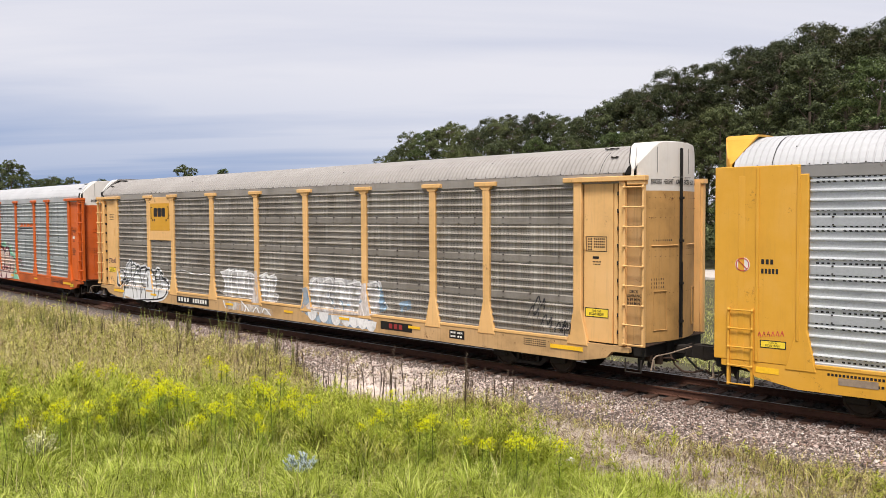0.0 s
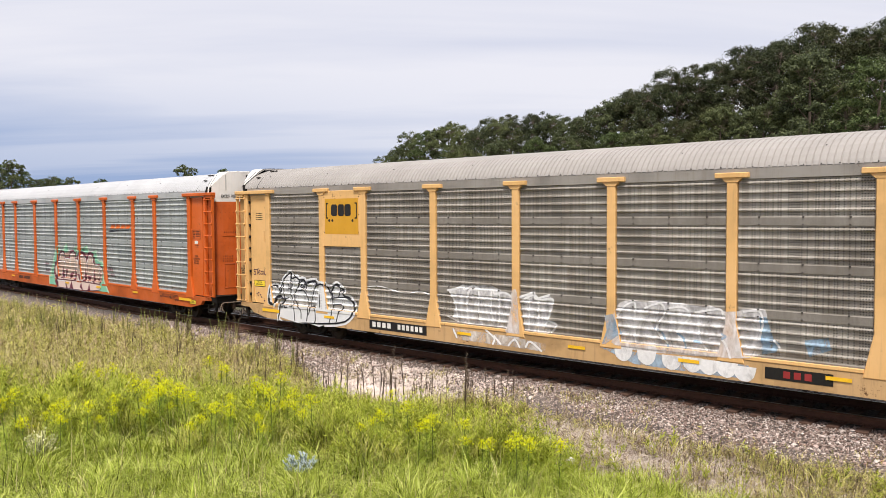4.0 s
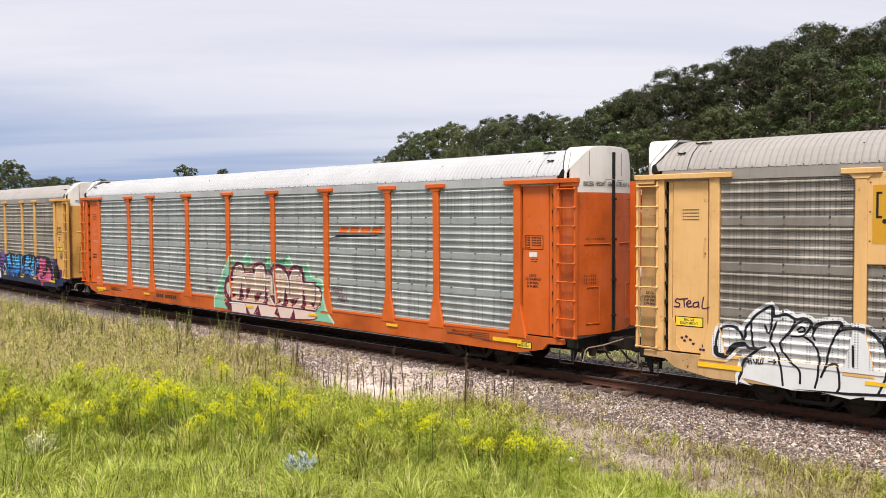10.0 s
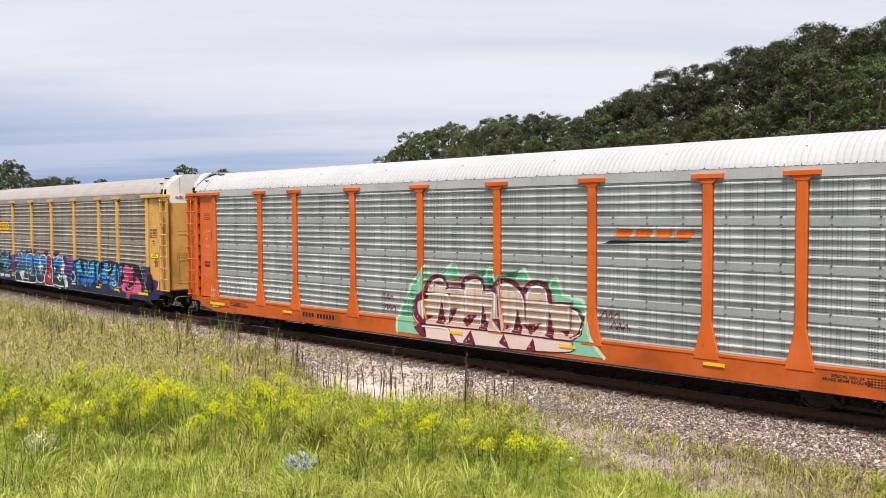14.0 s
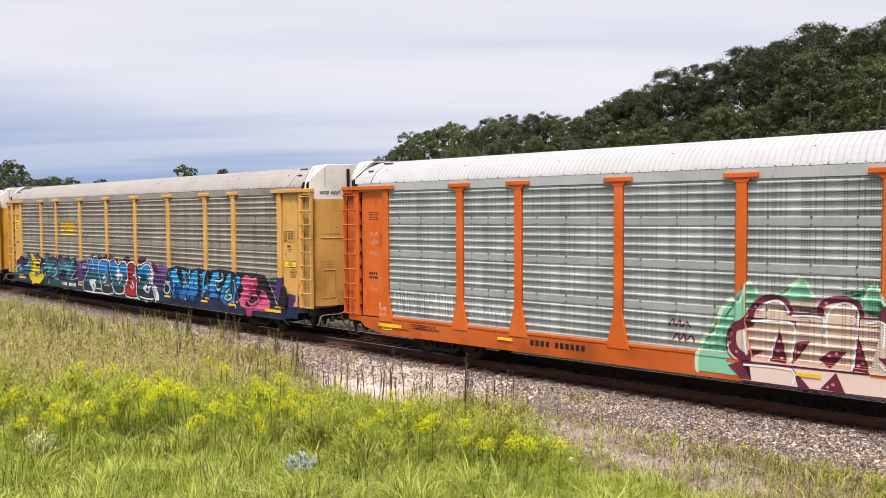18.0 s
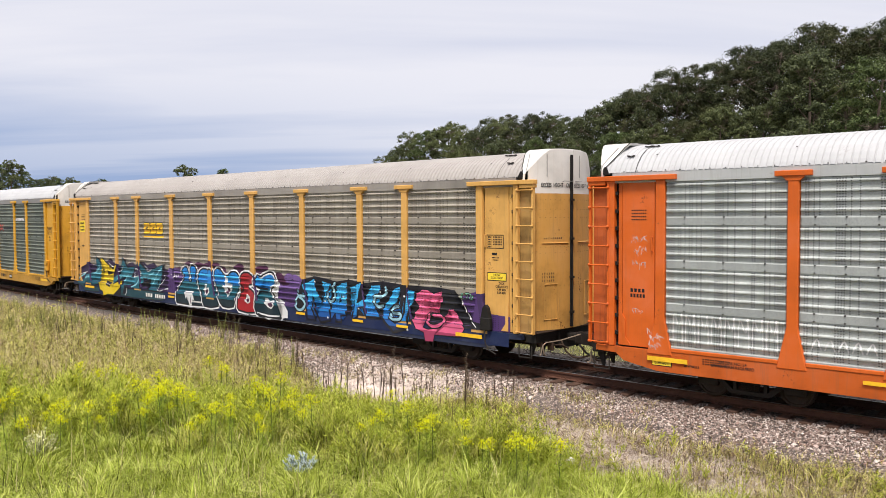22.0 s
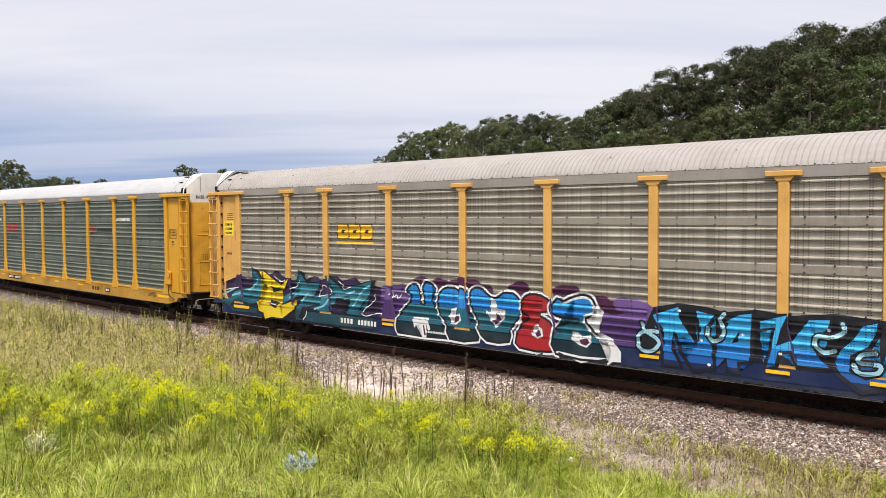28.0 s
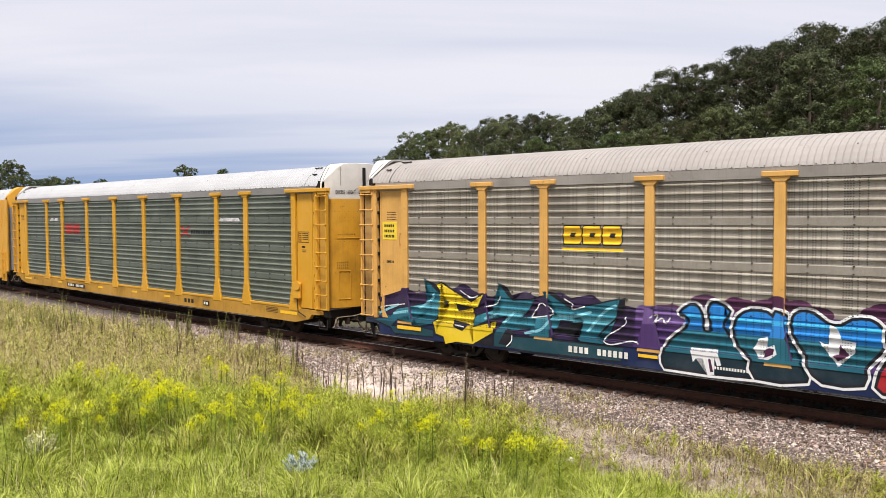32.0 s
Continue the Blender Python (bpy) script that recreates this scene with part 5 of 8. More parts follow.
FX = -(FY + 17) * r.uniform(0.10, 0.80, FN)
FZ = -0.85 + 0.0 * FX
V, F = blades(r, np.stack([FX, FY, FZ], 1), r.uniform(0.10, 0.28, FN) * (0.5 + waves(FX, FY, 1.6, 4.0)) * np.where(FY > 28, 0.6, 1.0), np.full(FN, 0.020), r.uniform(0.4, 1.4, FN))
tagged(new("far_meadow_grass", fast_mesh("far_meadow_grass", V, F, G_FAR)), "pale green and straw meadow beyond the track", "grass", kind="stuff")


def leaf_quad(V, F, p, d, length, width, up_=Vector((0, 0, 1))):
    """A folded lance-shaped leaf from p along d."""
    d = d.normalized()
    s = d.cross(up_).normalized() * (width / 2)
    a = p + d * (length * 0.45) + Vector((0, 0, 0.01))
    i = len(V)
    V += [p, a + s, a - s, p + d * length + Vector((0, 0, -0.12 * length))]
    F += [(i, i + 1, i + 2), (i + 1, i + 3, i + 2)]


M_STEM = plain("green_stem", (0.14, 0.17, 0.05), 0.7)
M_DEADSTEM = plain("dead_brown_stem", (0.075, 0.052, 0.038), 0.8)
L_GOLD = leaf_mat("goldenrod_leaf", [(0.0, (0.12, 0.18, 0.02)), (0.5, (0.34, 0.45, 0.045)), (1.0, (0.56, 0.64, 0.09))], 0.45)
F_GOLD = leaf_mat("goldenrod_flower", [(0.0, (0.70, 0.68, 0.015)), (0.6, (0.86, 0.84, 0.02)), (1.0, (0.66, 0.72, 0.04))], 0.4)
L_FEN = leaf_mat("feathery_weed", [(0.0, (0.16, 0.17, 0.06)), (0.5, (0.36, 0.36, 0.11)), (1.0, (0.52, 0.50, 0.18))], 0.4)
L_SEED = leaf_mat("seed_head", [(0.0, (0.10, 0.075, 0.055)), (1.0, (0.26, 0.19, 0.13))], 0.2)


def tri_mesh(name, V, F, mat):
    return fast_mesh(name, np.array([tuple(v) for v in V]), np.array(F), mat)


def goldenrod(seed):
    g = random.Random(seed)
    h = g.uniform(0.75, 1.05)
    top_ = Vector((g.uniform(-0.08, 0.08), g.uniform(-0.08, 0.08), h))
    root = new("goldenrod")
    bm = bmesh.new()
    pipe(bm, [(0, 0, -0.03), tuple(top_ * 0.5), tuple(top_)], 0.006, 5)
    part("stem", bm, M_STEM, root)
    V, F = [], []
    for i in range(90):
        t = 0.10 + 0.82 * i / 90
        a = i * 2.4 + g.uniform(-0.3, 0.3)
        leaf_quad(V, F, top_ * t, Vector((math.cos(a), math.sin(a), g.uniform(0.1, 0.7))), g.uniform(0.11, 0.21) * (1.15 - 0.5 * t), g.uniform(0.012, 0.022))
    piece("foliage", tri_mesh("foliage", V, F, L_GOLD), root, kind="stuff")
    V, F = [], []
    for i in range(15):
        t = i / 15
        a = i * 2.4
        L = 0.25 * (1 - 0.7 * t) * g.uniform(0.5, 1.15)
        d = Vector((math.cos(a), math.sin(a), 0.6))
        for j in range(13):
            u = (j + 0.5) / 13
            p = top_ * (0.82 + 0.22 * t) + d * L * u - Vector((0, 0, 0.35 * L * u * u)) + Vector((g.gauss(0, 0.012), g.gauss(0, 0.012), g.gauss(0.008, 0.012)))
            n = Vector((g.gauss(0, 1), g.gauss(0, 1), g.gauss(0, 1))).normalized()
            s = n.orthogonal().normalized() * g.uniform(0.007, 0.014)
            c = n.cross(s)
            k = len(V)
            V += [p + s, p + c, p - s, p - c]
            F += [(k, k + 1, k + 2), (k, k + 2, k + 3)]
    piece("plume", tri_mesh("plume", V, F, F_GOLD), root, "yellow flowering plume", kind="stuff")
    return tagged(root, "green goldenrod with a yellow flowering plume in the grass", "wild flower", group="goldenrods in the meadow")


def dead_stalk(seed):
    g = random.Random(seed)
    h = g.uniform(0.9, 1.45)
    root = new("dead_weed_stalk")
    tip = Vector((g.uniform(-0.13, 0.13), g.uniform(-0.13, 0.13), h))
    mid = tip * 0.55 + Vector((g.uniform(-0.03, 0.03), g.uniform(-0.03, 0.03), 0))
    bm = bmesh.new()
    tube(bm, (0, 0, -0.03), mid, 0.012, 5, 0.009); tube(bm, mid, tip, 0.009, 5, 0.004)
    part("stem", bm, M_DEADSTEM, root)
    V, F = [], []
    bm = bmesh.new()
    for i in range(9):
        t = 0.5 + 0.48 * i / 9
        a = g.uniform(0, 6.28)
        p = tip * t
        q_ = p + Vector((math.cos(a), math.sin(a), 1.5)).normalized() * g.uniform(0.07, 0.2) * (1.3 - t)
        tube(bm, p, q_, 0.004, 4, 0.002)
        for j in range(14):
            c = p.lerp(q_, g.uniform(0.2, 1.1)) + Vector((g.gauss(0, 0.012), g.gauss(0, 0.012), g.gauss(0, 0.012)))
            leaf_quad(V, F, c, Vector((g.gauss(0, 1), g.gauss(0, 1), g.gauss(0.5, 1))), g.uniform(0.02, 0.05), 0.012)
    part("twig", bm, M_DEADSTEM, root, kind="stuff")
    piece("seed_head", tri_mesh("seed_head", V, F, L_SEED), root, kind="stuff")
    return tagged(root, "tall dead brown weed stalk with dry seed heads", "weed stalk", group="dead weed stalks")


def feathery_weed(seed):
    g = random.Random(seed)
    root = new("feathery_weed")
    bm = bmesh.new()
    V, F = [], []
    for k in range(4):
        h = g.uniform(0.9, 1.4)
        tip = Vector((g.uniform(-0.22, 0.22), g.uniform(-0.22, 0.22), h))
        tube(bm, (0, 0, -0.03), tip, 0.008, 5, 0.003)
        for i in range(150):
            t = g.uniform(0.15, 1.0)
            a = g.uniform(0, 6.28)
            leaf_quad(V, F, tip * t, Vector((math.cos(a), math.sin(a), g.uniform(0.3, 1.6))), g.uniform(0.06, 0.16) * (1.25 - 0.8 * t), 0.016)
    part("stem", bm, M_STEM, root, kind="stuff")
    piece("foliage", tri_mesh("foliage", V, F, L_FEN), root, kind="stuff")
    return tagged(root, "feathery grey-green weed beside the crushed stone", "weed", group="feathery weeds")


def put(ob, x, y, s, a):
    m = pose(x, y, ground_z(x, y) - 0.01, 0, 0, a)
    m = m @ Matrix.Diagonal((s, s, s, 1))
    return m


def sow(makers, spots, seed, lo=0.8, hi=1.2):
    g = random.Random(seed)
    for i, (x, y) in enumerate(spots):
        m = put(None, x, y, g.uniform(lo, hi), g.uniform(0, 360))
        if i < len(makers):
            makers[i].matrix_basis = m
        else:
            ob = copy_thing(makers[i % len(makers)], Matrix.LocRotScale(m.translation, m.to_quaternion(), None))
            ob.scale = m.to_scale()


def cluster(g, centres, n, s):
    out = []
    for i in range(n):
        x, y, k = centres[i % len(centres)]
        out.append((x + g.gauss(0, s * k), y + g.gauss(0, s * k)))
    return out


g = random.Random(8)
gold_at = cluster(g, [(-17.1, -7.7, 0.5), (-16.1, -8.1, 0.5), (-15.1, -8.3, 0.6), (-14.4, -8.1, 0.5), (-15.2, -8.0, 0.7), (-13.8, -6.8, 0.3), (-13.2, -7.1, 0.4), (-13.3, -6.7, 0.3), (-18.4, -8.1, 0.6), (-17.2, -8.3, 0.7), (-16.7, -5.7, 0.3), (-11.0, -6.5, 0.5), (-10.0, -6.3, 0.5), (-8.9, -6.1, 0.5), (-7.5, -6.6, 0.5), (-11.6, -7.1, 0.6), (-15.8, -10.7, 0.8), (-15.0, -10.5, 0.9), (-15.6, -9.6, 0.8), (-15.1, -9.2, 0.8), (-12.5, -8.2, 0.7), (-13.0, -8.3, 0.8)], 92, 0.6)
sow([goldenrod(s) for s in (1, 2, 3, 4, 5)], gold_at, 4)
stalk_at = cluster(g, [(-19.8, -2.5, 1.0), (-18.7, -2.7, 0.8), (-16.4, -3.7, 0.8), (-15.7, -3.1, 0.6), (-15.0, -3.4, 0.5), (-14.3, -2.7, 0.4), (-13.8, -2.7, 0.5), (-13.0, -2.8, 0.7), (-12.0, -1.9, 0.4), (-11.4, -1.8, 0.5), (-12.4, -2.3, 0.8), (-26.6, -1.2, 0.6), (-25.9, -0.7, 0.7), (-23.9, -0.7, 0.7), (-23.0, -0.6, 0.6), (-19.9, -1.4, 0.8), (-16.7, -3.0, 0.8), (-29.4, -1.9, 1.0), (-29.2, -3.5, 1.0), (-21.8, -3.1, 1.0), (-24.0, -3.7, 1.0)], 150, 0.7)
stalk_at = [(x, y) for x, y in stalk_at if track_y(x) - y > 2.6]
sow([dead_stalk(s) for s in (1, 2, 3, 4)], stalk_at, 5, 0.5, 1.05)
fen_at = cluster(g, [(-32.5, -4.1, 1.0), (-33.0, -3.5, 1.0), (-31.3, -5.0, 1.0), (-32.1, -2.8, 0.8), (-30.2, -3.1, 0.8), (-28.6, -1.1, 0.5), (-28.7, -0.8, 0.5), (-30.1, -2.0, 1.0), (-23.9, -0.5, 0.6), (-26.4, -0.7, 0.8), (-38.2, -2.2, 1.5), (-20.1, -1.3, 0.5)], 84, 0.8)
fen_at = [(x, y) for x, y in fen_at if track_y(x) - y > 1.9]
sow([feathery_weed(s) for s in (1, 2, 3)], fen_at, 6, 0.45, 0.95)

# a silvery weed, a white-flowered weed, two stones
def leafy_clump(name, seed, n, rad, h, mat, label, cat):
    g = random.Random(seed)
    root = new(name)
    bm = bmesh.new()
    V, F = [], []
    for i in range(n):
        a, q_ = g.uniform(0, 6.28), rad * g.uniform(0, 1) ** 0.5
        tip = Vector((q_ * math.cos(a), q_ * math.sin(a), h * g.uniform(0.6, 1.1) * (1 - 0.3 * q_ / rad)))
        tube(bm, (tip.x * 0.4, tip.y * 0.4, 0), tip, 0.005, 4, 0.003)
        for j in range(12):
            b_ = g.uniform(0, 6.28)
            leaf_quad(V, F, tip * g.uniform(0.55, 1.0), Vector((math.cos(b_), math.sin(b_), g.uniform(0.3, 1.3))), g.uniform(0.04, 0.08), 0.028)
    part("stem", bm, M_STEM, root, kind="stuff")
    piece("foliage", tri_mesh("foliage", V, F, mat), root, kind="stuff")
    return tagged(root, label, cat)


L_SILVER = leaf_mat("silvery_leaf", [(0.0, (0.25, 0.32, 0.36)), (1.0, (0.55, 0.62, 0.66))], 0.2)
L_PALE = leaf_mat("creamy_blossom", [(0.0, (0.50, 0.50, 0.22)), (1.0, (0.80, 0.76, 0.50))], 0.2)
c = leafy_clump("silvery_weed", 3, 60, 0.30, 0.46, L_SILVER, "low weed with silvery blue-green leaves in grass", "weed")
c.matrix_basis = pose(-10.80, -8.15, ground_z(-10.80, -8.15))
c = leafy_clump("white_flower_clump", 4, 60, 0.32, 0.66, L_PALE, "clump of creamy white flowering weeds in grass", "wild flower")
c.matrix_basis = pose(-15.01, -10.62, ground_z(-15.01, -10.62))


def rock(seed, sx, sy, sz, mat, label):
    bm = bmesh.new()
    bmesh.ops.create_icosphere(bm, subdivisions=2, radius=1.0)
    for v_ in bm.verts:
        k = 1 + 0.35 * noise.noise(v_.co * 1.3 + Vector((seed * 7.1, 0, 0)))
        v_.co = Vector((v_.co.x * sx * k, v_.co.y * sy * k, v_.co.z * sz * k))
    ob = part("rock", bm, mat, None)
    return tagged(ob, label, "rock")


M_PALE = plain("pale_stone", (0.60, 0.55, 0.50), 0.85)
M_GREYROCK = plain("grey_brown_stone", (0.30, 0.25, 0.21), 0.9)
rock(1, 0.085, 0.07, 0.07, M_PALE, "small pale stone lying in dry grass").matrix_basis = pose(-7.75, -4.55, ground_z(-7.75, -4.55) + 0.20)
rock(2, 0.28, 0.17, 0.13, M_GREYROCK, "grey-brown stone at the edge of the weeds").matrix_basis = pose(-15.0, -3.3, ground_z(-15.0, -3.3) + 0.05, 0, 0, 30)


# ---- woods ----
M_BARK = plain("grey_brown_bark", (0.13, 0.10, 0.08), 0.9, 0, 0.4, 6)
N_PINE = leaf_mat("pine_needles", [(0.0, (0.016, 0.022, 0.010)), (0.5, (0.052, 0.066, 0.027)), (1.0, (0.125, 0.14, 0.060))], 0.2, 0.55, patch=(0.16, (0.085, 0.075, 0.03), 0.5), vary=(0.55, 0.62, 0.7))
N_OAK = leaf_mat("dark_broad_leaves", [(0.0, (0.023, 0.031, 0.015)), (0.5, (0.066, 0.083, 0.038)), (1.0, (0.155, 0.18, 0.082))], 0.25, 0.5, patch=(0.13, (0.10, 0.115, 0.04), 0.5), vary=(1.7, 1.6, 1.4))
N_LIGHT = leaf_mat("light_green_leaves", [(0.0, (0.028, 0.045, 0.014)), (0.5, (0.075, 0.105, 0.034)), (1.0, (0.16, 0.20, 0.075))], 0.3, 0.5)


def puffs(g, centres, per, size, flat=0.7, slim=0.45, core=0.55):
    """Clumps of small leaves about the branch ends; each leaf lies roughly along its clump's skin."""
    r_ = np.random.RandomState(g.randrange(99999))
    C = np.repeat(np.array([c[:3] for c in centres]), per, 0)
    R = np.repeat(np.array([c[3] for c in centres]), per)
    n = len(C)
    d = r_.normal(0, 1, (n, 3)); d /= np.linalg.norm(d, axis=1, keepdims=True)
    d[:, 2] = np.where(d[:, 2] < -0.35, -d[:, 2], d[:, 2])
    P = C + d * (R * (core + (1 - core) * r_.uniform(0, 1, n)))[:, None] * np.array([1, 1, flat])
    nrm = d + r_.normal(0, 0.45, (n, 3)); nrm /= np.linalg.norm(nrm, axis=1, keepdims=True)
    u = np.cross(nrm, r_.normal(0, 1, (n, 3))); u /= np.linalg.norm(u, axis=1, keepdims=True)
    w = np.cross(nrm, u)
    s = (size * r_.uniform(0.6, 1.4, n))[:, None]
    V = np.stack([P - u * s * 0.5 + w * s * slim, P - u * s * 0.5 - w * s * slim, P + u * s + nrm * s * 0.3], 1).reshape(-1, 3)
    return V, np.arange(3 * n).reshape(-1, 3)


def tree(kind, seed, fine=1.0):
    """A tree twenty metres high: trunk, limbs and a ragged crown of clumps with gaps between them."""
    g = random.Random(seed)
    H = 20.0
    root = new(kind)
    bend = [Vector((g.uniform(-0.5, 0.5) * t, g.uniform(-0.5, 0.5) * t, H * t)) for t in (0, 0.3, 0.6, 0.93)]
    bm = bmesh.new()
    rad = (0.30, 0.24, 0.16, 0.04)
    for i in range(3):
        tube(bm, bend[i], bend[i + 1], rad[i], 8, rad[i + 1])
    centres = []

    def on_trunk(t):
        z = H * t
        for a, b_ in zip(bend[:-1], bend[1:]):
            if a.z <= z <= b_.z:
                return a.lerp(b_, (z - a.z) / (b_.z - a.z))
        return bend[-1]
    pine = kind == "pine_tree"
    lobes = []
    n = 16 if pine else 18
    for i in range(n):
        t = (0.50 + 0.40 * i / (n - 1)) if pine else (0.16 + 0.74 * i / (n - 1))
        a = i * 2.4 + g.uniform(-0.5, 0.5)
        f = (t - 0.36) / 0.64 if pine else t
        reach = (2.9 if pine else 3.1) * math.sin(math.pi * min(1.0, 0.12 + 0.82 * f)) ** 0.6 * g.uniform(0.75, 1.2)
        p = on_trunk(t)
        q_ = p + Vector((math.cos(a) * reach, math.sin(a) * reach, reach * g.uniform(0.1, 0.4)))
        tube(bm, on_trunk(t - 0.06), q_, 0.11 * (1.2 - t), 6, 0.03)
        lobes.append((q_, g.uniform(1.25, 1.9) * (1.0 if t < 0.8 else 0.85)))
    lobes.append((bend[-1] + Vector((0, 0, -0.5)), 1.6))
    lobes.append((bend[-1] + Vector((g.uniform(-1, 1), g.uniform(-1, 1), -1.6)), 1.9))
    for q_, big in lobes:
        for j in range(15 if pine else 15):
            d = Vector((g.gauss(0, 1), g.gauss(0, 1), g.gauss(0.35, 0.9))).normalized()
            c = q_ + Vector((d.x, d.y, d.z * (0.72 if pine else 0.9))) * big * g.uniform(0.7, 1.12)
            tube(bm, q_, c, 0.022, 3, 0.008)
            centres.append((c.x, c.y, c.z, g.uniform(0.42, 0.74) if pine else g.uniform(0.45, 0.82)))
    part("trunk", bm, M_BARK, root)
    mat = {"pine_tree": N_PINE, "oak_tree": N_OAK, "young_tree": N_LIGHT}[kind]
    if pine:
        V, F = puffs(g, centres, int(92 * fine), 0.145 / fine ** 0.5, 0.85, 0.27, 0.3)
    else:
        V, F = puffs(g, centres, int(72 * fine), 0.145 / fine ** 0.5, 0.9, 0.5, 0.35)
    piece("crown", fast_mesh("crown", V, F, mat), root, kind="stuff")
    lab = {"pine_tree": "tall dark green pine with a ragged crown", "oak_tree": "dense dark green broad-leaved tree at the wood's edge", "young_tree": "light green leafy tree at the wood's edge"}[kind]
    return tagged(root, lab, "tree", group="trees of the woods")


TREES = {k: [tree(k, s) for s in seeds] for k, seeds in (("pine_tree", (1, 2, 3)), ("oak_tree", (4, 5, 6)), ("young_tree", (7, 8)))}
TREES["far_tree"] = [tree("oak_tree", 9, 0.22), tree("young_tree", 10, 0.22)]
used_trees = set()


def bearing(px_, depth):
    """A place at a depth along the view's axis and a sideways share of it."""
    ax = Vector((math.sin(YAW), math.cos(YAW)))
    rt = Vector((math.cos(YAW), -math.sin(YAW)))
    p = Vector((EYE.x, EYE.y)) + ax * depth + rt * (depth * px_)
    return p.x, p.y


def plant_tree(kind, side, top, depth, i):
    """side and top: slopes of the sight line to the tree's tip; depth: metres along the view."""
    x, y = bearing(side, depth)
    z = -0.9
    h = EYE.z + depth * top - z
    src = TREES[kind][i % len(TREES[kind])]
    s = h / 20.0
    sw = max(s, 0.62)
    m = Matrix.LocRotScale((x, y, z), Euler((0, 0, i * 2.1)), None)
    scl = Vector((sw, sw, s))
    if src in used_trees:
        ob = copy_thing(src, m)
    else:
        ob = src
        used_trees.add(src)
        ob.matrix_basis = m
    ob.scale = scl


def sl(x, y):
    """Slopes of a sight line from its place in a picture 1568 wide."""
    return (x - 784) / 1455.3, (441 - y) / 1455.3 - 0.0421


WOOD = [("pine_tree", 1590, 30, 68), ("pine_tree", 1548, 44, 66), ("pine_tree", 1505, 62, 72), ("pine_tree", 1448, 42, 70), ("pine_tree", 1405, 66, 72), ("pine_tree", 1368, 72, 76), ("pine_tree", 1322, 82, 74),
        ("pine_tree", 1285, 105, 80), ("oak_tree", 1425, 95, 62), ("young_tree", 1552, 100, 58), ("oak_tree", 1350, 185, 64), ("oak_tree", 1490, 150, 63), ("pine_tree", 1240, 146, 84), ("pine_tree", 1198, 118, 80), ("pine_tree", 1165, 142, 84),
        ("pine_tree", 1128, 158, 86), ("oak_tree", 1105, 168, 88), ("oak_tree", 1270, 190, 66), ("oak_tree", 1215, 215, 70), ("pine_tree", 1068, 186, 92), ("oak_tree", 1035, 204, 96), ("oak_tree", 1005, 208, 98), ("oak_tree", 975, 212, 102), ("pine_tree", 938, 198, 104),
        ("oak_tree", 905, 214, 108), ("pine_tree", 880, 204, 112), ("oak_tree", 850, 226, 118), ("oak_tree", 822, 222, 122), ("oak_tree", 795, 220, 126), ("young_tree", 768, 228, 132), ("oak_tree", 742, 236, 138), ("oak_tree", 722, 252, 146), ("oak_tree", 703, 266, 152), ("oak_tree", 690, 278, 160),
        ("oak_tree", 1150, 225, 76), ("young_tree", 1090, 232, 80), ("oak_tree", 1020, 240, 88), ("young_tree", 950, 244, 92), ("oak_tree", 880, 250, 100), ("oak_tree", 820, 258, 108), ("oak_tree", 1400, 230, 58), ("young_tree", 1320, 250, 60), ("oak_tree", 1470, 260, 57), ("oak_tree", 1545, 240, 56), ("young_tree", 1440, 330, 55), ("oak_tree", 1510, 340, 54), ("oak_tree", 1570, 330, 53),
        ("oak_tree", 1250, 175, 95), ("oak_tree", 1380, 130, 86), ("oak_tree", 1430, 170, 80), ("oak_tree", 1500, 190, 80),
        ("far_tree", 3, 284, 300), ("far_tree", 23, 280, 290), ("far_tree", 40, 298, 300), ("far_tree", 57, 310, 380), ("far_tree", 75, 313, 390), ("far_tree", 93, 309, 380), ("far_tree", 110, 312, 390), ("far_tree", 128, 311, 380), ("far_tree", 180, 313, 420), ("far_tree", 329, 290, 330), ("far_tree", 395, 297, 380), ("far_tree", -20, 285, 290)]
for i, (k, x, y, d) in enumerate(WOOD):
    d = d * 1.22 if d < 75 else d * 1.08
    a, b_ = sl(x, y)
    plant_tree(k, a, b_, d, i)

# brush along the foot of the woods
r = np.random.RandomState(77)
cent = []
for i in range(420):
    u = r.uniform(0, 1)
    side, depth = (r.uniform(0.30, 0.62), r.uniform(67, 76)) if u < 0.6 else (r.uniform(-0.05, 0.35), 0)
    if depth == 0:
        depth = 74 + (0.35 - side) * 200 + r.uniform(0, 10)
    x, y = bearing(side, depth)
    cent.append((x, y, -0.6 + r.uniform(0, 3.4), r.uniform(0.6, 1.1)))
V, F = puffs(random.Random(3), cent, 90, 0.22)
tagged(new("woodland_brush", fast_mesh("woodland_brush", V, F, N_OAK)), "dark green brush under the trees", "shrubs", kind="stuff")


# ---- paint on the cars: lettering, signs and graffiti, laid over ridges, posts and sills ----
BREAKS = sorted({round(Z0 + i * SHEET_H + z, 4) for i in range(4) for z, _ in SHEET} | {0.985, 1.0655, 1.74})


def post_at(x, z):
    for p in POSTS:
        for s in (-1, 1):
            w = 0.112 if z > 1.74 else 0.112 + 0.188 * (1.74 - z) / 0.84
            if z > 0.985 and abs(x - s * p) < w:
                return True
    return False


def skin_y(x, z, xc, zc):
    """Where the car's outer skin lies at (x, z), on the piece of it that holds (xc, zc)."""
    if zc < 0.985:
        return -1.502
    if post_at(xc, zc):
        return -SIDE + 0.018
    if abs(xc) > 11.95:
        return -1.447
    if zc < 1.0655:
        return -1.517
    return SHEET_Y - relief(z)


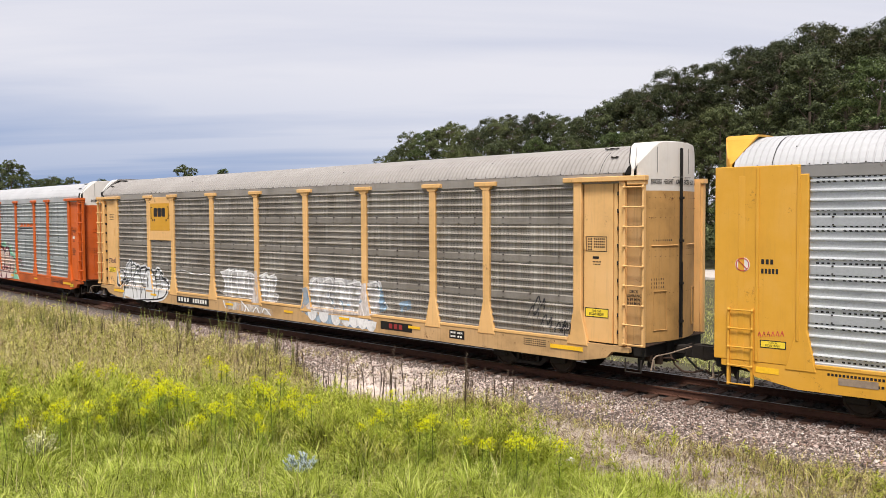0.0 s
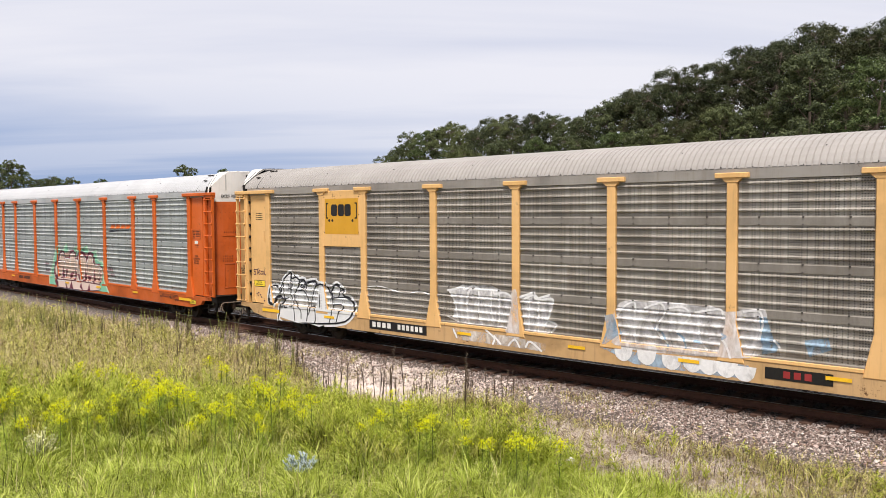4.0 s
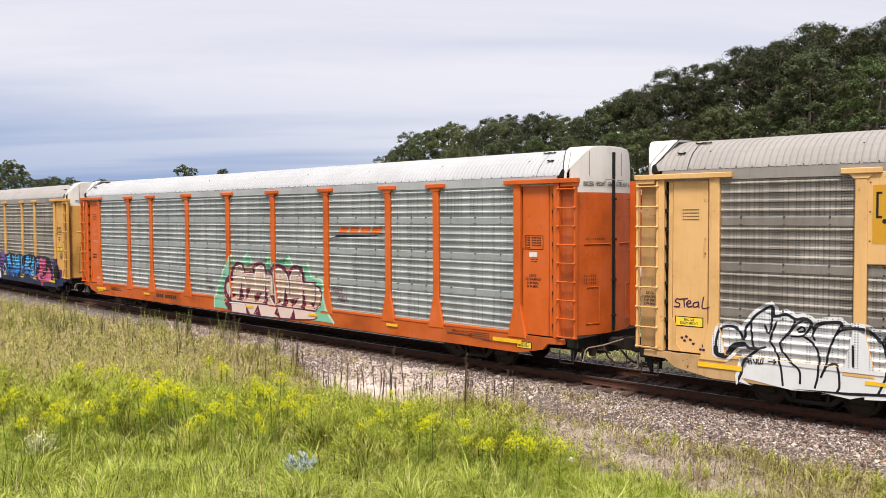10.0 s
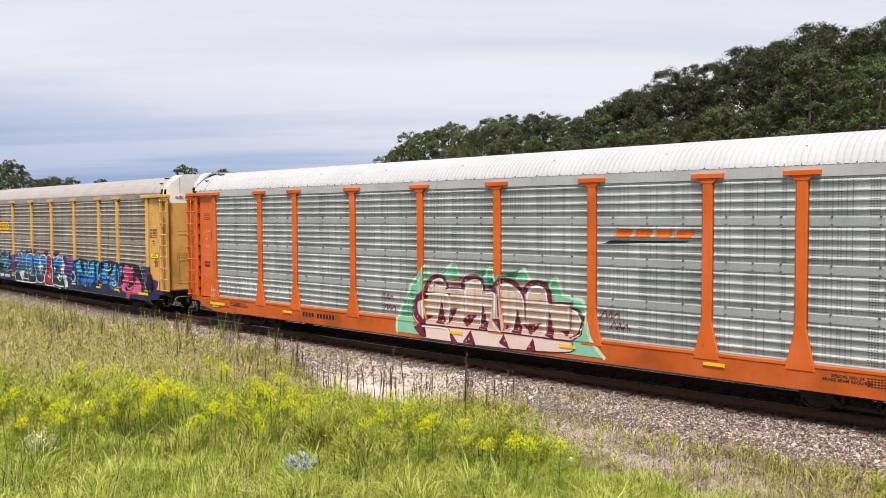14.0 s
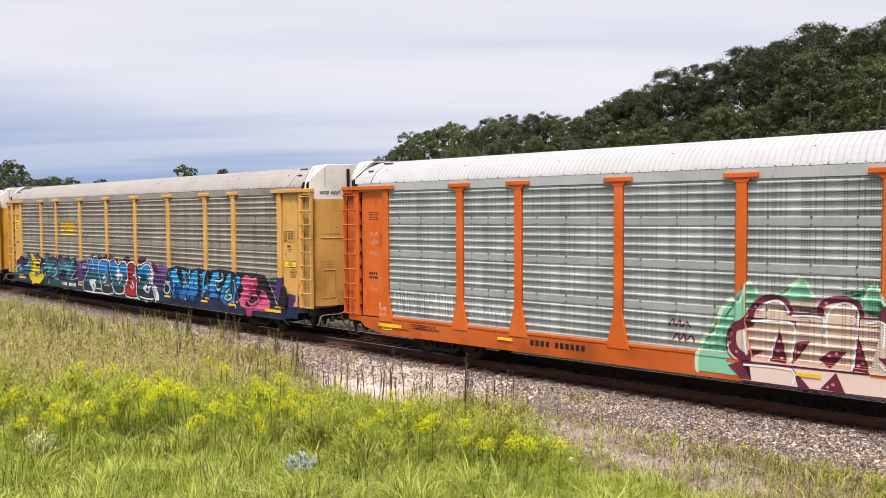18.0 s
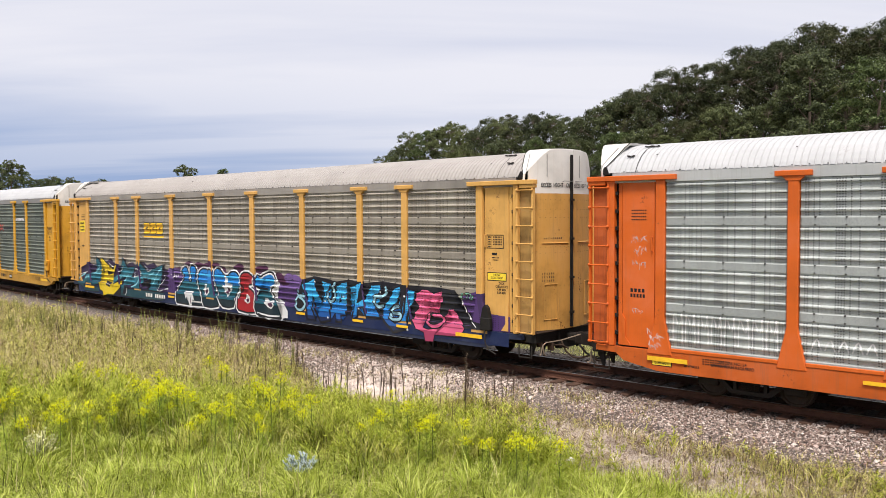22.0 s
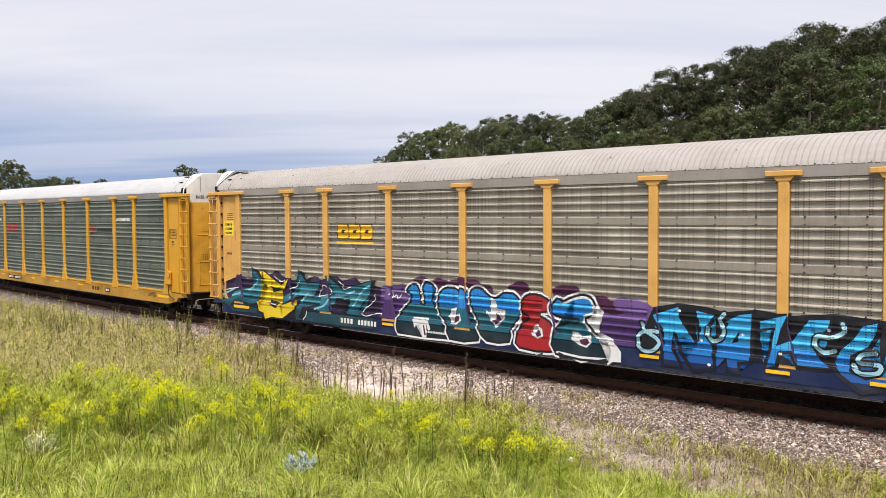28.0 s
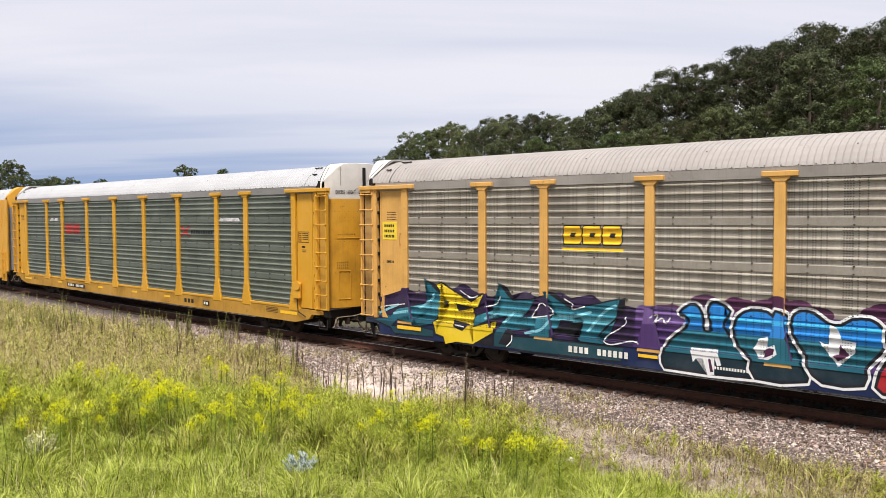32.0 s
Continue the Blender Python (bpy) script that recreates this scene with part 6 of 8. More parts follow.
class Paintwork:
    """Flat shapes in the plane of a car's side, which then follow its relief."""

    def __init__(self):
        self.shapes = []
        self.letter = 0

    def poly(self, pts, mats, level):
        self.shapes.append((self.letter, pts, mats if isinstance(mats, (list, tuple)) else [(9.0, mats)], level))

    def ribbon(self, pts, w, mats, level, soft=True):
        if soft and len(pts) > 2:
            pts = curve(pts)
        pts = [Vector(p) for p in pts]
        n = len(pts)
        left, right_ = [], []
        for i, p in enumerate(pts):
            a = (pts[min(i + 1, n - 1)] - pts[max(i - 1, 0)])
            a = a.normalized() if a.length else Vector((1, 0))
            s = Vector((-a.y, a.x)) * (w / 2)
            left.append(p + s); right_.append(p - s)
        for i in range(n - 1):
            self.poly([left[i], right_[i], right_[i + 1], left[i + 1]], mats, level)
        for p, d in ((pts[0], pts[0] - pts[1]), (pts[-1], pts[-1] - pts[-2])):
            a0 = math.atan2(d.y, d.x)
            self.poly([p + Vector((math.cos(a0 + t), math.sin(a0 + t))) * (w / 2) for t in [math.pi * (k / 6 - 0.5) for k in range(7)]], mats, level)

    def closed(self, pts, w, mats, level):
        """A band along a closed outline."""
        pts = [Vector(p) for p in pts]
        n = len(pts)
        side = []
        for i, p in enumerate(pts):
            a = (pts[(i + 1) % n] - pts[i - 1]).normalized()
            side.append(Vector((-a.y, a.x)) * (w / 2))
        for i in range(n):
            j = (i + 1) % n
            if (pts[j] - pts[i]).length > 1e-4:
                self.poly([pts[i] + side[i], pts[i] - side[i], pts[j] - side[j], pts[j] + side[j]], mats, level)

    def disc(self, x, z, rx, rz, mats, level, n=20):
        self.poly([(x + rx * math.cos(2 * math.pi * k / n), z + rz * math.sin(2 * math.pi * k / n)) for k in range(n)], mats, level)

    def build(self, name, car, label):
        """The ground of the piece is one part, each letter on it a part of that."""
        ids = sorted({s[0] for s in self.shapes})
        base = None
        for k in ids:
            ob = self.mesh(name if base is None else name + "_letter", base or car, label if base is None else "", k)
            base = base or ob
        if name == "scribble":
            tagged(base, kind="stuff")
        return base

    def mesh(self, name, car, label, letter):
        mats, V, F, MI = [], [], [], []
        for order, (own, pts, mm, level) in enumerate(self.shapes):
            if own != letter:
                continue
            bm = bmesh.new()
            f = bm.faces.new([bm.verts.new((p[0], 0, p[1])) for p in pts])
            if f.normal.y > 0:
                f.normal_flip()
            xs, zs = [p[0] for p in pts], [p[1] for p in pts]
            bmesh.ops.triangulate(bm, faces=bm.faces[:])
            cuts = [((0, 0, z), (0, 0, 1)) for z in BREAKS if min(zs) < z < max(zs)]
            for top_, _ in mm:
                if min(zs) < top_ < max(zs):
                    cuts.append(((0, 0, top_), (0, 0, 1)))
            for p in POSTS:
                for s in (-1, 1):
                    if min(xs) - 0.35 < s * p < max(xs) + 0.35:
                        for e in (-1, 1):
                            cuts.append(((s * p + e * 0.112, 0, 0), (1, 0, 0)))
                            cuts.append(((s * p + e * 0.112, 0, 1.74), (0.84, 0, e * 0.188)))
            for co, no in cuts:
                bmesh.ops.bisect_plane(bm, geom=bm.verts[:] + bm.edges[:] + bm.faces[:], plane_co=co, plane_no=no, dist=1e-5)
            bmesh.ops.triangulate(bm, faces=[f for f in bm.faces if len(f.verts) > 4])
            off = 0.0035 * level + 0.00002 * (order % 60)
            for f in bm.faces:
                c = f.calc_center_median()
                if abs(c.x) > 12.95 or c.z < 0.545:
                    continue
                m = next((m_ for top_, m_ in mm if c.z < top_), mm[-1][1])
                if m not in mats:
                    mats.append(m)
                k = len(V)
                V += [(v.co.x, skin_y(v.co.x, v.co.z, c.x, c.z) - off, v.co.z) for v in f.verts]
                F.append(tuple(range(k, k + len(f.verts))))
                MI.append(mats.index(m))
            bm.free()
        me = bpy.data.meshes.new(name)
        me.from_pydata(V, [], F)
        for m in mats:
            me.materials.append(m)
        me.polygons.foreach_set("material_index", MI)
        return piece(name, me, car, label)


def curve(pts, k=5):
    """A smooth line through the points."""
    P = [Vector(p) for p in pts]
    out = []
    for i in range(len(P) - 1):
        a, b, c, d = P[max(i - 1, 0)], P[i], P[i + 1], P[min(i + 2, len(P) - 1)]
        for j in range(k):
            t = j / k
            out.append(0.5 * ((2 * b) + (c - a) * t + (2 * a - 5 * b + 4 * c - d) * t * t + (3 * b - a - 3 * c + d) * t ** 3))
    return out + [P[-1]]


def spray(name, col, rough=0.45):
    return paint(name, col, rough, 0, 0.3, rust=0.02, dirt=tint(col, 0.5), holes=0.8)


def faded(name, col, amount=0.55, scale=2.5):
    """Thin, half worn-off paint."""
    m = plain(name, col, 0.7, 0, 0.15)
    nt = m.node_tree
    b = nt.nodes["Principled BSDF"]
    v = coords(nt, False)
    n = noise_tex(nt, stretched(nt, v, 1.6, 1, 0.8), scale, 5, 0.65, 0.6)
    a = ramp(nt, n, [(0.5 - 0.45 * amount, (0.12, 0.12, 0.12)), (0.85 - 0.4 * amount, (0.9, 0.9, 0.9))])
    nt.links.new(a, b.inputs["Alpha"])
    return m


def lettering(car, words, x, z, size, mat=None, label="", mid=True, y=-1.449, name="lettering", squash=1.0, turn=0.0):
    """Words in the built-in letter shapes on a flat part of a car's side."""
    cu = bpy.data.curves.new(name, "FONT")
    cu.body, cu.size, cu.align_x = words, size, "CENTER" if mid else "LEFT"
    cu.fill_mode, cu.extrude = "FRONT", 0.0
    cu.resolution_u = 2
    cu.space_line = 0.95
    cu.offset = 0.022 * size
    tmp = new("tmp", cu)
    me = bpy.data.meshes.new_from_object(tmp)
    bpy.data.objects.remove(tmp)
    me.materials.clear()
    me.materials.append(mat or M_LETTER)
    ob = piece(name, me, car, label)
    ob.matrix_basis = pose(x, y, z, 90, 0, turn) @ Matrix.Diagonal((squash, 1, 1, 1))
    return ob


def bars(bm, x, z, w, h, n, y, gap=0.35):
    """A row of n plain bars, as tall as the characters that they stand for."""
    step = w / n
    for i in range(n):
        x0 = x + i * step
        box(bm, x0, x0 + step * (1 - gap), y - 0.003, y, z, z + h)


def bar_sign(car, rows, mat, y, label, name="marking"):
    bm = bmesh.new()
    for r_ in rows:
        bars(bm, *r_, y)
    return part(name, bm, mat, car, label, kind="stuff")


def plate(car, x0, x1, z0, z1, mat, y, label, name="sign", d=0.006):
    bm = bmesh.new()
    box(bm, x0, x1, y - d, y, z0, z1)
    return part(name, bm, mat, car, label)


def small_signs(car, spots=(-11.7, -7.5, -2.87, 0.46, 3.33, 11.6), y_=-1.503):
    """What all the racks carry: yellow reflectors on the sill, a data box, a yellow warning and the deck heights."""
    for x in spots:
        w = 0.47 if abs(x) > 11 else 0.24
        plate(car, x - w, x + w, 0.76 if abs(x) > 11 else 0.785, 0.86, M_YELLOW_L, y_, "worn yellow reflector strip", "reflector", 0.004)
    y = -1.4465
    bm = bmesh.new()
    for a, b in (((12.13, 3.16), (12.68, 3.16)), ((12.13, 3.50), (12.68, 3.50)), ((12.13, 3.16), (12.13, 3.50)), ((12.68, 3.16), (12.68, 3.50))):
        box(bm, min(a[0], b[0]) - 0.008, max(a[0], b[0]) + 0.008, y - 0.003, y, min(a[1], b[1]) - 0.008, max(a[1], b[1]) + 0.008)
    part("sign_frame", bm, M_LETTER, car, "black lined data box")
    bar_sign(car, [(12.17, 3.43 - 0.062 * i, 0.12, 0.035, 3) for i in range(5)] + [(12.34, 3.43 - 0.062 * i, 0.30, 0.035, 6) for i in range(4)], M_LETTER, y, "rows of small black figures")
    bar_sign(car, [(12.30, 2.98, 0.26, 0.06, 1), (12.30, 2.90, 0.24, 0.025, 6), (12.32, 2.84, 0.2, 0.025, 5)], M_LETTER, y, "small black markings")
    bar_sign(car, [(-12.62, 4.10 - 0.07 * i, 0.38, 0.025, 8) for i in range(4)], M_LETTER, y, "small black markings")
    bar_sign(car, [(10.3, 0.90 - 0.05 * i, 0.7, 0.022, 12) for i in range(4)], M_LETTER, -1.5025, "small stencilled rows")
    bar_sign(car, [(-10.9, 0.90 - 0.05 * i, 0.6, 0.022, 11) for i in range(3)], M_LETTER, -1.5025, "small stencilled rows")
    def on_door(y_, z_, out=0.006):
        return pose(13.84 - 0.205 * y_ * y_ + out, y_, z_, 90, 0, 90 + math.degrees(math.atan(0.41 * y_)))
    for y_ in (-0.60, 0.52):
        for i, word in enumerate(("EXCESS", "HEIGHT", "CAR")):
            yy = y_ + (i - 0.95) * 0.36
            lettering(car, word, 0, 0, 0.15, M_LETTER, "black warning word on white", name="warning_word").matrix_basis = on_door(yy, 4.72, 0.012) @ Matrix.Diagonal((0.62, 1, 1, 1))
    bm = bmesh.new()
    for i in range(9):
        y_ = -1.0 + 0.065 * i
        x_ = 13.84 - 0.205 * y_ * y_
        box(bm, x_ - 0.02, x_ + 0.006, y_, y_ + 0.045, 3.40, 3.44)
    for k in range(3):
        for i in range(6):
            y_ = -1.05 + 0.065 * i
            x_ = 13.84 - 0.205 * y_ * y_
            box(bm, x_ - 0.02, x_ + 0.006, y_, y_ + 0.05, 2.50 - 0.09 * k, 2.55 - 0.09 * k)
    part("end_marking", bm, M_LETTER, car, "small black rows on the end door", kind="stuff")
    bm = bmesh.new()
    for z in (4.40, 4.16, 3.95, 3.20, 3.05, 2.2):
        for i in range(18):
            yy = -1.25 + 2.5 * i / 17
            xx = 13.84 - 0.205 * yy * yy
            box(bm, xx - 0.01, xx + 0.006, yy - 0.006, yy + 0.006, z - 0.006, z + 0.006)
    part("door_rivet", bm, M_STEEL_DARK, car, "rows of small rivets", kind="stuff")


def warning_plate(car, x, z, w=0.60, h=0.18):
    y = -1.4465
    plate(car, x - w / 2 - 0.02, x + w / 2 + 0.02, z - 0.02, z + h + 0.02, M_LETTER, y, "black edge of a yellow sign", "sign_border", 0.003)
    plate(car, x - w / 2, x + w / 2, z, z + h, M_LABEL_Y, y - 0.003, "yellow warning sign with black words", "warning_sign", 0.003)
    lettering(car, "THIS CAR\nEXCESS HEIGHT", x, z + h * 0.58, h * 0.42, M_LETTER, y=y - 0.0075, name="warning_words", squash=0.75)


A, B, C, D, E_ = CARS[:5]
small_signs(B, (-11.75, -8.7, -3.1, 0.46, 3.33, 6.4, 11.6), -1.516)
small_signs(C, (-11.7, -7.5, 0.0, 3.6, 7.3, 11.6), -1.530)
small_signs(D, (-11.7, -4.25, 4.2, 7.05, 9.0, 11.55), -1.534)
small_signs(E_)
SP = {n: spray("spray_" + n, col) for n, col in dict(
    black=(0.012, 0.012, 0.018), white=(0.74, 0.74, 0.75), navy=(0.012, 0.022, 0.075), blue=(0.02, 0.21, 0.60), sky=(0.05, 0.40, 0.76), teal=(0.018, 0.12, 0.17), deep=(0.009, 0.024, 0.036),
    purple=(0.075, 0.035, 0.14), plum=(0.07, 0.018, 0.055), violet=(0.16, 0.09, 0.27), red=(0.36, 0.018, 0.025), pink=(0.74, 0.13, 0.27), sea=(0.035, 0.19, 0.26), foam=(0.09, 0.31, 0.39), yellow=(0.72, 0.52, 0.02), ice=(0.33, 0.58, 0.70), mint=(0.22, 0.52, 0.36), pale_mint=(0.52, 0.68, 0.50),
    beige=(0.62, 0.47, 0.38), rose=(0.72, 0.56, 0.50), maroon=(0.13, 0.018, 0.04), rosy=(0.55, 0.20, 0.27), dusk=(0.035, 0.02, 0.06), deep_teal=(0.014, 0.055, 0.075), glint=(0.22, 0.52, 0.62)).items()}
F_WHITE, F_BLUE = faded("worn_white_spray", (0.74, 0.72, 0.73), 0.55), faded("worn_pale_blue_spray", (0.35, 0.50, 0.66), 0.45)
F_WHITE3 = faded("thin_white_spray", (0.72, 0.70, 0.68), 0.25)
F_WHITE2 = faded("worn_white_stroke", (0.80, 0.79, 0.79), 0.95)

# --- tan car: three white pieces, the emblem board ---
bm = bmesh.new()
box(bm, -8.95, -7.22, -1.505, -1.44, 3.06, 4.80, 0.01)
board = part("emblem_board", bm, P_TAN, B, "flat yellow board between two posts")
bm = bmesh.new()
box(bm, -8.86, -7.30, -1.509, -1.5055, 3.45, 4.55)
part("emblem_ground", bm, P_YEL2, board, "brighter yellow square")
bm = bmesh.new()
y = -1.510
for x0, x1, z0, z1 in ((-8.80, -8.76, 3.93, 4.42), (-8.80, -8.70, 4.38, 4.42), (-8.80, -8.70, 3.93, 3.97), (-7.40, -7.36, 3.93, 4.42), (-7.46, -7.36, 4.38, 4.42), (-7.46, -7.36, 3.93, 3.97)):
    box(bm, x0, x1, y - 0.003, y, z0, z1)
for x0 in (-8.56, -8.24, -7.93):
    prism(bm, [(x0, 4.06), (x0 + 0.06, 4.01), (x0 + 0.25, 4.01), (x0 + 0.29, 4.06), (x0 + 0.29, 4.32), (x0 + 0.25, 4.37), (x0 + 0.06, 4.37), (x0, 4.32)], "y", y - 0.003, y)
for x0 in (-8.65, -8.50, -7.56):
    tube(bm, (x0, y - 0.003, 3.87), (x0, y, 3.87), 0.045, 14)
part("emblem", bm, M_LETTER, board, "black block emblem between brackets")
bm = bmesh.new()
for x0 in (-8.9, -7.28):
    for z in (3.5, 4.05, 4.6):
        tube(bm, (x0, -1.512, z), (x0, -1.50, z), 0.014, 6)
part("board_bolts", bm, M_STEEL_DARK, board)

p = Paintwork()
blob = curve([(-11.83, 1.32), (-11.75, 1.6), (-11.57, 1.67), (-11.39, 1.63), (-11.25, 1.42), (-11.22, 1.67), (-11.12, 1.79), (-11.02, 1.94), (-10.7, 2.15), (-10.64, 1.95), (-10.41, 2.01), (-10.23, 1.92), (-10.08, 1.95), (-9.94, 1.9), (-9.9, 1.75), (-9.8, 1.87), (-9.4, 1.93), (-9.36, 1.82), (-9.1, 1.84), (-8.88, 1.8), (-8.69, 1.61), (-8.6, 1.7), (-8.5, 1.83), (-8.34, 1.88), (-8.19, 1.77), (-8.05, 1.71), (-8.07, 1.54), (-7.81, 1.49), (-7.61, 1.35), (-7.55, 1.2), (-7.67, 0.93), (-8.36, 0.65), (-11.08, 0.48), (-11.28, 0.74), (-11.21, 1.02), (-10.96, 1.25), (-11.14, 1.25), (-11.24, 1.31), (-11.44, 1.24), (-11.62, 1.02), (-11.81, 1.07)], 3)
p.closed(blob, 0.20, SP["white"], 1)
p.poly(blob, SP["white"], 2)
p.closed(blob, 0.055, SP["black"], 3)
for ln in ([(-10.7, 2.15), (-10.69, 1.86), (-10.75, 1.59), (-10.84, 1.74)],
           [(-10.6, 1.83), (-10.72, 1.47), (-10.62, 1.26), (-10.5, 0.96), (-10.45, 0.58)],
           [(-11.12, 1.79), (-11.09, 1.48), (-11.04, 1.26), (-10.82, 1.3)],
           [(-10.68, 1.93), (-10.41, 1.99), (-10.25, 1.9), (-10.31, 1.72), (-10.41, 1.58), (-10.53, 1.37), (-10.36, 1.11), (-10.14, 0.92), (-10.12, 0.66)],
           [(-10.38, 1.58), (-10.24, 1.79), (-10.04, 1.93), (-9.94, 1.83), (-10.08, 1.61), (-10.31, 1.57)],
           [(-10.2, 1.71), (-10.1, 1.78), (-10.06, 1.7), (-10.17, 1.67)],
           [(-10.08, 1.59), (-9.89, 1.46), (-9.78, 1.21), (-9.79, 0.83), (-9.84, 0.61)],
           [(-9.87, 1.54), (-9.9, 1.67), (-9.76, 1.85), (-9.4, 1.9), (-9.49, 1.66), (-9.6, 1.36), (-9.66, 0.97)],
           [(-9.73, 0.83), (-9.62, 1.06), (-9.44, 1.08), (-9.39, 0.71), (-9.43, 0.59)],
           [(-9.49, 1.66), (-9.36, 1.78), (-9.01, 1.83), (-8.79, 1.72), (-8.64, 1.53), (-8.58, 1.21), (-8.59, 0.96), (-8.72, 0.62)],
           [(-9.16, 1.5), (-9.15, 1.11)],
           [(-8.6, 1.45), (-8.6, 1.66), (-8.48, 1.81), (-8.34, 1.84), (-8.21, 1.73), (-8.31, 1.48)],
           [(-8.31, 1.48), (-8.17, 1.69), (-8.05, 1.69), (-8.09, 1.54)],
           [(-8.6, 1.43), (-8.13, 1.48), (-7.81, 1.45), (-7.59, 1.28), (-7.59, 1.08), (-7.69, 0.93)],
           [(-8.58, 1.21), (-8.17, 1.25), (-8.08, 1.14), (-8.24, 1.01), (-8.32, 0.83), (-8.38, 0.67)]):
    p.ribbon(ln, 0.042, SP["black"], 3)
p.ribbon([(-11.83, 1.21), (-11.8, 1.07), (-11.62, 1.07), (-11.47, 1.27), (-11.26, 1.32)], 0.10, SP["black"], 3)
for ln in ([(-11.15, 1.06), (-11.13, 0.93)], [(-11.09, 1.08), (-11.08, 0.94)], [(-11.14, 0.99), (-11.08, 1.01)], [(-11.04, 1.04), (-10.99, 0.95), (-10.97, 1.05)], [(-10.94, 1.07), (-10.94, 0.96), (-10.91, 0.96)], [(-10.88, 1.07), (-10.89, 0.97), (-10.85, 0.98), (-10.84, 1.06), (-10.87, 1.07)], [(-10.73, 1.03), (-10.58, 1.03), (-10.64, 1.07)], [(-10.58, 1.03), (-10.64, 0.98)]):
    p.ribbon(ln, 0.022, SP["black"], 4)
p.ribbon([(-7.0, 1.88), (-6.4, 1.92), (-5.9, 1.84), (-5.3, 1.78), (-4.8, 1.86), (-4.4, 1.80)], 0.025, F_WHITE2, 2)
p.build("graffiti", B, "white bubble-letter graffiti with black outlines")
p = Paintwork()
p.poly(curve([(-3.7, 1.94), (-3.18, 2.14), (-2.84, 2.13), (-2.19, 2.16), (-1.57, 1.93), (-1.47, 2.08), (-1.32, 2.04), (-1.28, 1.1), (-1.23, 0.88), (-1.6, 0.88), (-1.73, 1.1), (-3.4, 1.12), (-3.46, 1.55)], 3), F_WHITE, 1)
p.poly([(-1.27, 1.97), (-0.83, 2.08), (-0.71, 1.95), (-0.36, 2.05), (-0.26, 1.91), (-0.4, 1.39), (-0.15, 1.28), (-0.4, 1.06), (-1.11, 1.09)], F_WHITE, 1)
p.poly([(-3.57, 0.94), (-1.66, 0.9), (-0.44, 0.81), (-0.46, 0.61), (-1.45, 0.63), (-3.4, 0.64)], F_WHITE3, 1)
for ln in ([(-3.73, 1.96), (-3.41, 2.02), (-3.18, 2.12), (-3.12, 2.01), (-2.84, 2.13), (-2.62, 2.05)],
           [(-3.64, 1.92), (-3.46, 1.61), (-3.37, 1.13)],
           [(-3.03, 1.64), (-2.98, 1.97), (-2.79, 2.03), (-2.19, 2.05), (-2.08, 1.96), (-1.77, 2.01), (-1.54, 1.93)],
           [(-2.95, 1.97), (-3.05, 1.7), (-3, 1.17)],
           [(-1.27, 1.92), (-1.07, 1.99), (-0.83, 2.06), (-0.78, 1.92), (-0.5, 1.99), (-0.36, 2.03)],
           [(-1.17, 1.86), (-0.83, 2.01), (-0.64, 1.9), (-0.27, 1.94), (-0.29, 1.74), (-0.42, 1.39)],
           [(-0.42, 1.39), (-0.15, 1.3), (-0.3, 1.12)],
           [(-3.7, 1.23), (-3.4, 1.15)],
           [(-2.34, 0.98), (-2.07, 0.8), (-2.12, 0.64)],
           [(-2.07, 0.85), (-1.86, 0.67)],
           [(-1.6, 0.66), (-1.4, 0.83), (-1.25, 0.65)],
           [(-1.05, 0.68), (-0.91, 0.82), (-0.57, 0.62)],
           [(-3.49, 0.9), (-3.37, 0.7)],
           [(-0.56, 1.18), (-0.45, 1.34)],
           [(-2.62, 1.99), (-2.64, 1.57), (-2.58, 1.21)],
           [(-2.19, 2.03), (-2.21, 1.56), (-2.13, 1.21)],
           [(-1.93, 1.95), (-1.94, 1.23)],
           [(-0.97, 1.87), (-0.99, 1.13)],
           [(-0.69, 1.85), (-0.7, 1.12)]):
    p.ribbon(ln, 0.055, F_WHITE2, 2)
p.build("graffiti", B, "faded white scribbled graffiti")
p = Paintwork()
p.poly(curve([(1.47, 1.68), (1.62, 1.99), (2.07, 2.05), (2.19, 1.87), (2.28, 2.04), (2.71, 2.09), (2.77, 1.86), (2.86, 2.05), (3.26, 2.05), (3.44, 1.89), (3.77, 2.06), (4.1, 1.96), (4.42, 1.99), (4.5, 2.04), (4.96, 2.05), (4.97, 1.62), (4.85, 1.12), (4, 0.98), (1.63, 0.93), (1.53, 1.3)], 3), F_WHITE, 1)
p.poly([(1.14, 0.89), (1.57, 0.88), (4, 0.9), (4.64, 0.88), (4.72, 0.6), (3.79, 0.58), (2.02, 0.6)], F_BLUE, 1)
p.poly([(1.24, 1.66), (1.45, 1.71), (1.47, 1.3), (1.66, 1.26), (1.14, 0.91), (1.31, 1.23)], F_BLUE, 2)
p.poly([(4.84, 1.9), (4.99, 1.91), (5.09, 1.49), (5.25, 1.41), (5.2, 1.21), (4.9, 1.13), (4.92, 1.52)], F_BLUE, 2)
p.poly([(5.73, 1.5), (6.18, 1.59), (6.25, 1.37), (5.83, 1.18)], F_BLUE, 2)
for x, z in ((1.73, 0.82), (2.32, 0.8), (2.93, 0.76), (3.42, 0.77), (3.79, 0.76), (4.18, 0.75), (4.57, 0.71)):
    p.poly(curve([(x - 0.24, z + 0.14), (x - 0.20, z - 0.08), (x, z - 0.19), (x + 0.18, z - 0.08), (x + 0.24, z + 0.14)], 3), F_WHITE2, 2)
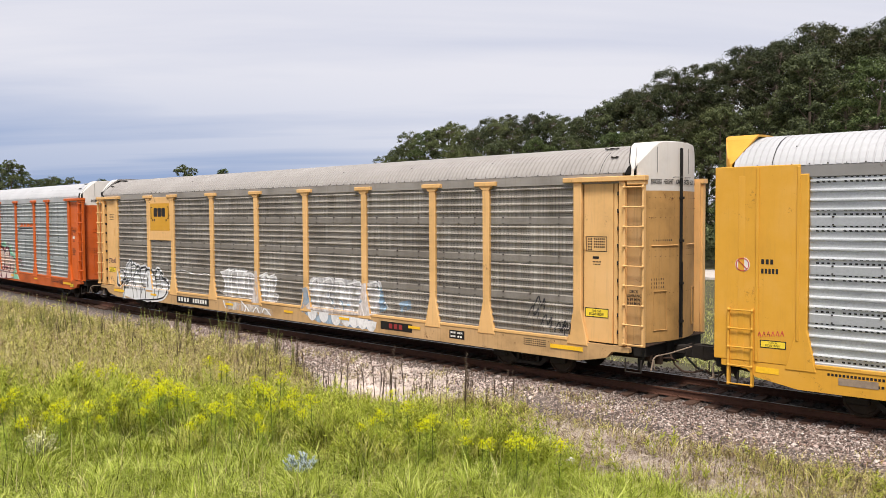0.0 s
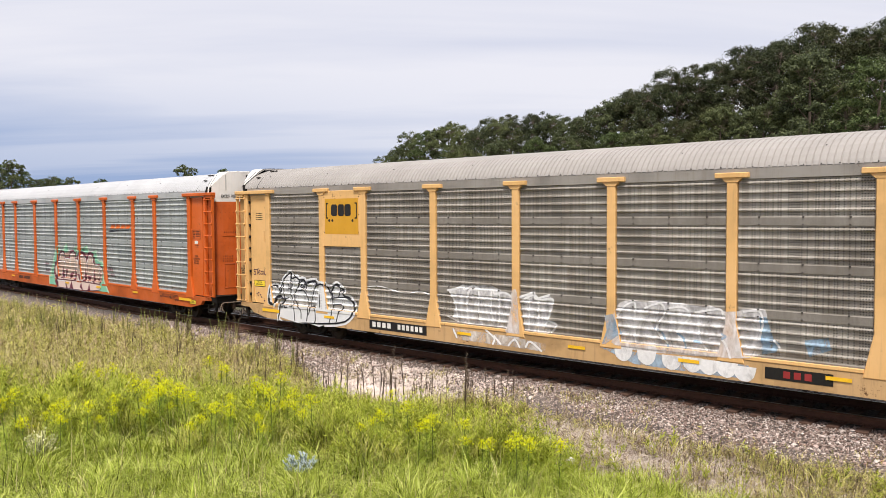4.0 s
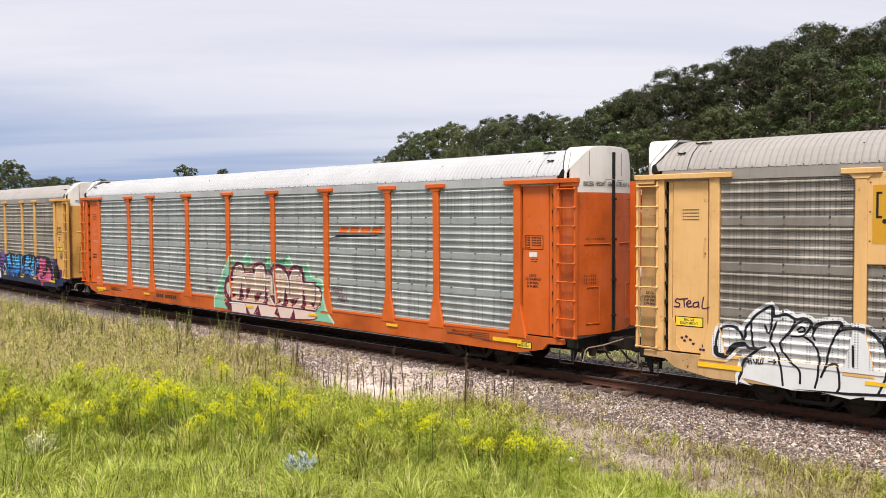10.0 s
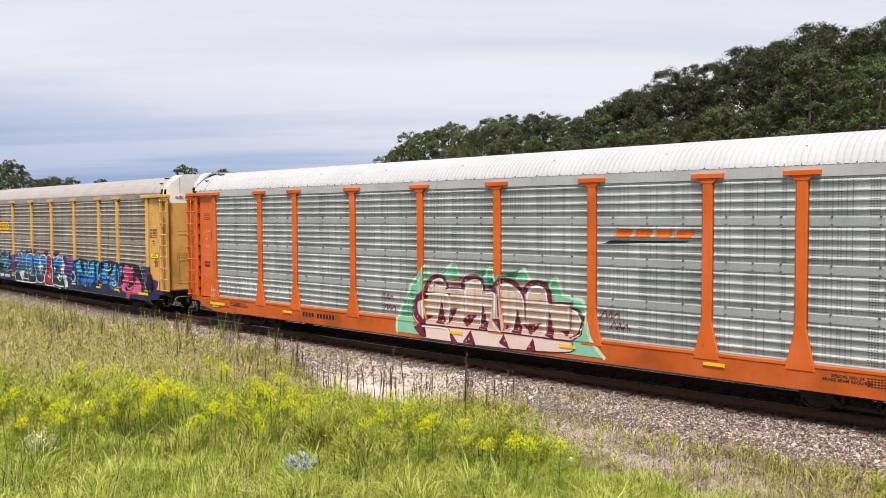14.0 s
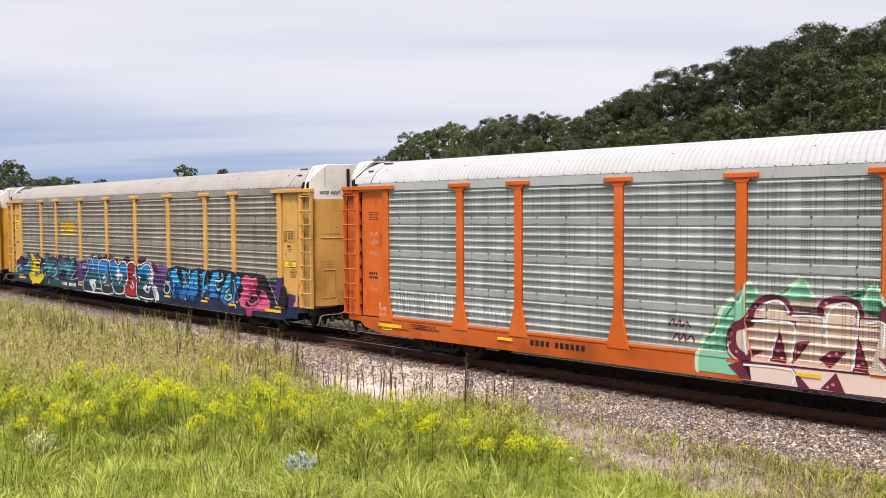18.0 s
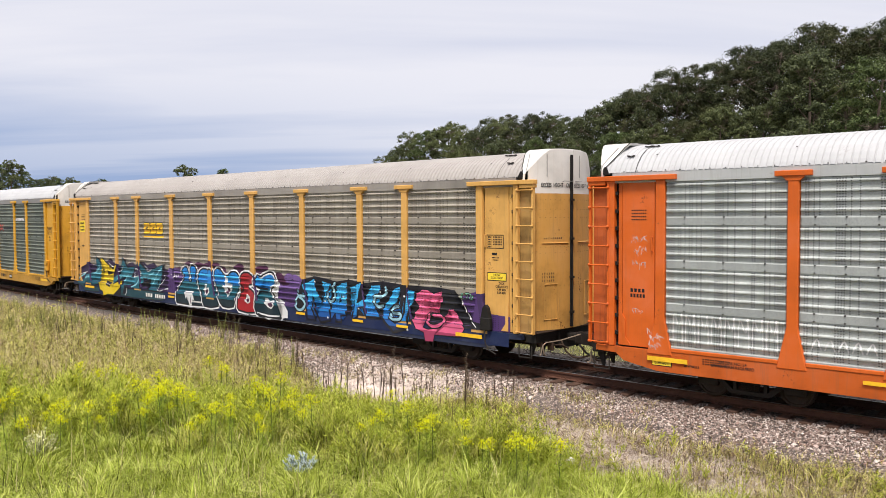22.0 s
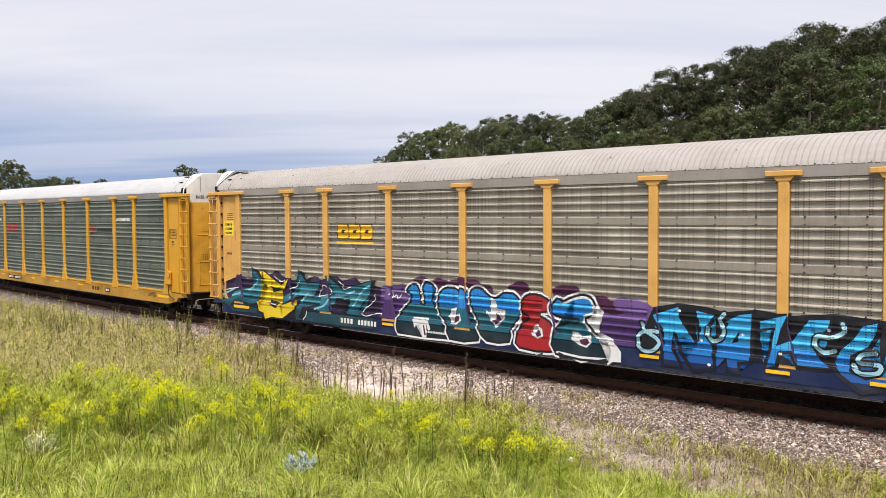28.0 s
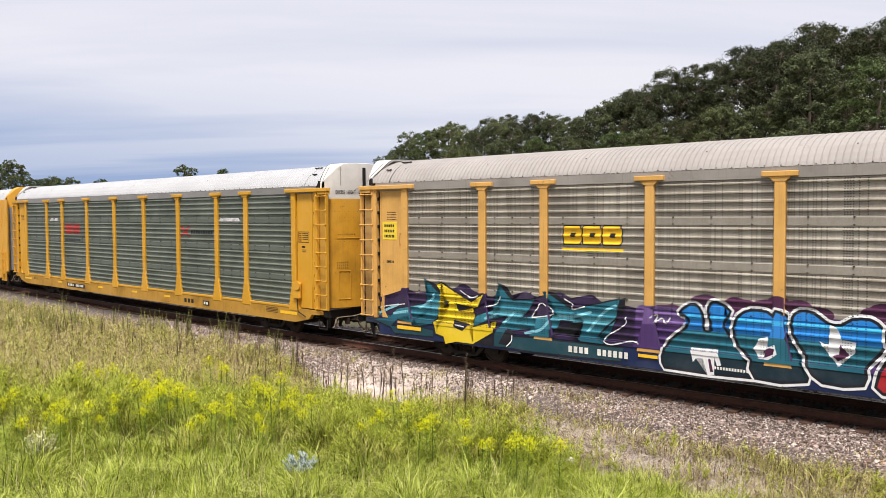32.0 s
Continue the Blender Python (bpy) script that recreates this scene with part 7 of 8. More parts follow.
for ln in ([(1.53, 1.68), (1.75, 1.92), (2, 1.99), (1.98, 1.56), (2.01, 1.13)],
           [(2.25, 1.9), (2.62, 2.03), (2.74, 1.83), (2.53, 1.45), (2.8, 1.16)],
           [(2.86, 1.95), (3.21, 1.97), (3.32, 1.77), (3.04, 1.44), (3.24, 1.15)],
           [(3.46, 1.89), (3.99, 2), (4.07, 1.86)],
           [(3.52, 1.79), (3.55, 1.34), (3.72, 1.1)],
           [(3.78, 1.36), (4.11, 1.34), (4.27, 0.96)],
           [(4.52, 1.99), (4.83, 2.02), (4.91, 1.81), (4.84, 1.46)],
           [(5.15, 1.44), (5.25, 1.31)]):
    p.ribbon(ln, 0.045, F_WHITE2, 3)
for ln in ([(2.5, 1.47), (2.68, 1.36), (2.84, 1.06)], [(3.04, 1.39), (3.18, 1.3), (3.24, 1.1)], [(3.44, 1.27), (3.61, 1.24)], [(4.05, 1.48), (4.16, 1.44), (4.05, 1.37)]):
    p.ribbon(ln, 0.05, F_BLUE, 3)
p.build("graffiti", B, "faded white and pale blue graffiti")
plate(B, -6.85, -4.5, 0.63, 0.90, M_LETTER, -1.503, "black plate with white figures", "number_ground", 0.003)
bar_sign(B, [(-6.72, 0.70, 0.85, 0.15, 4), (-5.65, 0.70, 1.05, 0.15, 6)], M_WHITE_L, -1.5065, "white stencilled figures")
plate(B, 4.98, 6.3, 0.66, 0.90, M_BLACK, -1.503, "black panel with red bars", "sign", 0.003)
bar_sign(B, [(5.35, 0.71, 0.62, 0.14, 3)], spray("dull_red_mark", (0.28, 0.03, 0.03)), -1.5065, "dull red bars")
plate(B, 7.75, 8.3, 0.66, 0.89, M_BLACK, -1.503, "small black data panel", "sign", 0.003)
bar_sign(B, [(7.80, 0.80, 0.2, 0.05, 3), (8.05, 0.80, 0.2, 0.05, 3), (7.80, 0.70, 0.2, 0.05, 3), (8.05, 0.70, 0.2, 0.05, 2)], M_WHITE_L, -1.5065, "white figures")
warning_plate(B, 12.41, 1.62)
warning_plate(B, -12.46, 1.60)
p = Paintwork()
for x, z in ((-12.62, 1.33), (-12.52, 1.36), (-12.56, 1.27), (-12.43, 1.30), (-12.36, 1.22), (-12.14, 1.20), (-12.10, 1.12), (-12.20, 1.11)):
    p.disc(x, z, 0.035, 0.028, SP["plum"], 1, 10)
p.build("scribble", B, "dark paint spots")
lettering(B, "DECK\nCLEARANCE\nA 89 MIN.\nB 94 MIN.", -13.40, 2.23, 0.085, M_LETTER, "black deck clearance words", y=-1.413, squash=0.85)
lettering(B, "DECK\nCLEARANCE\nA 89 MIN.\nB 94 MIN.", 13.37, 2.23, 0.095, M_LETTER, "black deck clearance words", y=-1.413, squash=0.9)
p = Paintwork()
for ln in ([(-12.66, 2.16), (-12.74, 2.17), (-12.78, 2.11), (-12.68, 2.07), (-12.70, 2.00), (-12.80, 2.00)], [(-12.66, 2.17), (-12.50, 2.19)], [(-12.58, 2.18), (-12.57, 2.01)], [(-12.50, 2.07), (-12.42, 2.11), (-12.46, 2.15), (-12.52, 2.08), (-12.48, 2.01), (-12.40, 2.03)],
           [(-12.26, 2.13), (-12.36, 2.10), (-12.36, 2.02), (-12.27, 2.04), (-12.25, 2.14), (-12.24, 2.02)], [(-12.14, 2.24), (-12.17, 2.02), (-12.08, 2.01), (-11.98, 2.04)]):
    p.ribbon(ln, 0.028, SP["plum"], 1)
p.build("scribble", B, "small black scribble")
p = Paintwork()
for i, (x, z) in enumerate(((10.4, 1.5), (10.8, 1.3), (11.2, 1.15), (10.6, 1.75), (11.4, 1.2))):
    p.ribbon([(x, z), (x + 0.15, z + 0.25), (x + 0.2, z), (x + 0.32, z + 0.2), (x + 0.3, z - 0.05)], 0.03, SP["black"], 1)
p.build("scribble", B, "thin black scribbles on the siding")

# --- orange car: mint and rose piece ---
p = Paintwork()
edge_ = curve([(-2.3, 0.64), (-2.3, 0.95), (-2.15, 1.4), (-1.95, 1.5), (-1.8, 1.95), (-1.55, 2.25), (-1.4, 2.2), (-1.2, 2.62), (-0.95, 2.3), (-0.6, 2.3), (-0.15, 2.74), (0.1, 2.35), (0.55, 2.2), (0.9, 2.3), (1.15, 2.72), (1.4, 2.25), (1.9, 2.25), (2.2, 2.68), (2.5, 2.3), (2.9, 2.2), (3.2, 2.5), (3.4, 2.1), (3.7, 2.0), (3.98, 1.95), (4.1, 1.5), (4.2, 1.1), (4.45, 0.8), (4.62, 0.64)], 3)
p.poly([((q_.x - 1.1) * 1.018 + 1.1, q_.y * 1.02 - 0.01) for q_ in edge_], SP["pale_mint"], 1)
p.poly(edge_, SP["mint"], 2)
p.ribbon([(q_.x, q_.y - 0.02) for q_ in edge_], 0.05, SP["pale_mint"], 2.5, False)
body = curve([(-1.33, 0.57), (-1.14, 0.62), (-1.36, 0.88), (-1.63, 1.13), (-1.66, 1.4), (-1.58, 1.65), (-1.29, 1.85), (-1.16, 2.1), (-0.9, 2.31), (-0.64, 2.35), (-0.39, 2.18), (-0.33, 2.03), (0.16, 2.06), (0.22, 2.27), (0.44, 2.39), (0.72, 2.39), (0.92, 2.2), (0.96, 2.05), (1.26, 2.04), (1.33, 2.23), (1.56, 2.37), (1.86, 2.35), (2.11, 2.2), (2.23, 2.08), (2.36, 2.27), (2.6, 2.36), (2.87, 2.32), (3.05, 2.11), (3.09, 1.86), (3.66, 1.86), (3.68, 1.75), (3.88, 1.7), (4, 1.47), (3.93, 1.14), (3.72, 0.98), (3.72, 0.83), (3.65, 0.7), (2.58, 0.61), (0.65, 0.56)], 3)
p.closed(body, 0.06, SP["plum"], 3)
p.poly(body, [(1.02, SP["rose"]), (9, SP["beige"])], 4)
for ln in ([(-1.17, 1.91), (-1.09, 2.13), (-0.9, 2.28), (-0.69, 2.32), (-0.48, 2.24), (-0.38, 2.04)],
           [(0.19, 2.07), (0.24, 2.25), (0.44, 2.35), (0.68, 2.36), (0.85, 2.27), (0.92, 2.07)],
           [(1.33, 2.01), (1.38, 2.2), (1.57, 2.33), (1.82, 2.31), (2.07, 2.18), (2.22, 1.95)],
           [(2.27, 2.07), (2.37, 2.24), (2.6, 2.32), (2.83, 2.28), (3, 2.15), (3.05, 1.88)]):
    p.ribbon(ln, 0.13, SP["maroon"], 5)
p.ribbon([(-1.2, 1.77), (-1.49, 1.65), (-1.55, 1.41), (-1.47, 1.17), (-1.23, 1.01)], 0.20, SP["maroon"], 5)
for pts in ([(-0.58, 1.69), (-0.76, 1.03), (-0.42, 1.01)],
            [(-0.25, 1.46), (0.02, 1.5), (-0.28, 1.04)],
            [(0.17, 1.15), (0.38, 1.34), (0.69, 1.36), (0.41, 1.01)],
            [(0.89, 1.68), (1.1, 1), (0.8, 1.02)],
            [(1.25, 1.31), (1.51, 1.32), (1.56, 0.99)],
            [(2.04, 1.62), (1.9, 1.01), (2.23, 1)],
            [(2.19, 1.24), (2.79, 1.31), (2.52, 1)],
            [(3.02, 1.69), (3.21, 0.96), (2.95, 1.02)],
            [(3.35, 1.17), (3.61, 1.2), (3.58, 1.05)],
            [(-1.19, 1.2), (-0.88, 1.21), (-1.21, 1.02)],
            [(1.69, 1.19), (1.79, 1.12), (1.6, 1.01)],
            [(-1.63, 0.84), (-1.19, 1.03), (-1.3, 0.87), (-1.13, 0.58), (-1.33, 0.59)],
            [(-0.31, 0.93), (0.03, 0.57), (-0.19, 0.56)],
            [(0.51, 0.94), (0.22, 0.58), (0.68, 0.56)],
            [(1.63, 0.94), (1.47, 0.69), (1.83, 0.56)],
            [(2.57, 0.93), (2.32, 0.57), (2.65, 0.61)]):
    p.poly(pts, SP["maroon"], 5)
for ln in ([(-1.29, 1.86), (-0.27, 1.85), (-0.3, 1.05)],
           [(-0.31, 2.03), (0.26, 2.04)],
           [(0.91, 2.09), (0.86, 1.57), (0.83, 1.02)],
           [(0.97, 2.03), (1.43, 2.04), (1.47, 1.4)],
           [(2.27, 1.96), (2.29, 1.36)],
           [(3.08, 1.84), (3.67, 1.85), (3.66, 1.21)],
           [(3.67, 1.75), (3.88, 1.69), (3.99, 1.47), (3.89, 1.16), (3.68, 1.04)],
           [(-1.33, 0.94), (1.1, 0.98)],
           [(1.58, 0.98), (3.72, 0.95)]):
    p.ribbon(ln, 0.04, SP["maroon"], 6, False)
for ln in ([(-0.95, 2.03), (-0.84, 2.2), (-0.64, 2.26), (-0.48, 2.17), (-0.41, 2.04)],
           [(0.33, 1.4), (0.31, 1.88), (0.39, 2.16), (0.59, 2.29), (0.79, 2.25), (0.88, 2.02), (0.8, 1.03)],
           [(1.47, 1.93), (1.54, 2.15), (1.78, 2.21), (2.07, 2.08), (2.21, 1.89), (2.24, 1.59)],
           [(2.33, 1.86), (2.44, 2.12), (2.68, 2.22), (2.88, 2.16), (2.95, 1.87), (2.88, 1.03)],
           [(-1.13, 1.81), (-0.33, 1.81), (-0.36, 1.07)],
           [(-1.29, 1.58), (-1.23, 1.12)],
           [(-0.77, 1.02), (-0.66, 1.52)],
           [(1.88, 1.02), (1.98, 1.5)],
           [(-0.33, 1.98), (0.23, 1.98), (0.22, 1.74)],
           [(1.04, 1.94), (1.35, 1.96), (1.34, 1.52)],
           [(3.12, 1.76), (3.56, 1.78), (3.55, 1.26)],
           [(3.7, 1.7), (3.87, 1.62), (3.93, 1.42)],
           [(1.27, 1.21), (1.5, 0.97)],
           [(-1.28, 0.89), (-0.35, 0.89), (-0.29, 0.63)]):
    p.ribbon(ln, 0.042, SP["white"], 7)
for x, z in ((-1.08, 2.11), (-1.03, 2.02), (-0.58, 1.43), (-0.6, 1.23), (-0.53, 1.1), (-0.18, 1.4), (-0.2, 1.25), (0.3, 2.27), (0.27, 2.17), (0.38, 1.24), (0.5, 1.3), (0.91, 1.39), (0.97, 1.17), (0.89, 1.12), (1.46, 2.26), (1.41, 2.15), (1.58, 2.3), (1.41, 1.22), (2.02, 1.42), (2, 1.24), (2.09, 1.12), (2.37, 1.22), (2.54, 1.18), (2.65, 1.25), (2.38, 2.2), (2.48, 2.27), (2.71, 2.3), (3.06, 1.45), (3.1, 1.2), (-1.56, 1.51), (-1.58, 1.33), (-1.44, 1.15), (0.46, 0.7), (0.36, 0.64), (1.67, 0.77), (2.46, 0.7)):
    p.disc(x, z, 0.035, 0.03, SP["rosy"], 8, 8)
p.build("graffiti", C, "rose and maroon arched graffiti on mint green")
p = Paintwork()
for x, z in ((-3.0, 1.55), (-2.9, 1.25), (4.5, 1.6), (4.75, 1.35)):
    p.ribbon([(x, z), (x + 0.1, z + 0.16), (x + 0.16, z), (x + 0.26, z + 0.15), (x + 0.3, z), (x + 0.42, z + 0.12), (x + 0.5, z)], 0.035, SP["maroon"], 1)
p.build("scribble", C, "small dark red scribbles on the siding")
p = Paintwork()
for i in range(8):
    x = -11.6 + 0.29 * i
    p.ribbon([(x, 1.25), (x + 0.02, 1.8), (x + 0.15, 1.55), (x + 0.2, 1.85), (x + 0.22, 1.2)], 0.02, F_WHITE2, 1)
for i in range(5):
    x = -8.7 + 0.25 * i
    p.ribbon([(x, 1.35), (x + 0.1, 1.55), (x + 0.18, 1.35)], 0.03, F_WHITE2, 1)
g = random.Random(12)
for x, z, n_ in ((-12.62, 3.42, 7), (-12.55, 3.15, 6), (-12.58, 2.85, 6), (-12.55, 1.78, 4), (-12.2, 1.25, 7), (-12.15, 1.05, 5)):
    for i in range(n_):
        q_ = Vector((x + 0.055 * i, z + g.gauss(0, 0.03)))
        p.ribbon([q_, q_ + Vector((g.uniform(-0.05, 0.06), g.uniform(0.04, 0.14))), q_ + Vector((g.uniform(0.0, 0.1), g.uniform(-0.06, 0.1)))], 0.016, F_WHITE3, 1)
p.build("scribble", C, "faint white chalky scribbles")
p = Paintwork()
for i in range(4):
    x = 4.85 + 0.5 * i
    p.letter = i
    p.poly([(x, 3.50), (x + 0.40, 3.50), (x + 0.48, 3.68), (x + 0.08, 3.68)], spray("logo_orange_%d" % i, (0.72, 0.14, 0.015)), 1)
p.poly([(4.55, 3.33), (4.75, 3.42), (6.7, 3.43), (6.6, 3.40), (4.8, 3.34)], SP["black"], 1)
p.build("emblem", C, "orange slanted block emblem over a black stripe")
bar_sign(C, [(-6.72, 0.74, 0.62, 0.14, 4), (-5.98, 0.74, 0.9, 0.14, 6)], M_LETTER, -1.5025, "black stencilled figures")
bar_sign(C, [(-12.64, 2.26, 0.38, 0.08, 4), (-12.64, 2.14, 0.38, 0.08, 5)], M_LETTER, -1.4465, "black stencilled figures")
lettering(C, "DECK\nCLEARANCE\nA 89 MIN.\nB 94 MIN.", 12.37, 2.47, 0.095, M_LETTER, "black deck clearance words", squash=0.9)
lettering(C, "SPECIAL NO. 24\nBRAKE BEAM REQUIRED", 9.95, 0.86, 0.085, M_LETTER, "black stencilled brake note", y=-1.5045)
lettering(C, "SPECIAL NO. 24\nBRAKE BEAM REQUIRED", -10.25, 0.86, 0.085, M_LETTER, "black stencilled brake note", y=-1.5045)
lettering(C, "28 WHEELS", -11.15, 0.70, 0.07, M_LETTER, y=-1.5045)
lettering(C, "28 WHEELS", 10.9, 0.70, 0.07, M_LETTER, y=-1.5045)
plate(C, 12.26, 12.5, 2.97, 3.09, M_WHITE_L, -1.4465, "small white paper label", "label_card")
for x in (-11.84, 12.13):
    plate(C, x - 0.24, x + 0.24, 0.655, 0.825, M_LETTER, -1.5025, "black edge of a yellow sign", "sign_border", 0.003)
    plate(C, x - 0.22, x + 0.22, 0.67, 0.81, M_LABEL_Y, -1.506, "yellow warning sign with black words", "warning_sign", 0.003)
    lettering(C, "THIS CAR\nEXCESS HEIGHT", x, 0.755, 0.062, M_LETTER, y=-1.511, name="warning_words", squash=0.75)

# --- weathered yellow car: the long colourful piece ---
p = Paintwork()
cloud = [(-12.9, 0.55), (-13.14, 0.65), (-13.11, 1.56), (-12.32, 1.61), (-12.02, 1.93), (-11.44, 1.82), (-11.03, 1.87), (-10.56, 1.87), (-10.06, 2.02), (-9.72, 2.18), (-9.28, 1.95), (-8.99, 1.97), (-8.82, 1.87), (-8.5, 1.95), (-8.03, 1.87), (-7.7, 2.08), (-7.28, 1.95), (-7.05, 2.04), (-6.62, 2.12), (-6.26, 1.97), (-5.79, 2.12), (-5.44, 1.95), (-5.05, 1.95), (-4.4, 1.86)]
p.poly(curve(cloud, 3) + [Vector((-4.6, 1.85)), Vector((-4.6, 0.55))], [(0.99, SP["navy"]), (9, SP["dusk"])], 1)
p.poly(curve([(-4.6, 0.55), (-4.6, 1.86), (-4.2, 1.88), (-3.7, 1.86), (-3.3, 1.9), (-2.6, 1.95), (-2.1, 1.95), (-1.4, 1.98), (-0.8, 1.95), (-0.2, 1.9), (0.5, 1.95), (1.2, 1.95), (1.7, 1.98), (2.4, 1.95), (2.9, 1.92), (3.4, 1.95), (4.1, 1.92), (4.4, 1.85)], 3) + [Vector((4.4, 0.55))], [(1.0, SP["navy"]), (1.55, SP["purple"]), (9, SP["violet"])], 1)
for i, (x, z) in enumerate(((-3.95, 1.86), (-3.7, 1.88), (-2.95, 2.14), (-2.29, 2.13), (-2.07, 2.09), (-1.63, 2.12), (-1.41, 2.21), (-1.01, 2.15), (-0.67, 2.04), (0.35, 2.1), (0.54, 2.18), (1.85, 2.15), (2.1, 2.16), (2.89, 1.96), (3.22, 1.87), (3.48, 1.96), (3.78, 1.93), (3.97, 1.88))):
    p.disc(x, z - 0.02, 0.24 + 0.05 * (i % 3), 0.17, SP["violet"] if i > 14 else SP["plum"], 0.8 + 0.03 * i, 14)
p.poly([(4.0, 0.63), (3.95, 1.2), (4.3, 1.95), (4.9, 2.07), (5.6, 2.02), (5.9, 1.95), (6.6, 2.05), (7.3, 1.98), (8.1, 2.08), (8.9, 2.02), (9.5, 2.0), (10.4, 2.02), (10.6, 1.98), (11.0, 1.98), (11.1, 1.6), (11.7, 1.2), (12.3, 1.1), (12.3, 0.63)], [(0.99, SP["navy"]), (9, SP["black"])], 2)
p.poly([(10.9, 0.63), (11.0, 1.3), (11.3, 1.85), (11.8, 2.0), (11.9, 1.45), (12.9, 1.4), (12.9, 0.63)], [(1.0, SP["navy"]), (9, SP["purple"])], 1)
# first word: teal wedges, a yellow letter
ST = [(0.95, SP["deep_teal"]), (1.2, SP["teal"]), (1.42, SP["sea"]), (1.6, SP["foam"]), (1.78, SP["sea"]), (9, SP["teal"])]
for pts in ([(-11.15, 2.24), (-10.71, 2.04), (-10.4, 1.8), (-10.56, 1.47), (-10.75, 1.02), (-11.36, 0.89), (-11.52, 0.89), (-11.4, 1.14), (-11.15, 1.19), (-10.95, 1.44), (-11.52, 1.1), (-11.6, 0.94), (-11.77, 1.17), (-12.19, 1.04), (-12.45, 0.78), (-13.12, 0.94), (-13.16, 1.18), (-12.5, 1.09), (-12.24, 1.31), (-11.03, 1.55), (-10.87, 1.74)],
            [(-12.5, 0.8), (-11.36, 0.87), (-10.79, 0.81), (-10.78, 0.65), (-12.28, 0.62)],
            [(-8.54, 2.23), (-8.03, 1.82), (-7.4, 1.9), (-7.56, 1.64), (-7.83, 1.41), (-6.93, 1.51), (-6.99, 1.27), (-6.91, 0.95), (-7.5, 0.97), (-7.53, 1.16), (-8.09, 1.06), (-8.23, 0.83), (-8.64, 0.9), (-8.47, 1.16), (-8.23, 1.43), (-8.78, 1.3), (-9.35, 1.05), (-9.24, 1.34), (-8.43, 1.63)],
            [(-7.09, 2.12), (-6.74, 2.01), (-6.25, 1.74), (-5, 2.05), (-5.1, 1.58), (-5.63, 1.11), (-5.38, 0.98), (-6.01, 0.99), (-6.25, 1.13), (-5.96, 1.46), (-6.62, 1.45), (-6.71, 1.24), (-7.02, 1.16), (-6.93, 1.43), (-6.74, 1.68)],
            [(-8.64, 0.89), (-7.43, 0.92), (-4.88, 0.93), (-4.93, 0.63), (-7.43, 0.59), (-8.02, 0.61), (-8.64, 0.6)]):
    p.letter += 1
    p.closed(pts, 0.07, SP["black"], 3)
    p.poly(pts, ST, 4)
p.letter = 1
for pts in ([(-11.15, 2.25), (-10.67, 2.09), (-10.4, 1.83), (-10.64, 1.9)],
            [(-8.54, 2.24), (-8.3, 2.21), (-7.99, 1.85), (-8.06, 1.81)],
            [(-7.09, 2.13), (-6.81, 2.11), (-6.23, 1.77), (-6.31, 1.73)],
            [(-5, 2.06), (-4.84, 2.1), (-4.88, 1.79), (-5.61, 1.09), (-5.41, 1.36), (-5.1, 1.61)],
            [(-8.23, 1.1), (-7.99, 1.04), (-8.12, 0.65), (-8.5, 0.68)],
            [(-9.21, 0.61), (-8.64, 0.9), (-8.67, 0.59)],
            [(-6.68, 1.27), (-5.96, 1.47), (-6.25, 1.1), (-6.1, 0.99), (-6.55, 1.15), (-6.86, 0.96)]):
    p.poly(pts, SP["black"], 5)
for ln in ([(-13.02, 1.13), (-12.63, 1.28), (-12.19, 1.44)], [(-11.32, 1.41), (-10.87, 1.68), (-10.79, 1.83)], [(-7.63, 1.04), (-7.18, 1.16), (-6.93, 1.39)], [(-5.84, 1.24), (-5.41, 1.73), (-5.09, 1.9)], [(-8.36, 1.22), (-8.03, 1.52)], [(-8.92, 1.31), (-8.61, 1.42)], [(-12.36, 1.18), (-11.77, 1.29)], [(-6.68, 1.55), (-6.25, 1.56), (-5.78, 1.7)]):
    p.ribbon(ln, 0.07, SP["glint"], 4.6)
p.letter = 6
yel = [(-10.7, 2.09), (-10.52, 2.15), (-9.46, 1.69), (-8.99, 1.93), (-9.17, 1.6), (-9.83, 1.44), (-9.32, 1.37), (-9.48, 0.99), (-8.59, 1.25), (-8.68, 0.96), (-9.35, 0.59), (-9.94, 0.59), (-9.98, 0.53), (-10.33, 0.49), (-10.4, 0.7), (-10.68, 0.75), (-10.77, 1.07), (-10.4, 1.28), (-10.25, 1.46), (-10.5, 1.68), (-10.38, 1.82)]
p.closed(yel, 0.09, SP["black"], 5.4)
p.poly(yel, SP["yellow"], 6)
for pts in ([(-9.98, 1.64), (-9.35, 1.55), (-9.85, 1.43), (-9.94, 1.49)], [(-10.07, 1.17), (-9.48, 1.1), (-9.72, 0.9), (-10.01, 0.98)], [(-10.44, 1.68), (-10.21, 1.66), (-10.25, 1.5)]):
    p.poly(pts, SP["black"], 7)
p.letter = 0
for ln in ([(-9.81, 1.99), (-9.46, 1.82), (-9.19, 1.89)],
           [(-8.92, 1.61), (-8.59, 1.71), (-8.46, 1.9)],
           [(-6.49, 1.97), (-6.27, 1.85), (-6.28, 1.73), (-5.93, 1.82)],
           [(-4.84, 1.65), (-4.88, 1.46), (-5.37, 1.13), (-5.21, 0.99), (-4.71, 1.11), (-4.49, 1.08)],
           [(-7.47, 1.47), (-7.18, 1.81), (-6.99, 1.76), (-6.83, 1.57), (-7.43, 1.45)],
           [(-13.07, 1.28), (-12.58, 1.39), (-11.85, 1.49)],
           [(-9.94, 1.05), (-9.65, 1.02)],
           [(-8.23, 0.64), (-8.08, 0.79), (-8.06, 0.93)]):
    p.ribbon(ln, 0.030, SP["white"], 7)
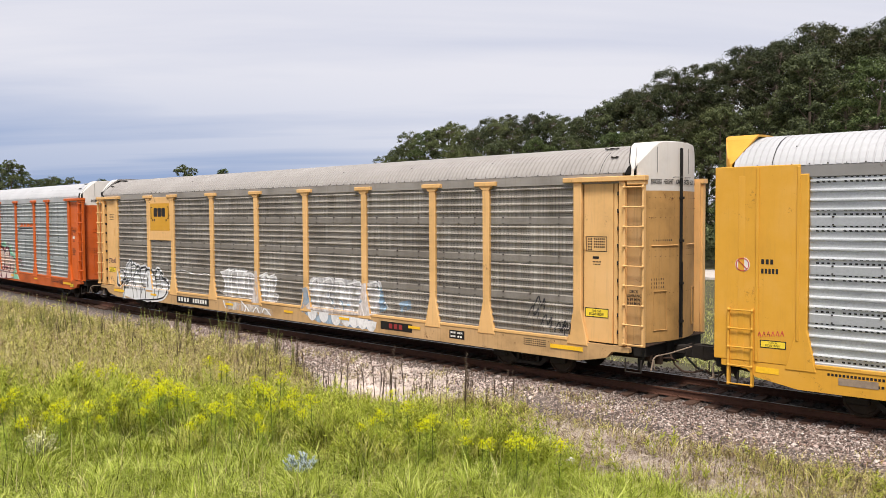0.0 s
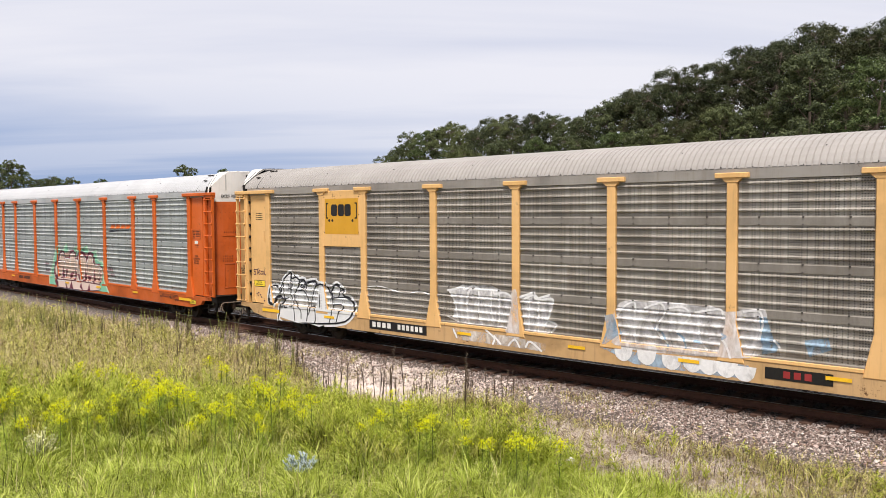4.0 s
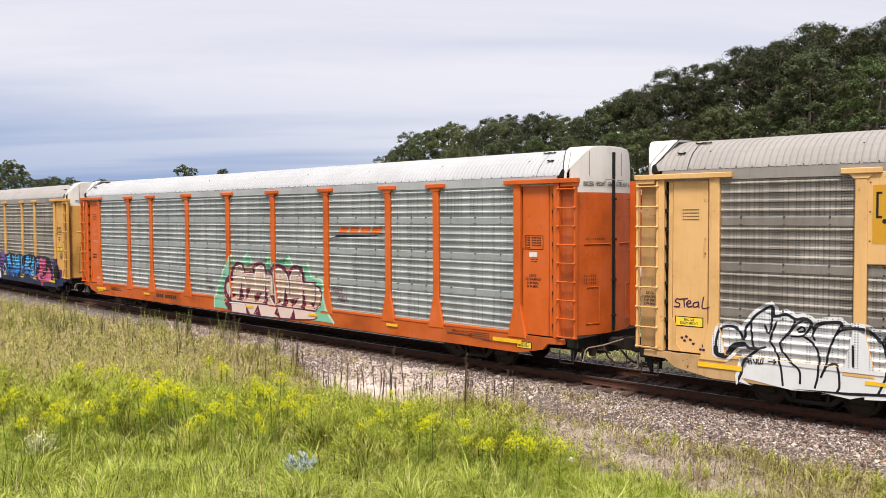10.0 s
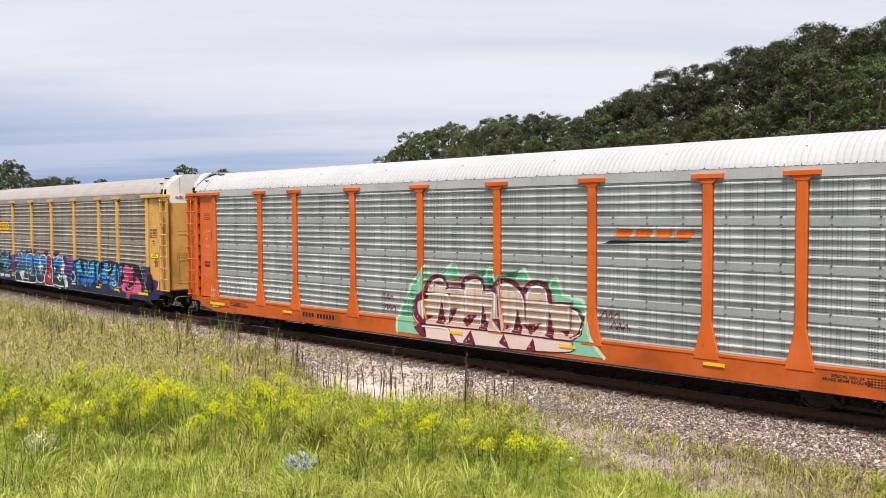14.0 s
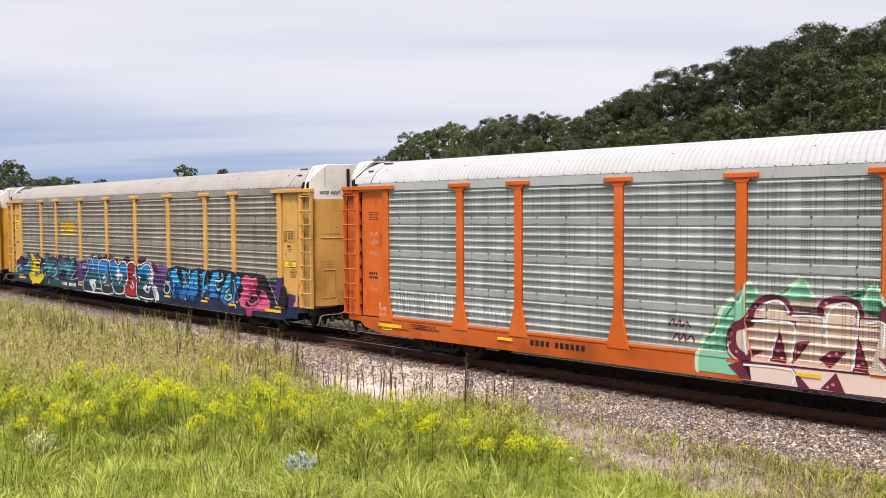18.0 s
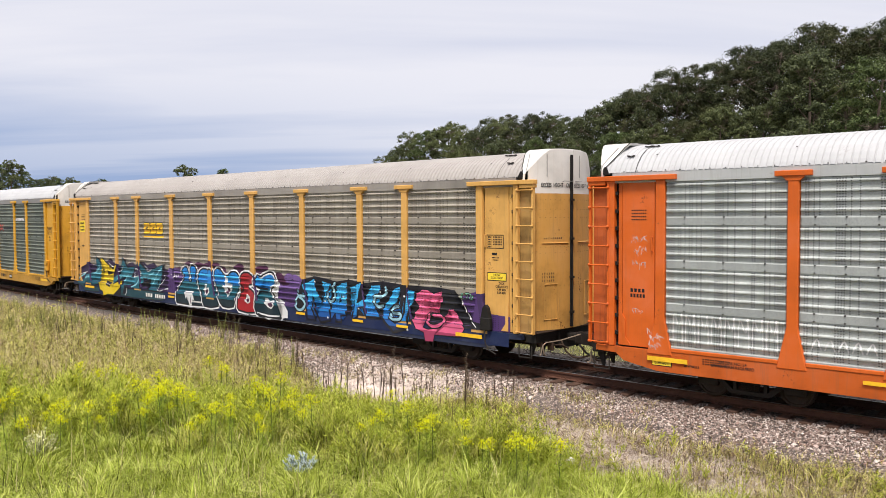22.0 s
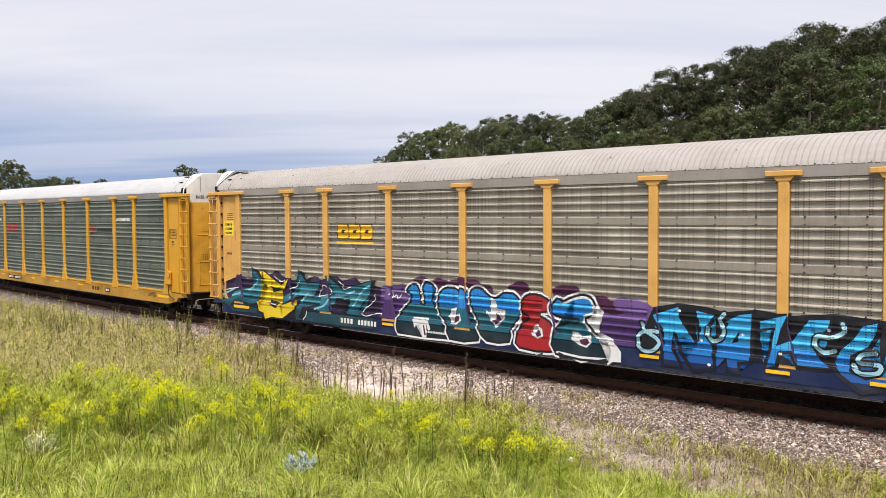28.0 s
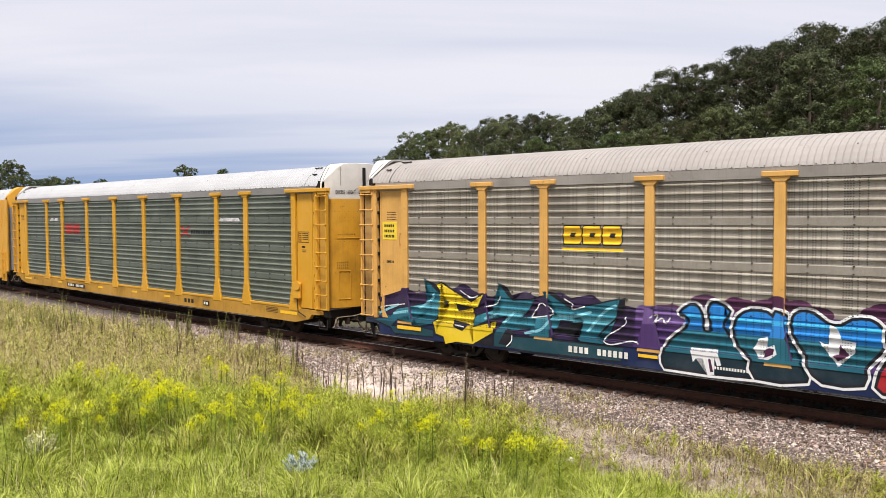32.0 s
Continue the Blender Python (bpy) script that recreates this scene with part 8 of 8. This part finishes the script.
p.build("graffiti", D, "teal and black wedge-shaped graffiti with a yellow letter")
# second word: rounded letters with white halo
p = Paintwork()
GB = [(0.98, SP["deep"]), (1.25, SP["teal"]), (1.5, SP["teal"]), (1.75, SP["blue"]), (1.85, SP["sky"]), (9, SP["blue"])]
GR = [(1.0, SP["red"]), (9, SP["red"])]
word = [(GB, [(-3.86, 0.62), (-3.92, 0.85), (-3.75, 1.22), (-3.49, 1.44), (-3.31, 1.65), (-3.39, 1.8), (-3.54, 1.85), (-3.29, 2.06), (-3.08, 2.01), (-2.98, 1.78), (-2.97, 1.52), (-2.8, 1.54), (-2.88, 1.91), (-2.83, 2.1), (-2.68, 2.14), (-2.38, 1.97), (-2.53, 1.72), (-2.48, 1.56), (-2.23, 1.23), (-1.96, 1), (-1.86, 0.63)]),
        (GB, [(-1.92, 1.01), (-2.23, 1.28), (-2.32, 1.62), (-2.21, 1.89), (-1.96, 2.03), (-1.63, 2.02), (-1.49, 1.93), (-1.44, 2.05), (-1.23, 1.97), (-1.14, 1.78), (-1.23, 1.51), (-1.13, 1.42), (-0.87, 1.18), (-0.81, 0.69), (-1.84, 0.63)]),
        (GB, [(-0.84, 1.2), (-1.11, 1.6), (-1.12, 1.94), (-0.97, 2.08), (-0.71, 2.06), (-0.45, 1.88), (-0.21, 1.86), (-0.01, 1.99), (0.31, 2.01), (0.52, 1.86), (0.59, 1.64), (0.48, 1.37), (0.25, 1.09), (0.22, 0.75), (-0.52, 0.71), (-0.81, 1)]),
        (GR, [(0.6, 1.55), (0.6, 1.85), (0.85, 2.02), (1.25, 2), (1.52, 1.86), (1.48, 1.64), (1.22, 1.6), (1.2, 1.5), (1.5, 1.38), (1.66, 1.05), (1.62, 0.64), (0.55, 0.64), (0.46, 0.9), (0.6, 1.25), (0.85, 1.42)]),
        (GB, [(1.49, 1.76), (1.68, 1.97), (1.85, 1.91), (2.05, 2), (2.35, 2.09), (2.62, 2.06), (2.76, 1.88), (2.73, 1.64), (2.49, 1.54), (2.55, 1.41), (2.79, 1.19), (3.08, 1.08), (3.21, 0.83), (3.11, 0.57), (1.67, 0.6), (1.6, 1.07), (1.69, 1.28), (1.94, 1.42), (2.25, 1.4), (2.27, 1.5), (1.77, 1.51), (1.54, 1.59)])]
for mats, pts in word:
    p.letter += 1
    outline = curve(pts + [pts[0]], 2)[:-1]
    up_ = 0.9 * p.letter
    p.closed(outline, 0.17, SP["white"], 1.4 + up_)
    p.closed(outline, 0.06, SP["black"], 1.8 + up_)
    p.poly(outline, mats, 1.6 + up_)
for k, tone, pts in ((1, "white", [(-3.26, 1.12), (-2.66, 1.14), (-2.56, 0.81), (-2.65, 0.79), (-2.71, 0.96), (-2.71, 0.59), (-2.86, 0.57), (-2.97, 0.92), (-3.12, 0.9), (-3.19, 0.81)]),
                     (1, "plum", [(-2.85, 0.92), (-2.8, 0.93), (-2.73, 0.65), (-2.8, 0.64)]),
                     (2, "white", [(-1.6, 1.51), (-1.78, 1.45), (-1.89, 1.24), (-1.78, 1.05), (-1.57, 1.04), (-1.4, 1.17), (-1.45, 1.36), (-1.58, 1.3), (-1.64, 1.39)]),
                     (2, "plum", [(-1.69, 1.21), (-1.55, 1.29), (-1.45, 1.27), (-1.48, 1.16), (-1.64, 1.08)]),
                     (3, "white", [(-0.41, 1.85), (-0.28, 1.81), (-0.19, 1.58), (0.06, 1.55), (0.05, 1.35), (-0.24, 1.05), (-0.44, 1.29), (-0.61, 1.52), (-0.51, 1.47), (-0.43, 1.48)]),
                     (3, "plum", [(-0.22, 1.49), (-0.05, 1.29), (-0.26, 1.15), (-0.35, 1.26), (-0.24, 1.29)]),
                     (4, "white", [(0.95, 1.2), (1.1, 1.28), (1.28, 1.18), (1.3, 1), (1.12, 0.92), (0.95, 1)]),
                     (4, "plum", [(1.05, 1.08), (1.18, 1.16), (1.25, 1.02), (1.12, 0.97)]),
                     (5, "white", [(2.11, 1.19), (2.28, 1.19), (2.39, 1.09), (2.63, 1.15), (2.7, 0.99), (2.55, 0.84), (2.34, 0.89), (2.14, 1)]),
                     (5, "plum", [(2.36, 1.02), (2.58, 1.07), (2.64, 0.98), (2.53, 0.89), (2.39, 0.93)]),
                     (5, "white", [(2.79, 1.93), (2.99, 1.73), (2.92, 1.49), (2.82, 1.37), (2.91, 1.23), (3.23, 1.12), (3.48, 0.84), (3.48, 0.6), (3.15, 0.58), (3.24, 0.83), (3.1, 1.09), (2.82, 1.2), (2.6, 1.41), (2.56, 1.54), (2.77, 1.63)])):
    p.letter = k
    p.poly(pts, SP[tone], (2.2 if tone == "white" else 2.6) + 0.9 * k)
p.letter = 6
p.ribbon([(-4.2, 1.7), (-4.05, 1.78), (-4.1, 1.6), (-3.95, 1.7), (-3.85, 1.6), (-3.75, 1.72)], 0.035, SP["white"], 5)
p.build("graffiti", D, "rounded teal and red graffiti with a white halo")
# third word: blue blocks, a pink letter
p = Paintwork()
BB = [(0.80, SP["navy"]), (0.99, spray("mid_blue", (0.018, 0.10, 0.36))), (1.30, SP["blue"]), (9, SP["sky"])]
for pts in ([(4.26, 1.81), (4.87, 2.03), (4.92, 1.75), (5.31, 1.22), (5.34, 1.54), (5.24, 1.97), (5.71, 1.9), (5.64, 1.74), (5.54, 1.58), (5.51, 1.4), (5.67, 1.25), (5.73, 0.71), (5.23, 0.62), (4.97, 0.97), (4.76, 1.41), (4.74, 1.12), (4.97, 0.66), (4.52, 0.67), (4.47, 1.45), (4.29, 1.64)],
            [(5.89, 1.77), (6.22, 1.96), (6.53, 1.98), (6.5, 1.44), (6.5, 0.94), (6.23, 0.91), (6.26, 0.7), (5.99, 0.71), (5.97, 0.96), (5.72, 0.72), (5.7, 1.27), (5.87, 1.5), (5.95, 1.72)],
            [(6.63, 1.84), (6.97, 1.96), (7.26, 2.01), (7.14, 1.69), (7.04, 1.38), (7.3, 1.53), (7.6, 1.96), (8.04, 1.99), (8.02, 1.76), (7.81, 1.58), (7.74, 1.38), (7.89, 1.16), (8.06, 1.07), (8.06, 0.98), (7.42, 0.97), (7.3, 1.25), (7.08, 1.22), (7.02, 0.92), (6.77, 0.87), (6.88, 1.28), (6.93, 1.69), (6.64, 1.62)],
            [(8.58, 1.92), (8.88, 2), (8.89, 1.77), (8.73, 1.47), (8.42, 1.27), (8.43, 1.03), (8.68, 0.91), (8.95, 1.04), (9.08, 1.24), (9.14, 1.92), (9.49, 1.88), (9.44, 1.56), (9.32, 1.41), (9.19, 1.06), (9.19, 0.77), (8.6, 0.62), (8.21, 0.9), (8.07, 1.14), (8.17, 1.39), (8.42, 1.66)]):
    p.letter += 1
    p.closed(pts, 0.09, SP["black"], 4.4)
    p.poly(pts, BB, 4)
p.poly([(6.23, 1.59), (6.2, 1.34), (6.06, 1.3)], SP["black"], 4.6)
p.letter = 0
for ln in ([(3.98, 1.56), (4.08, 1.41), (4.36, 1.26), (4.44, 1.13), (4.27, 0.96), (4.03, 0.95), (3.89, 1.12), (3.93, 1.31), (4.17, 1.4), (4.41, 1.4)],
           [(5.91, 1.91), (5.81, 1.77), (5.89, 1.59), (5.85, 1.4), (5.66, 1.31), (5.54, 1.45), (5.55, 1.58)],
           [(8.25, 1.89), (8.28, 1.75), (8.05, 1.61), (7.79, 1.61), (7.74, 1.45), (7.91, 1.31), (8.11, 1.36)],
           [(8.85, 1.39), (8.59, 1.33), (8.56, 1.18), (8.92, 1.18), (8.89, 1.03), (8.59, 0.99), (8.45, 1.13)]):
    p.ribbon(ln, 0.16, SP["black"], 5)
    p.ribbon(ln, 0.085, SP["ice"], 6)
p.letter = 5
PK = [(0.80, spray("dull_pink", (0.36, 0.05, 0.12))), (9, SP["pink"])]
for pts in ([(9.52, 1.78), (9.75, 1.92), (9.95, 1.93), (10.2, 1.83), (10.51, 1.92), (10.54, 1.64), (10.25, 1.49), (10.1, 1.57), (10.03, 1.73), (9.83, 1.66), (9.8, 1.48), (10.01, 1.52), (10.3, 1.43), (10.45, 1.42), (10.42, 1.31), (10.11, 1.32), (9.91, 1.28), (9.78, 1.08), (9.81, 0.87), (9.74, 0.78), (9.53, 0.83), (9.41, 1.04), (9.5, 1.28), (9.68, 1.43), (9.5, 1.56)],
            [(9.51, 0.82), (9.81, 0.87), (10.01, 0.82), (10.41, 0.89), (10.79, 1.05), (10.95, 1.16), (10.8, 1.44), (10.97, 1.45), (11.39, 0.98), (11.21, 0.74), (10.26, 0.71), (10.22, 0.51), (9.92, 0.49), (9.86, 0.74)]):
    p.closed(pts, 0.06, SP["black"], 4.4)
    p.poly(pts, PK, 5)
p.ribbon([(10.05, 1.24), (10, 1.06), (10.16, 0.94), (10.45, 0.98), (10.6, 1.12), (10.5, 1.23), (10.22, 1.23)], 0.15, SP["black"], 5.4)
p.ribbon([(10.05, 1.24), (10, 1.06), (10.16, 0.94), (10.45, 0.98), (10.6, 1.12), (10.5, 1.23), (10.22, 1.23)], 0.085, SP["pink"], 6)
p.letter = 0
p.ribbon([(11.25, 1.7), (11.5, 1.35), (11.8, 1.05)], 0.03, SP["white"], 3)
for ln in ([(11.22, 1.8), (11.28, 1.92), (11.24, 1.85), (11.32, 1.76)], [(11.38, 1.92), (11.5, 1.93)], [(11.44, 1.92), (11.43, 1.76)], [(11.55, 1.9), (11.56, 1.76), (11.64, 1.82), (11.56, 1.9)]):
    p.ribbon(ln, 0.06, SP["black"], 2)
    p.ribbon(ln, 0.022, SP["mint"], 3)
for x, z in ((4.9, 1.9), (5.4, 1.3), (6.3, 1.5), (7.1, 1.2), (8.0, 1.75), (9.1, 1.7), (5.6, 0.8), (9.2, 0.75)):
    p.disc(x, z, 0.04, 0.035, SP["white"], 6, 8)
p.build("graffiti", D, "bright blue block graffiti with a pink letter on black")
bar_sign(D, [(-6.35, 0.70, 0.6, 0.15, 4), (-5.55, 0.70, 0.85, 0.15, 6)], M_WHITE_L, -1.532, "white stencilled figures")
bar_sign(D, [(-2.7, 0.72, 0.75, 0.06, 12)], M_WHITE_L, -1.532, "small white figures")
p = Paintwork()
for i in range(3):
    x = -6.5 + 0.54 * i
    p.letter = i
    for g_, m_, l_ in ((0.03, SP["black"], 1), (0.0, M_YELLOW_L, 2)):
        p.poly([(x - g_, 3.32 - g_), (x + 0.42 + g_, 3.32 - g_), (x + 0.46 + g_, 3.40), (x + 0.46 + g_, 3.66), (x + 0.42 + g_, 3.74 + g_), (x - g_, 3.74 + g_), (x - 0.04 - g_, 3.66), (x - 0.04 - g_, 3.40)], m_, l_)
    p.poly([(x + 0.16, 3.48), (x + 0.30, 3.48), (x + 0.30, 3.58), (x + 0.16, 3.58)], SP["black"], 3)
p.poly([(-6.58, 3.16), (-4.92, 3.16), (-4.92, 3.22), (-6.58, 3.22)], M_YELLOW_L, 2)
p.build("emblem", D, "yellow block emblem with black edges, underlined")
warning_plate(D, 12.46, 2.33)
lettering(D, "DECK\nCLEARANCE\nA 89 MIN.\nB 94 MIN.", 12.62, 2.22, 0.085, M_LETTER, "black deck clearance words", squash=0.85)
plate(D, -12.82, -12.24, 3.32, 3.84, M_LABEL_Y, -1.4465, "yellow sign with rows of black", "sign")
bar_sign(D, [(-12.74, 3.68, 0.42, 0.08, 5), (-12.74, 3.53, 0.42, 0.08, 6), (-12.74, 3.38, 0.42, 0.08, 7)], M_LETTER, -1.453, "rows of black characters")
bar_sign(D, [(-12.66, 2.64, 0.3, 0.07, 6)], M_LETTER, -1.4465, "black figures")
bm = bmesh.new()
box(bm, 12.0, 12.34, -1.62, -1.46, 1.0, 1.35, 0.03); prism(bm, [(12.03, 1.35), (12.31, 1.35), (12.25, 1.6), (12.17, 1.68), (12.09, 1.6)], "y", -1.60, -1.48)
hb = part("hand_brake_box", bm, M_BLACK, D, "black hand brake housing")
bm = bmesh.new()
pipe(bm, [(12.16, -1.60, 1.05), (12.18, -1.6, 0.7), (12.3, -1.58, 0.5), (12.5, -1.56, 0.42)], 0.018, 6)
part("brake_chain", bm, M_STEEL_DARK, hb)

# --- bright yellow car with dark siding ---
p = Paintwork()
R_ = spray("dull_red_logo", (0.42, 0.05, 0.04))
for x in (-6.8, -5.9):
    p.poly([(x, 3.2), (x + 0.7, 3.2), (x + 0.8, 3.3), (x + 0.8, 3.6), (x + 0.7, 3.7), (x, 3.7)], R_, 1)
p.poly([(4.4, 3.60), (4.55, 3.65), (5.15, 3.25), (5.05, 3.2)], R_, 1)
p.poly([(4.4, 3.25), (4.5, 3.2), (5.15, 3.6), (5.05, 3.65)], R_, 2)
for i in range(9):
    p.poly([(5.2 + 0.18 * i, 3.34), (5.33 + 0.18 * i, 3.34), (5.33 + 0.18 * i, 3.48), (5.2 + 0.18 * i, 3.48)], SP["black"], 1)
for i in range(9):
    p.poly([(-6.8 + 0.2 * i, 2.86), (-6.67 + 0.2 * i, 2.86), (-6.67 + 0.2 * i, 2.98), (-6.8 + 0.2 * i, 2.98)], SP["black"], 1)
for x0, x1 in ((7.2, 8.7), (-8.7, -7.6)):
    p.poly([(x0, 3.83), (x1, 3.83), (x1 - 0.1, 3.95), (x0 + 0.2, 3.96)], F_WHITE, 1)
p.build("emblem", E_, "dull red block emblem and black bars on dark siding")
plate(E_, -6.6, -4.6, 0.66, 0.84, M_BLACK, -1.503, "black plate with white figures", "number_ground", 0.003)
bar_sign(E_, [(-6.5, 0.70, 0.7, 0.11, 4), (-5.6, 0.70, 0.9, 0.11, 6)], M_WHITE_L, -1.5065, "white figures")
bar_sign(E_, [(4.7, 0.68, 0.8, 0.16, 3)], M_LETTER, -1.5025, "black bars")
plate(E_, 6.13, 6.56, 0.66, 0.84, M_BLACK, -1.503, "small black data panel", "sign", 0.003)
bar_sign(E_, [(6.17, 0.70, 0.35, 0.10, 2)], M_WHITE_L, -1.5065, "white figures")
bm = bmesh.new()
box(bm, 11.95, 12.3, -1.60, -1.46, 1.30, 1.85, 0.04)
tube(bm, (12.2, -1.62, 1.75), (12.2, -1.60, 1.75), 0.16, 14)
hb = part("hand_brake", bm, P_YEL2, E_, "yellow hand brake with its wheel")
bm = bmesh.new()
pipe(bm, [(12.15, -1.56, 1.3), (12.2, -1.56, 0.9), (12.6, -1.55, 0.75)], 0.016, 6)
part("brake_chain", bm, M_STEEL_DARK, hb)

# --- yellow car with silver siding ---
bm = bmesh.new()
tube(bm, (-13.07, -1.508, 2.98), (-13.07, -1.505, 2.98), 0.15, 24)
sg = part("round_sign", bm, M_WHITE_L, A, "round white sign with a red ring and bar")
p_red = spray("sign_red", (0.55, 0.05, 0.05))
bm = bmesh.new()
for k in range(24):
    a0, a1 = 2 * math.pi * k / 24, 2 * math.pi * (k + 1) / 24
    pipe(bm, [(-13.07 + 0.13 * math.cos(a0), -1.510, 2.98 + 0.13 * math.sin(a0)), (-13.07 + 0.13 * math.cos(a1), -1.510, 2.98 + 0.13 * math.sin(a1))], 0.010, 4)
pipe(bm, [(-13.16, -1.510, 3.07), (-12.98, -1.510, 2.89)], 0.010, 4)
part("ring", bm, p_red, sg)
bar_sign(A, [(-12.69, 3.0, 0.27, 0.10, 3), (-12.69, 2.81, 0.36, 0.10, 5)], M_LETTER, -1.5055, "black stencilled figures")
for a_, b_ in (((-12.70, -12.18, 1.30, 1.46), M_LETTER), ((-12.68, -12.20, 1.32, 1.44), M_LABEL_Y)):
    plate(A, *a_, b_, -1.5055 - (0.003 if b_ is M_LABEL_Y else 0), "yellow warning sign with black edge", "warning_sign", 0.003)
lettering(A, "THIS CAR\nEXCESS HEIGHT", -12.44, 1.39, 0.055, M_LETTER, y=-1.5125, name="warning_words", squash=0.75)
bm = bmesh.new()
for i in range(6):
    x = -12.74 + 0.09 * i
    pipe(bm, [(x, -1.508, 1.52 + 0.01 * i), (x + 0.03, -1.508, 1.62 + 0.01 * i), (x + 0.06, -1.508, 1.52 + 0.01 * i)], 0.008, 4)
part("scribble", bm, p_red, A, "small red scribble")
plate(A, -12.78, -12.32, 0.78, 0.90, M_YELLOW_L, -1.503, "worn yellow reflector strip", "reflector", 0.004)
bar_sign(A, [(-11.4, 0.88, 1.1, 0.05, 16), (-10.6, 0.74, 0.9, 0.05, 12)], M_LETTER, -1.5025, "small stencilled rows")
plate(A, -11.2, -10.5, 0.72, 0.86, M_PALEIRON, -1.503, "pale data plate", "sign", 0.004)


# ---- what moves: the train rolls, its wheels turn ----
def motions():
    steps = [0.8 * i for i in range(41)]
    for car in CARS:
        walk(car, [(t, track_pose(car["first"] + run(t))) for t in steps])
    turns = [0.2 * i for i in range(161)]
    for w in WHEELS:
        x, y, z = w.matrix_basis.translation
        walk(w, [(t, pose(x, y, z, 0, math.degrees(run(t) / 0.36), 0)) for t in turns])


motions()
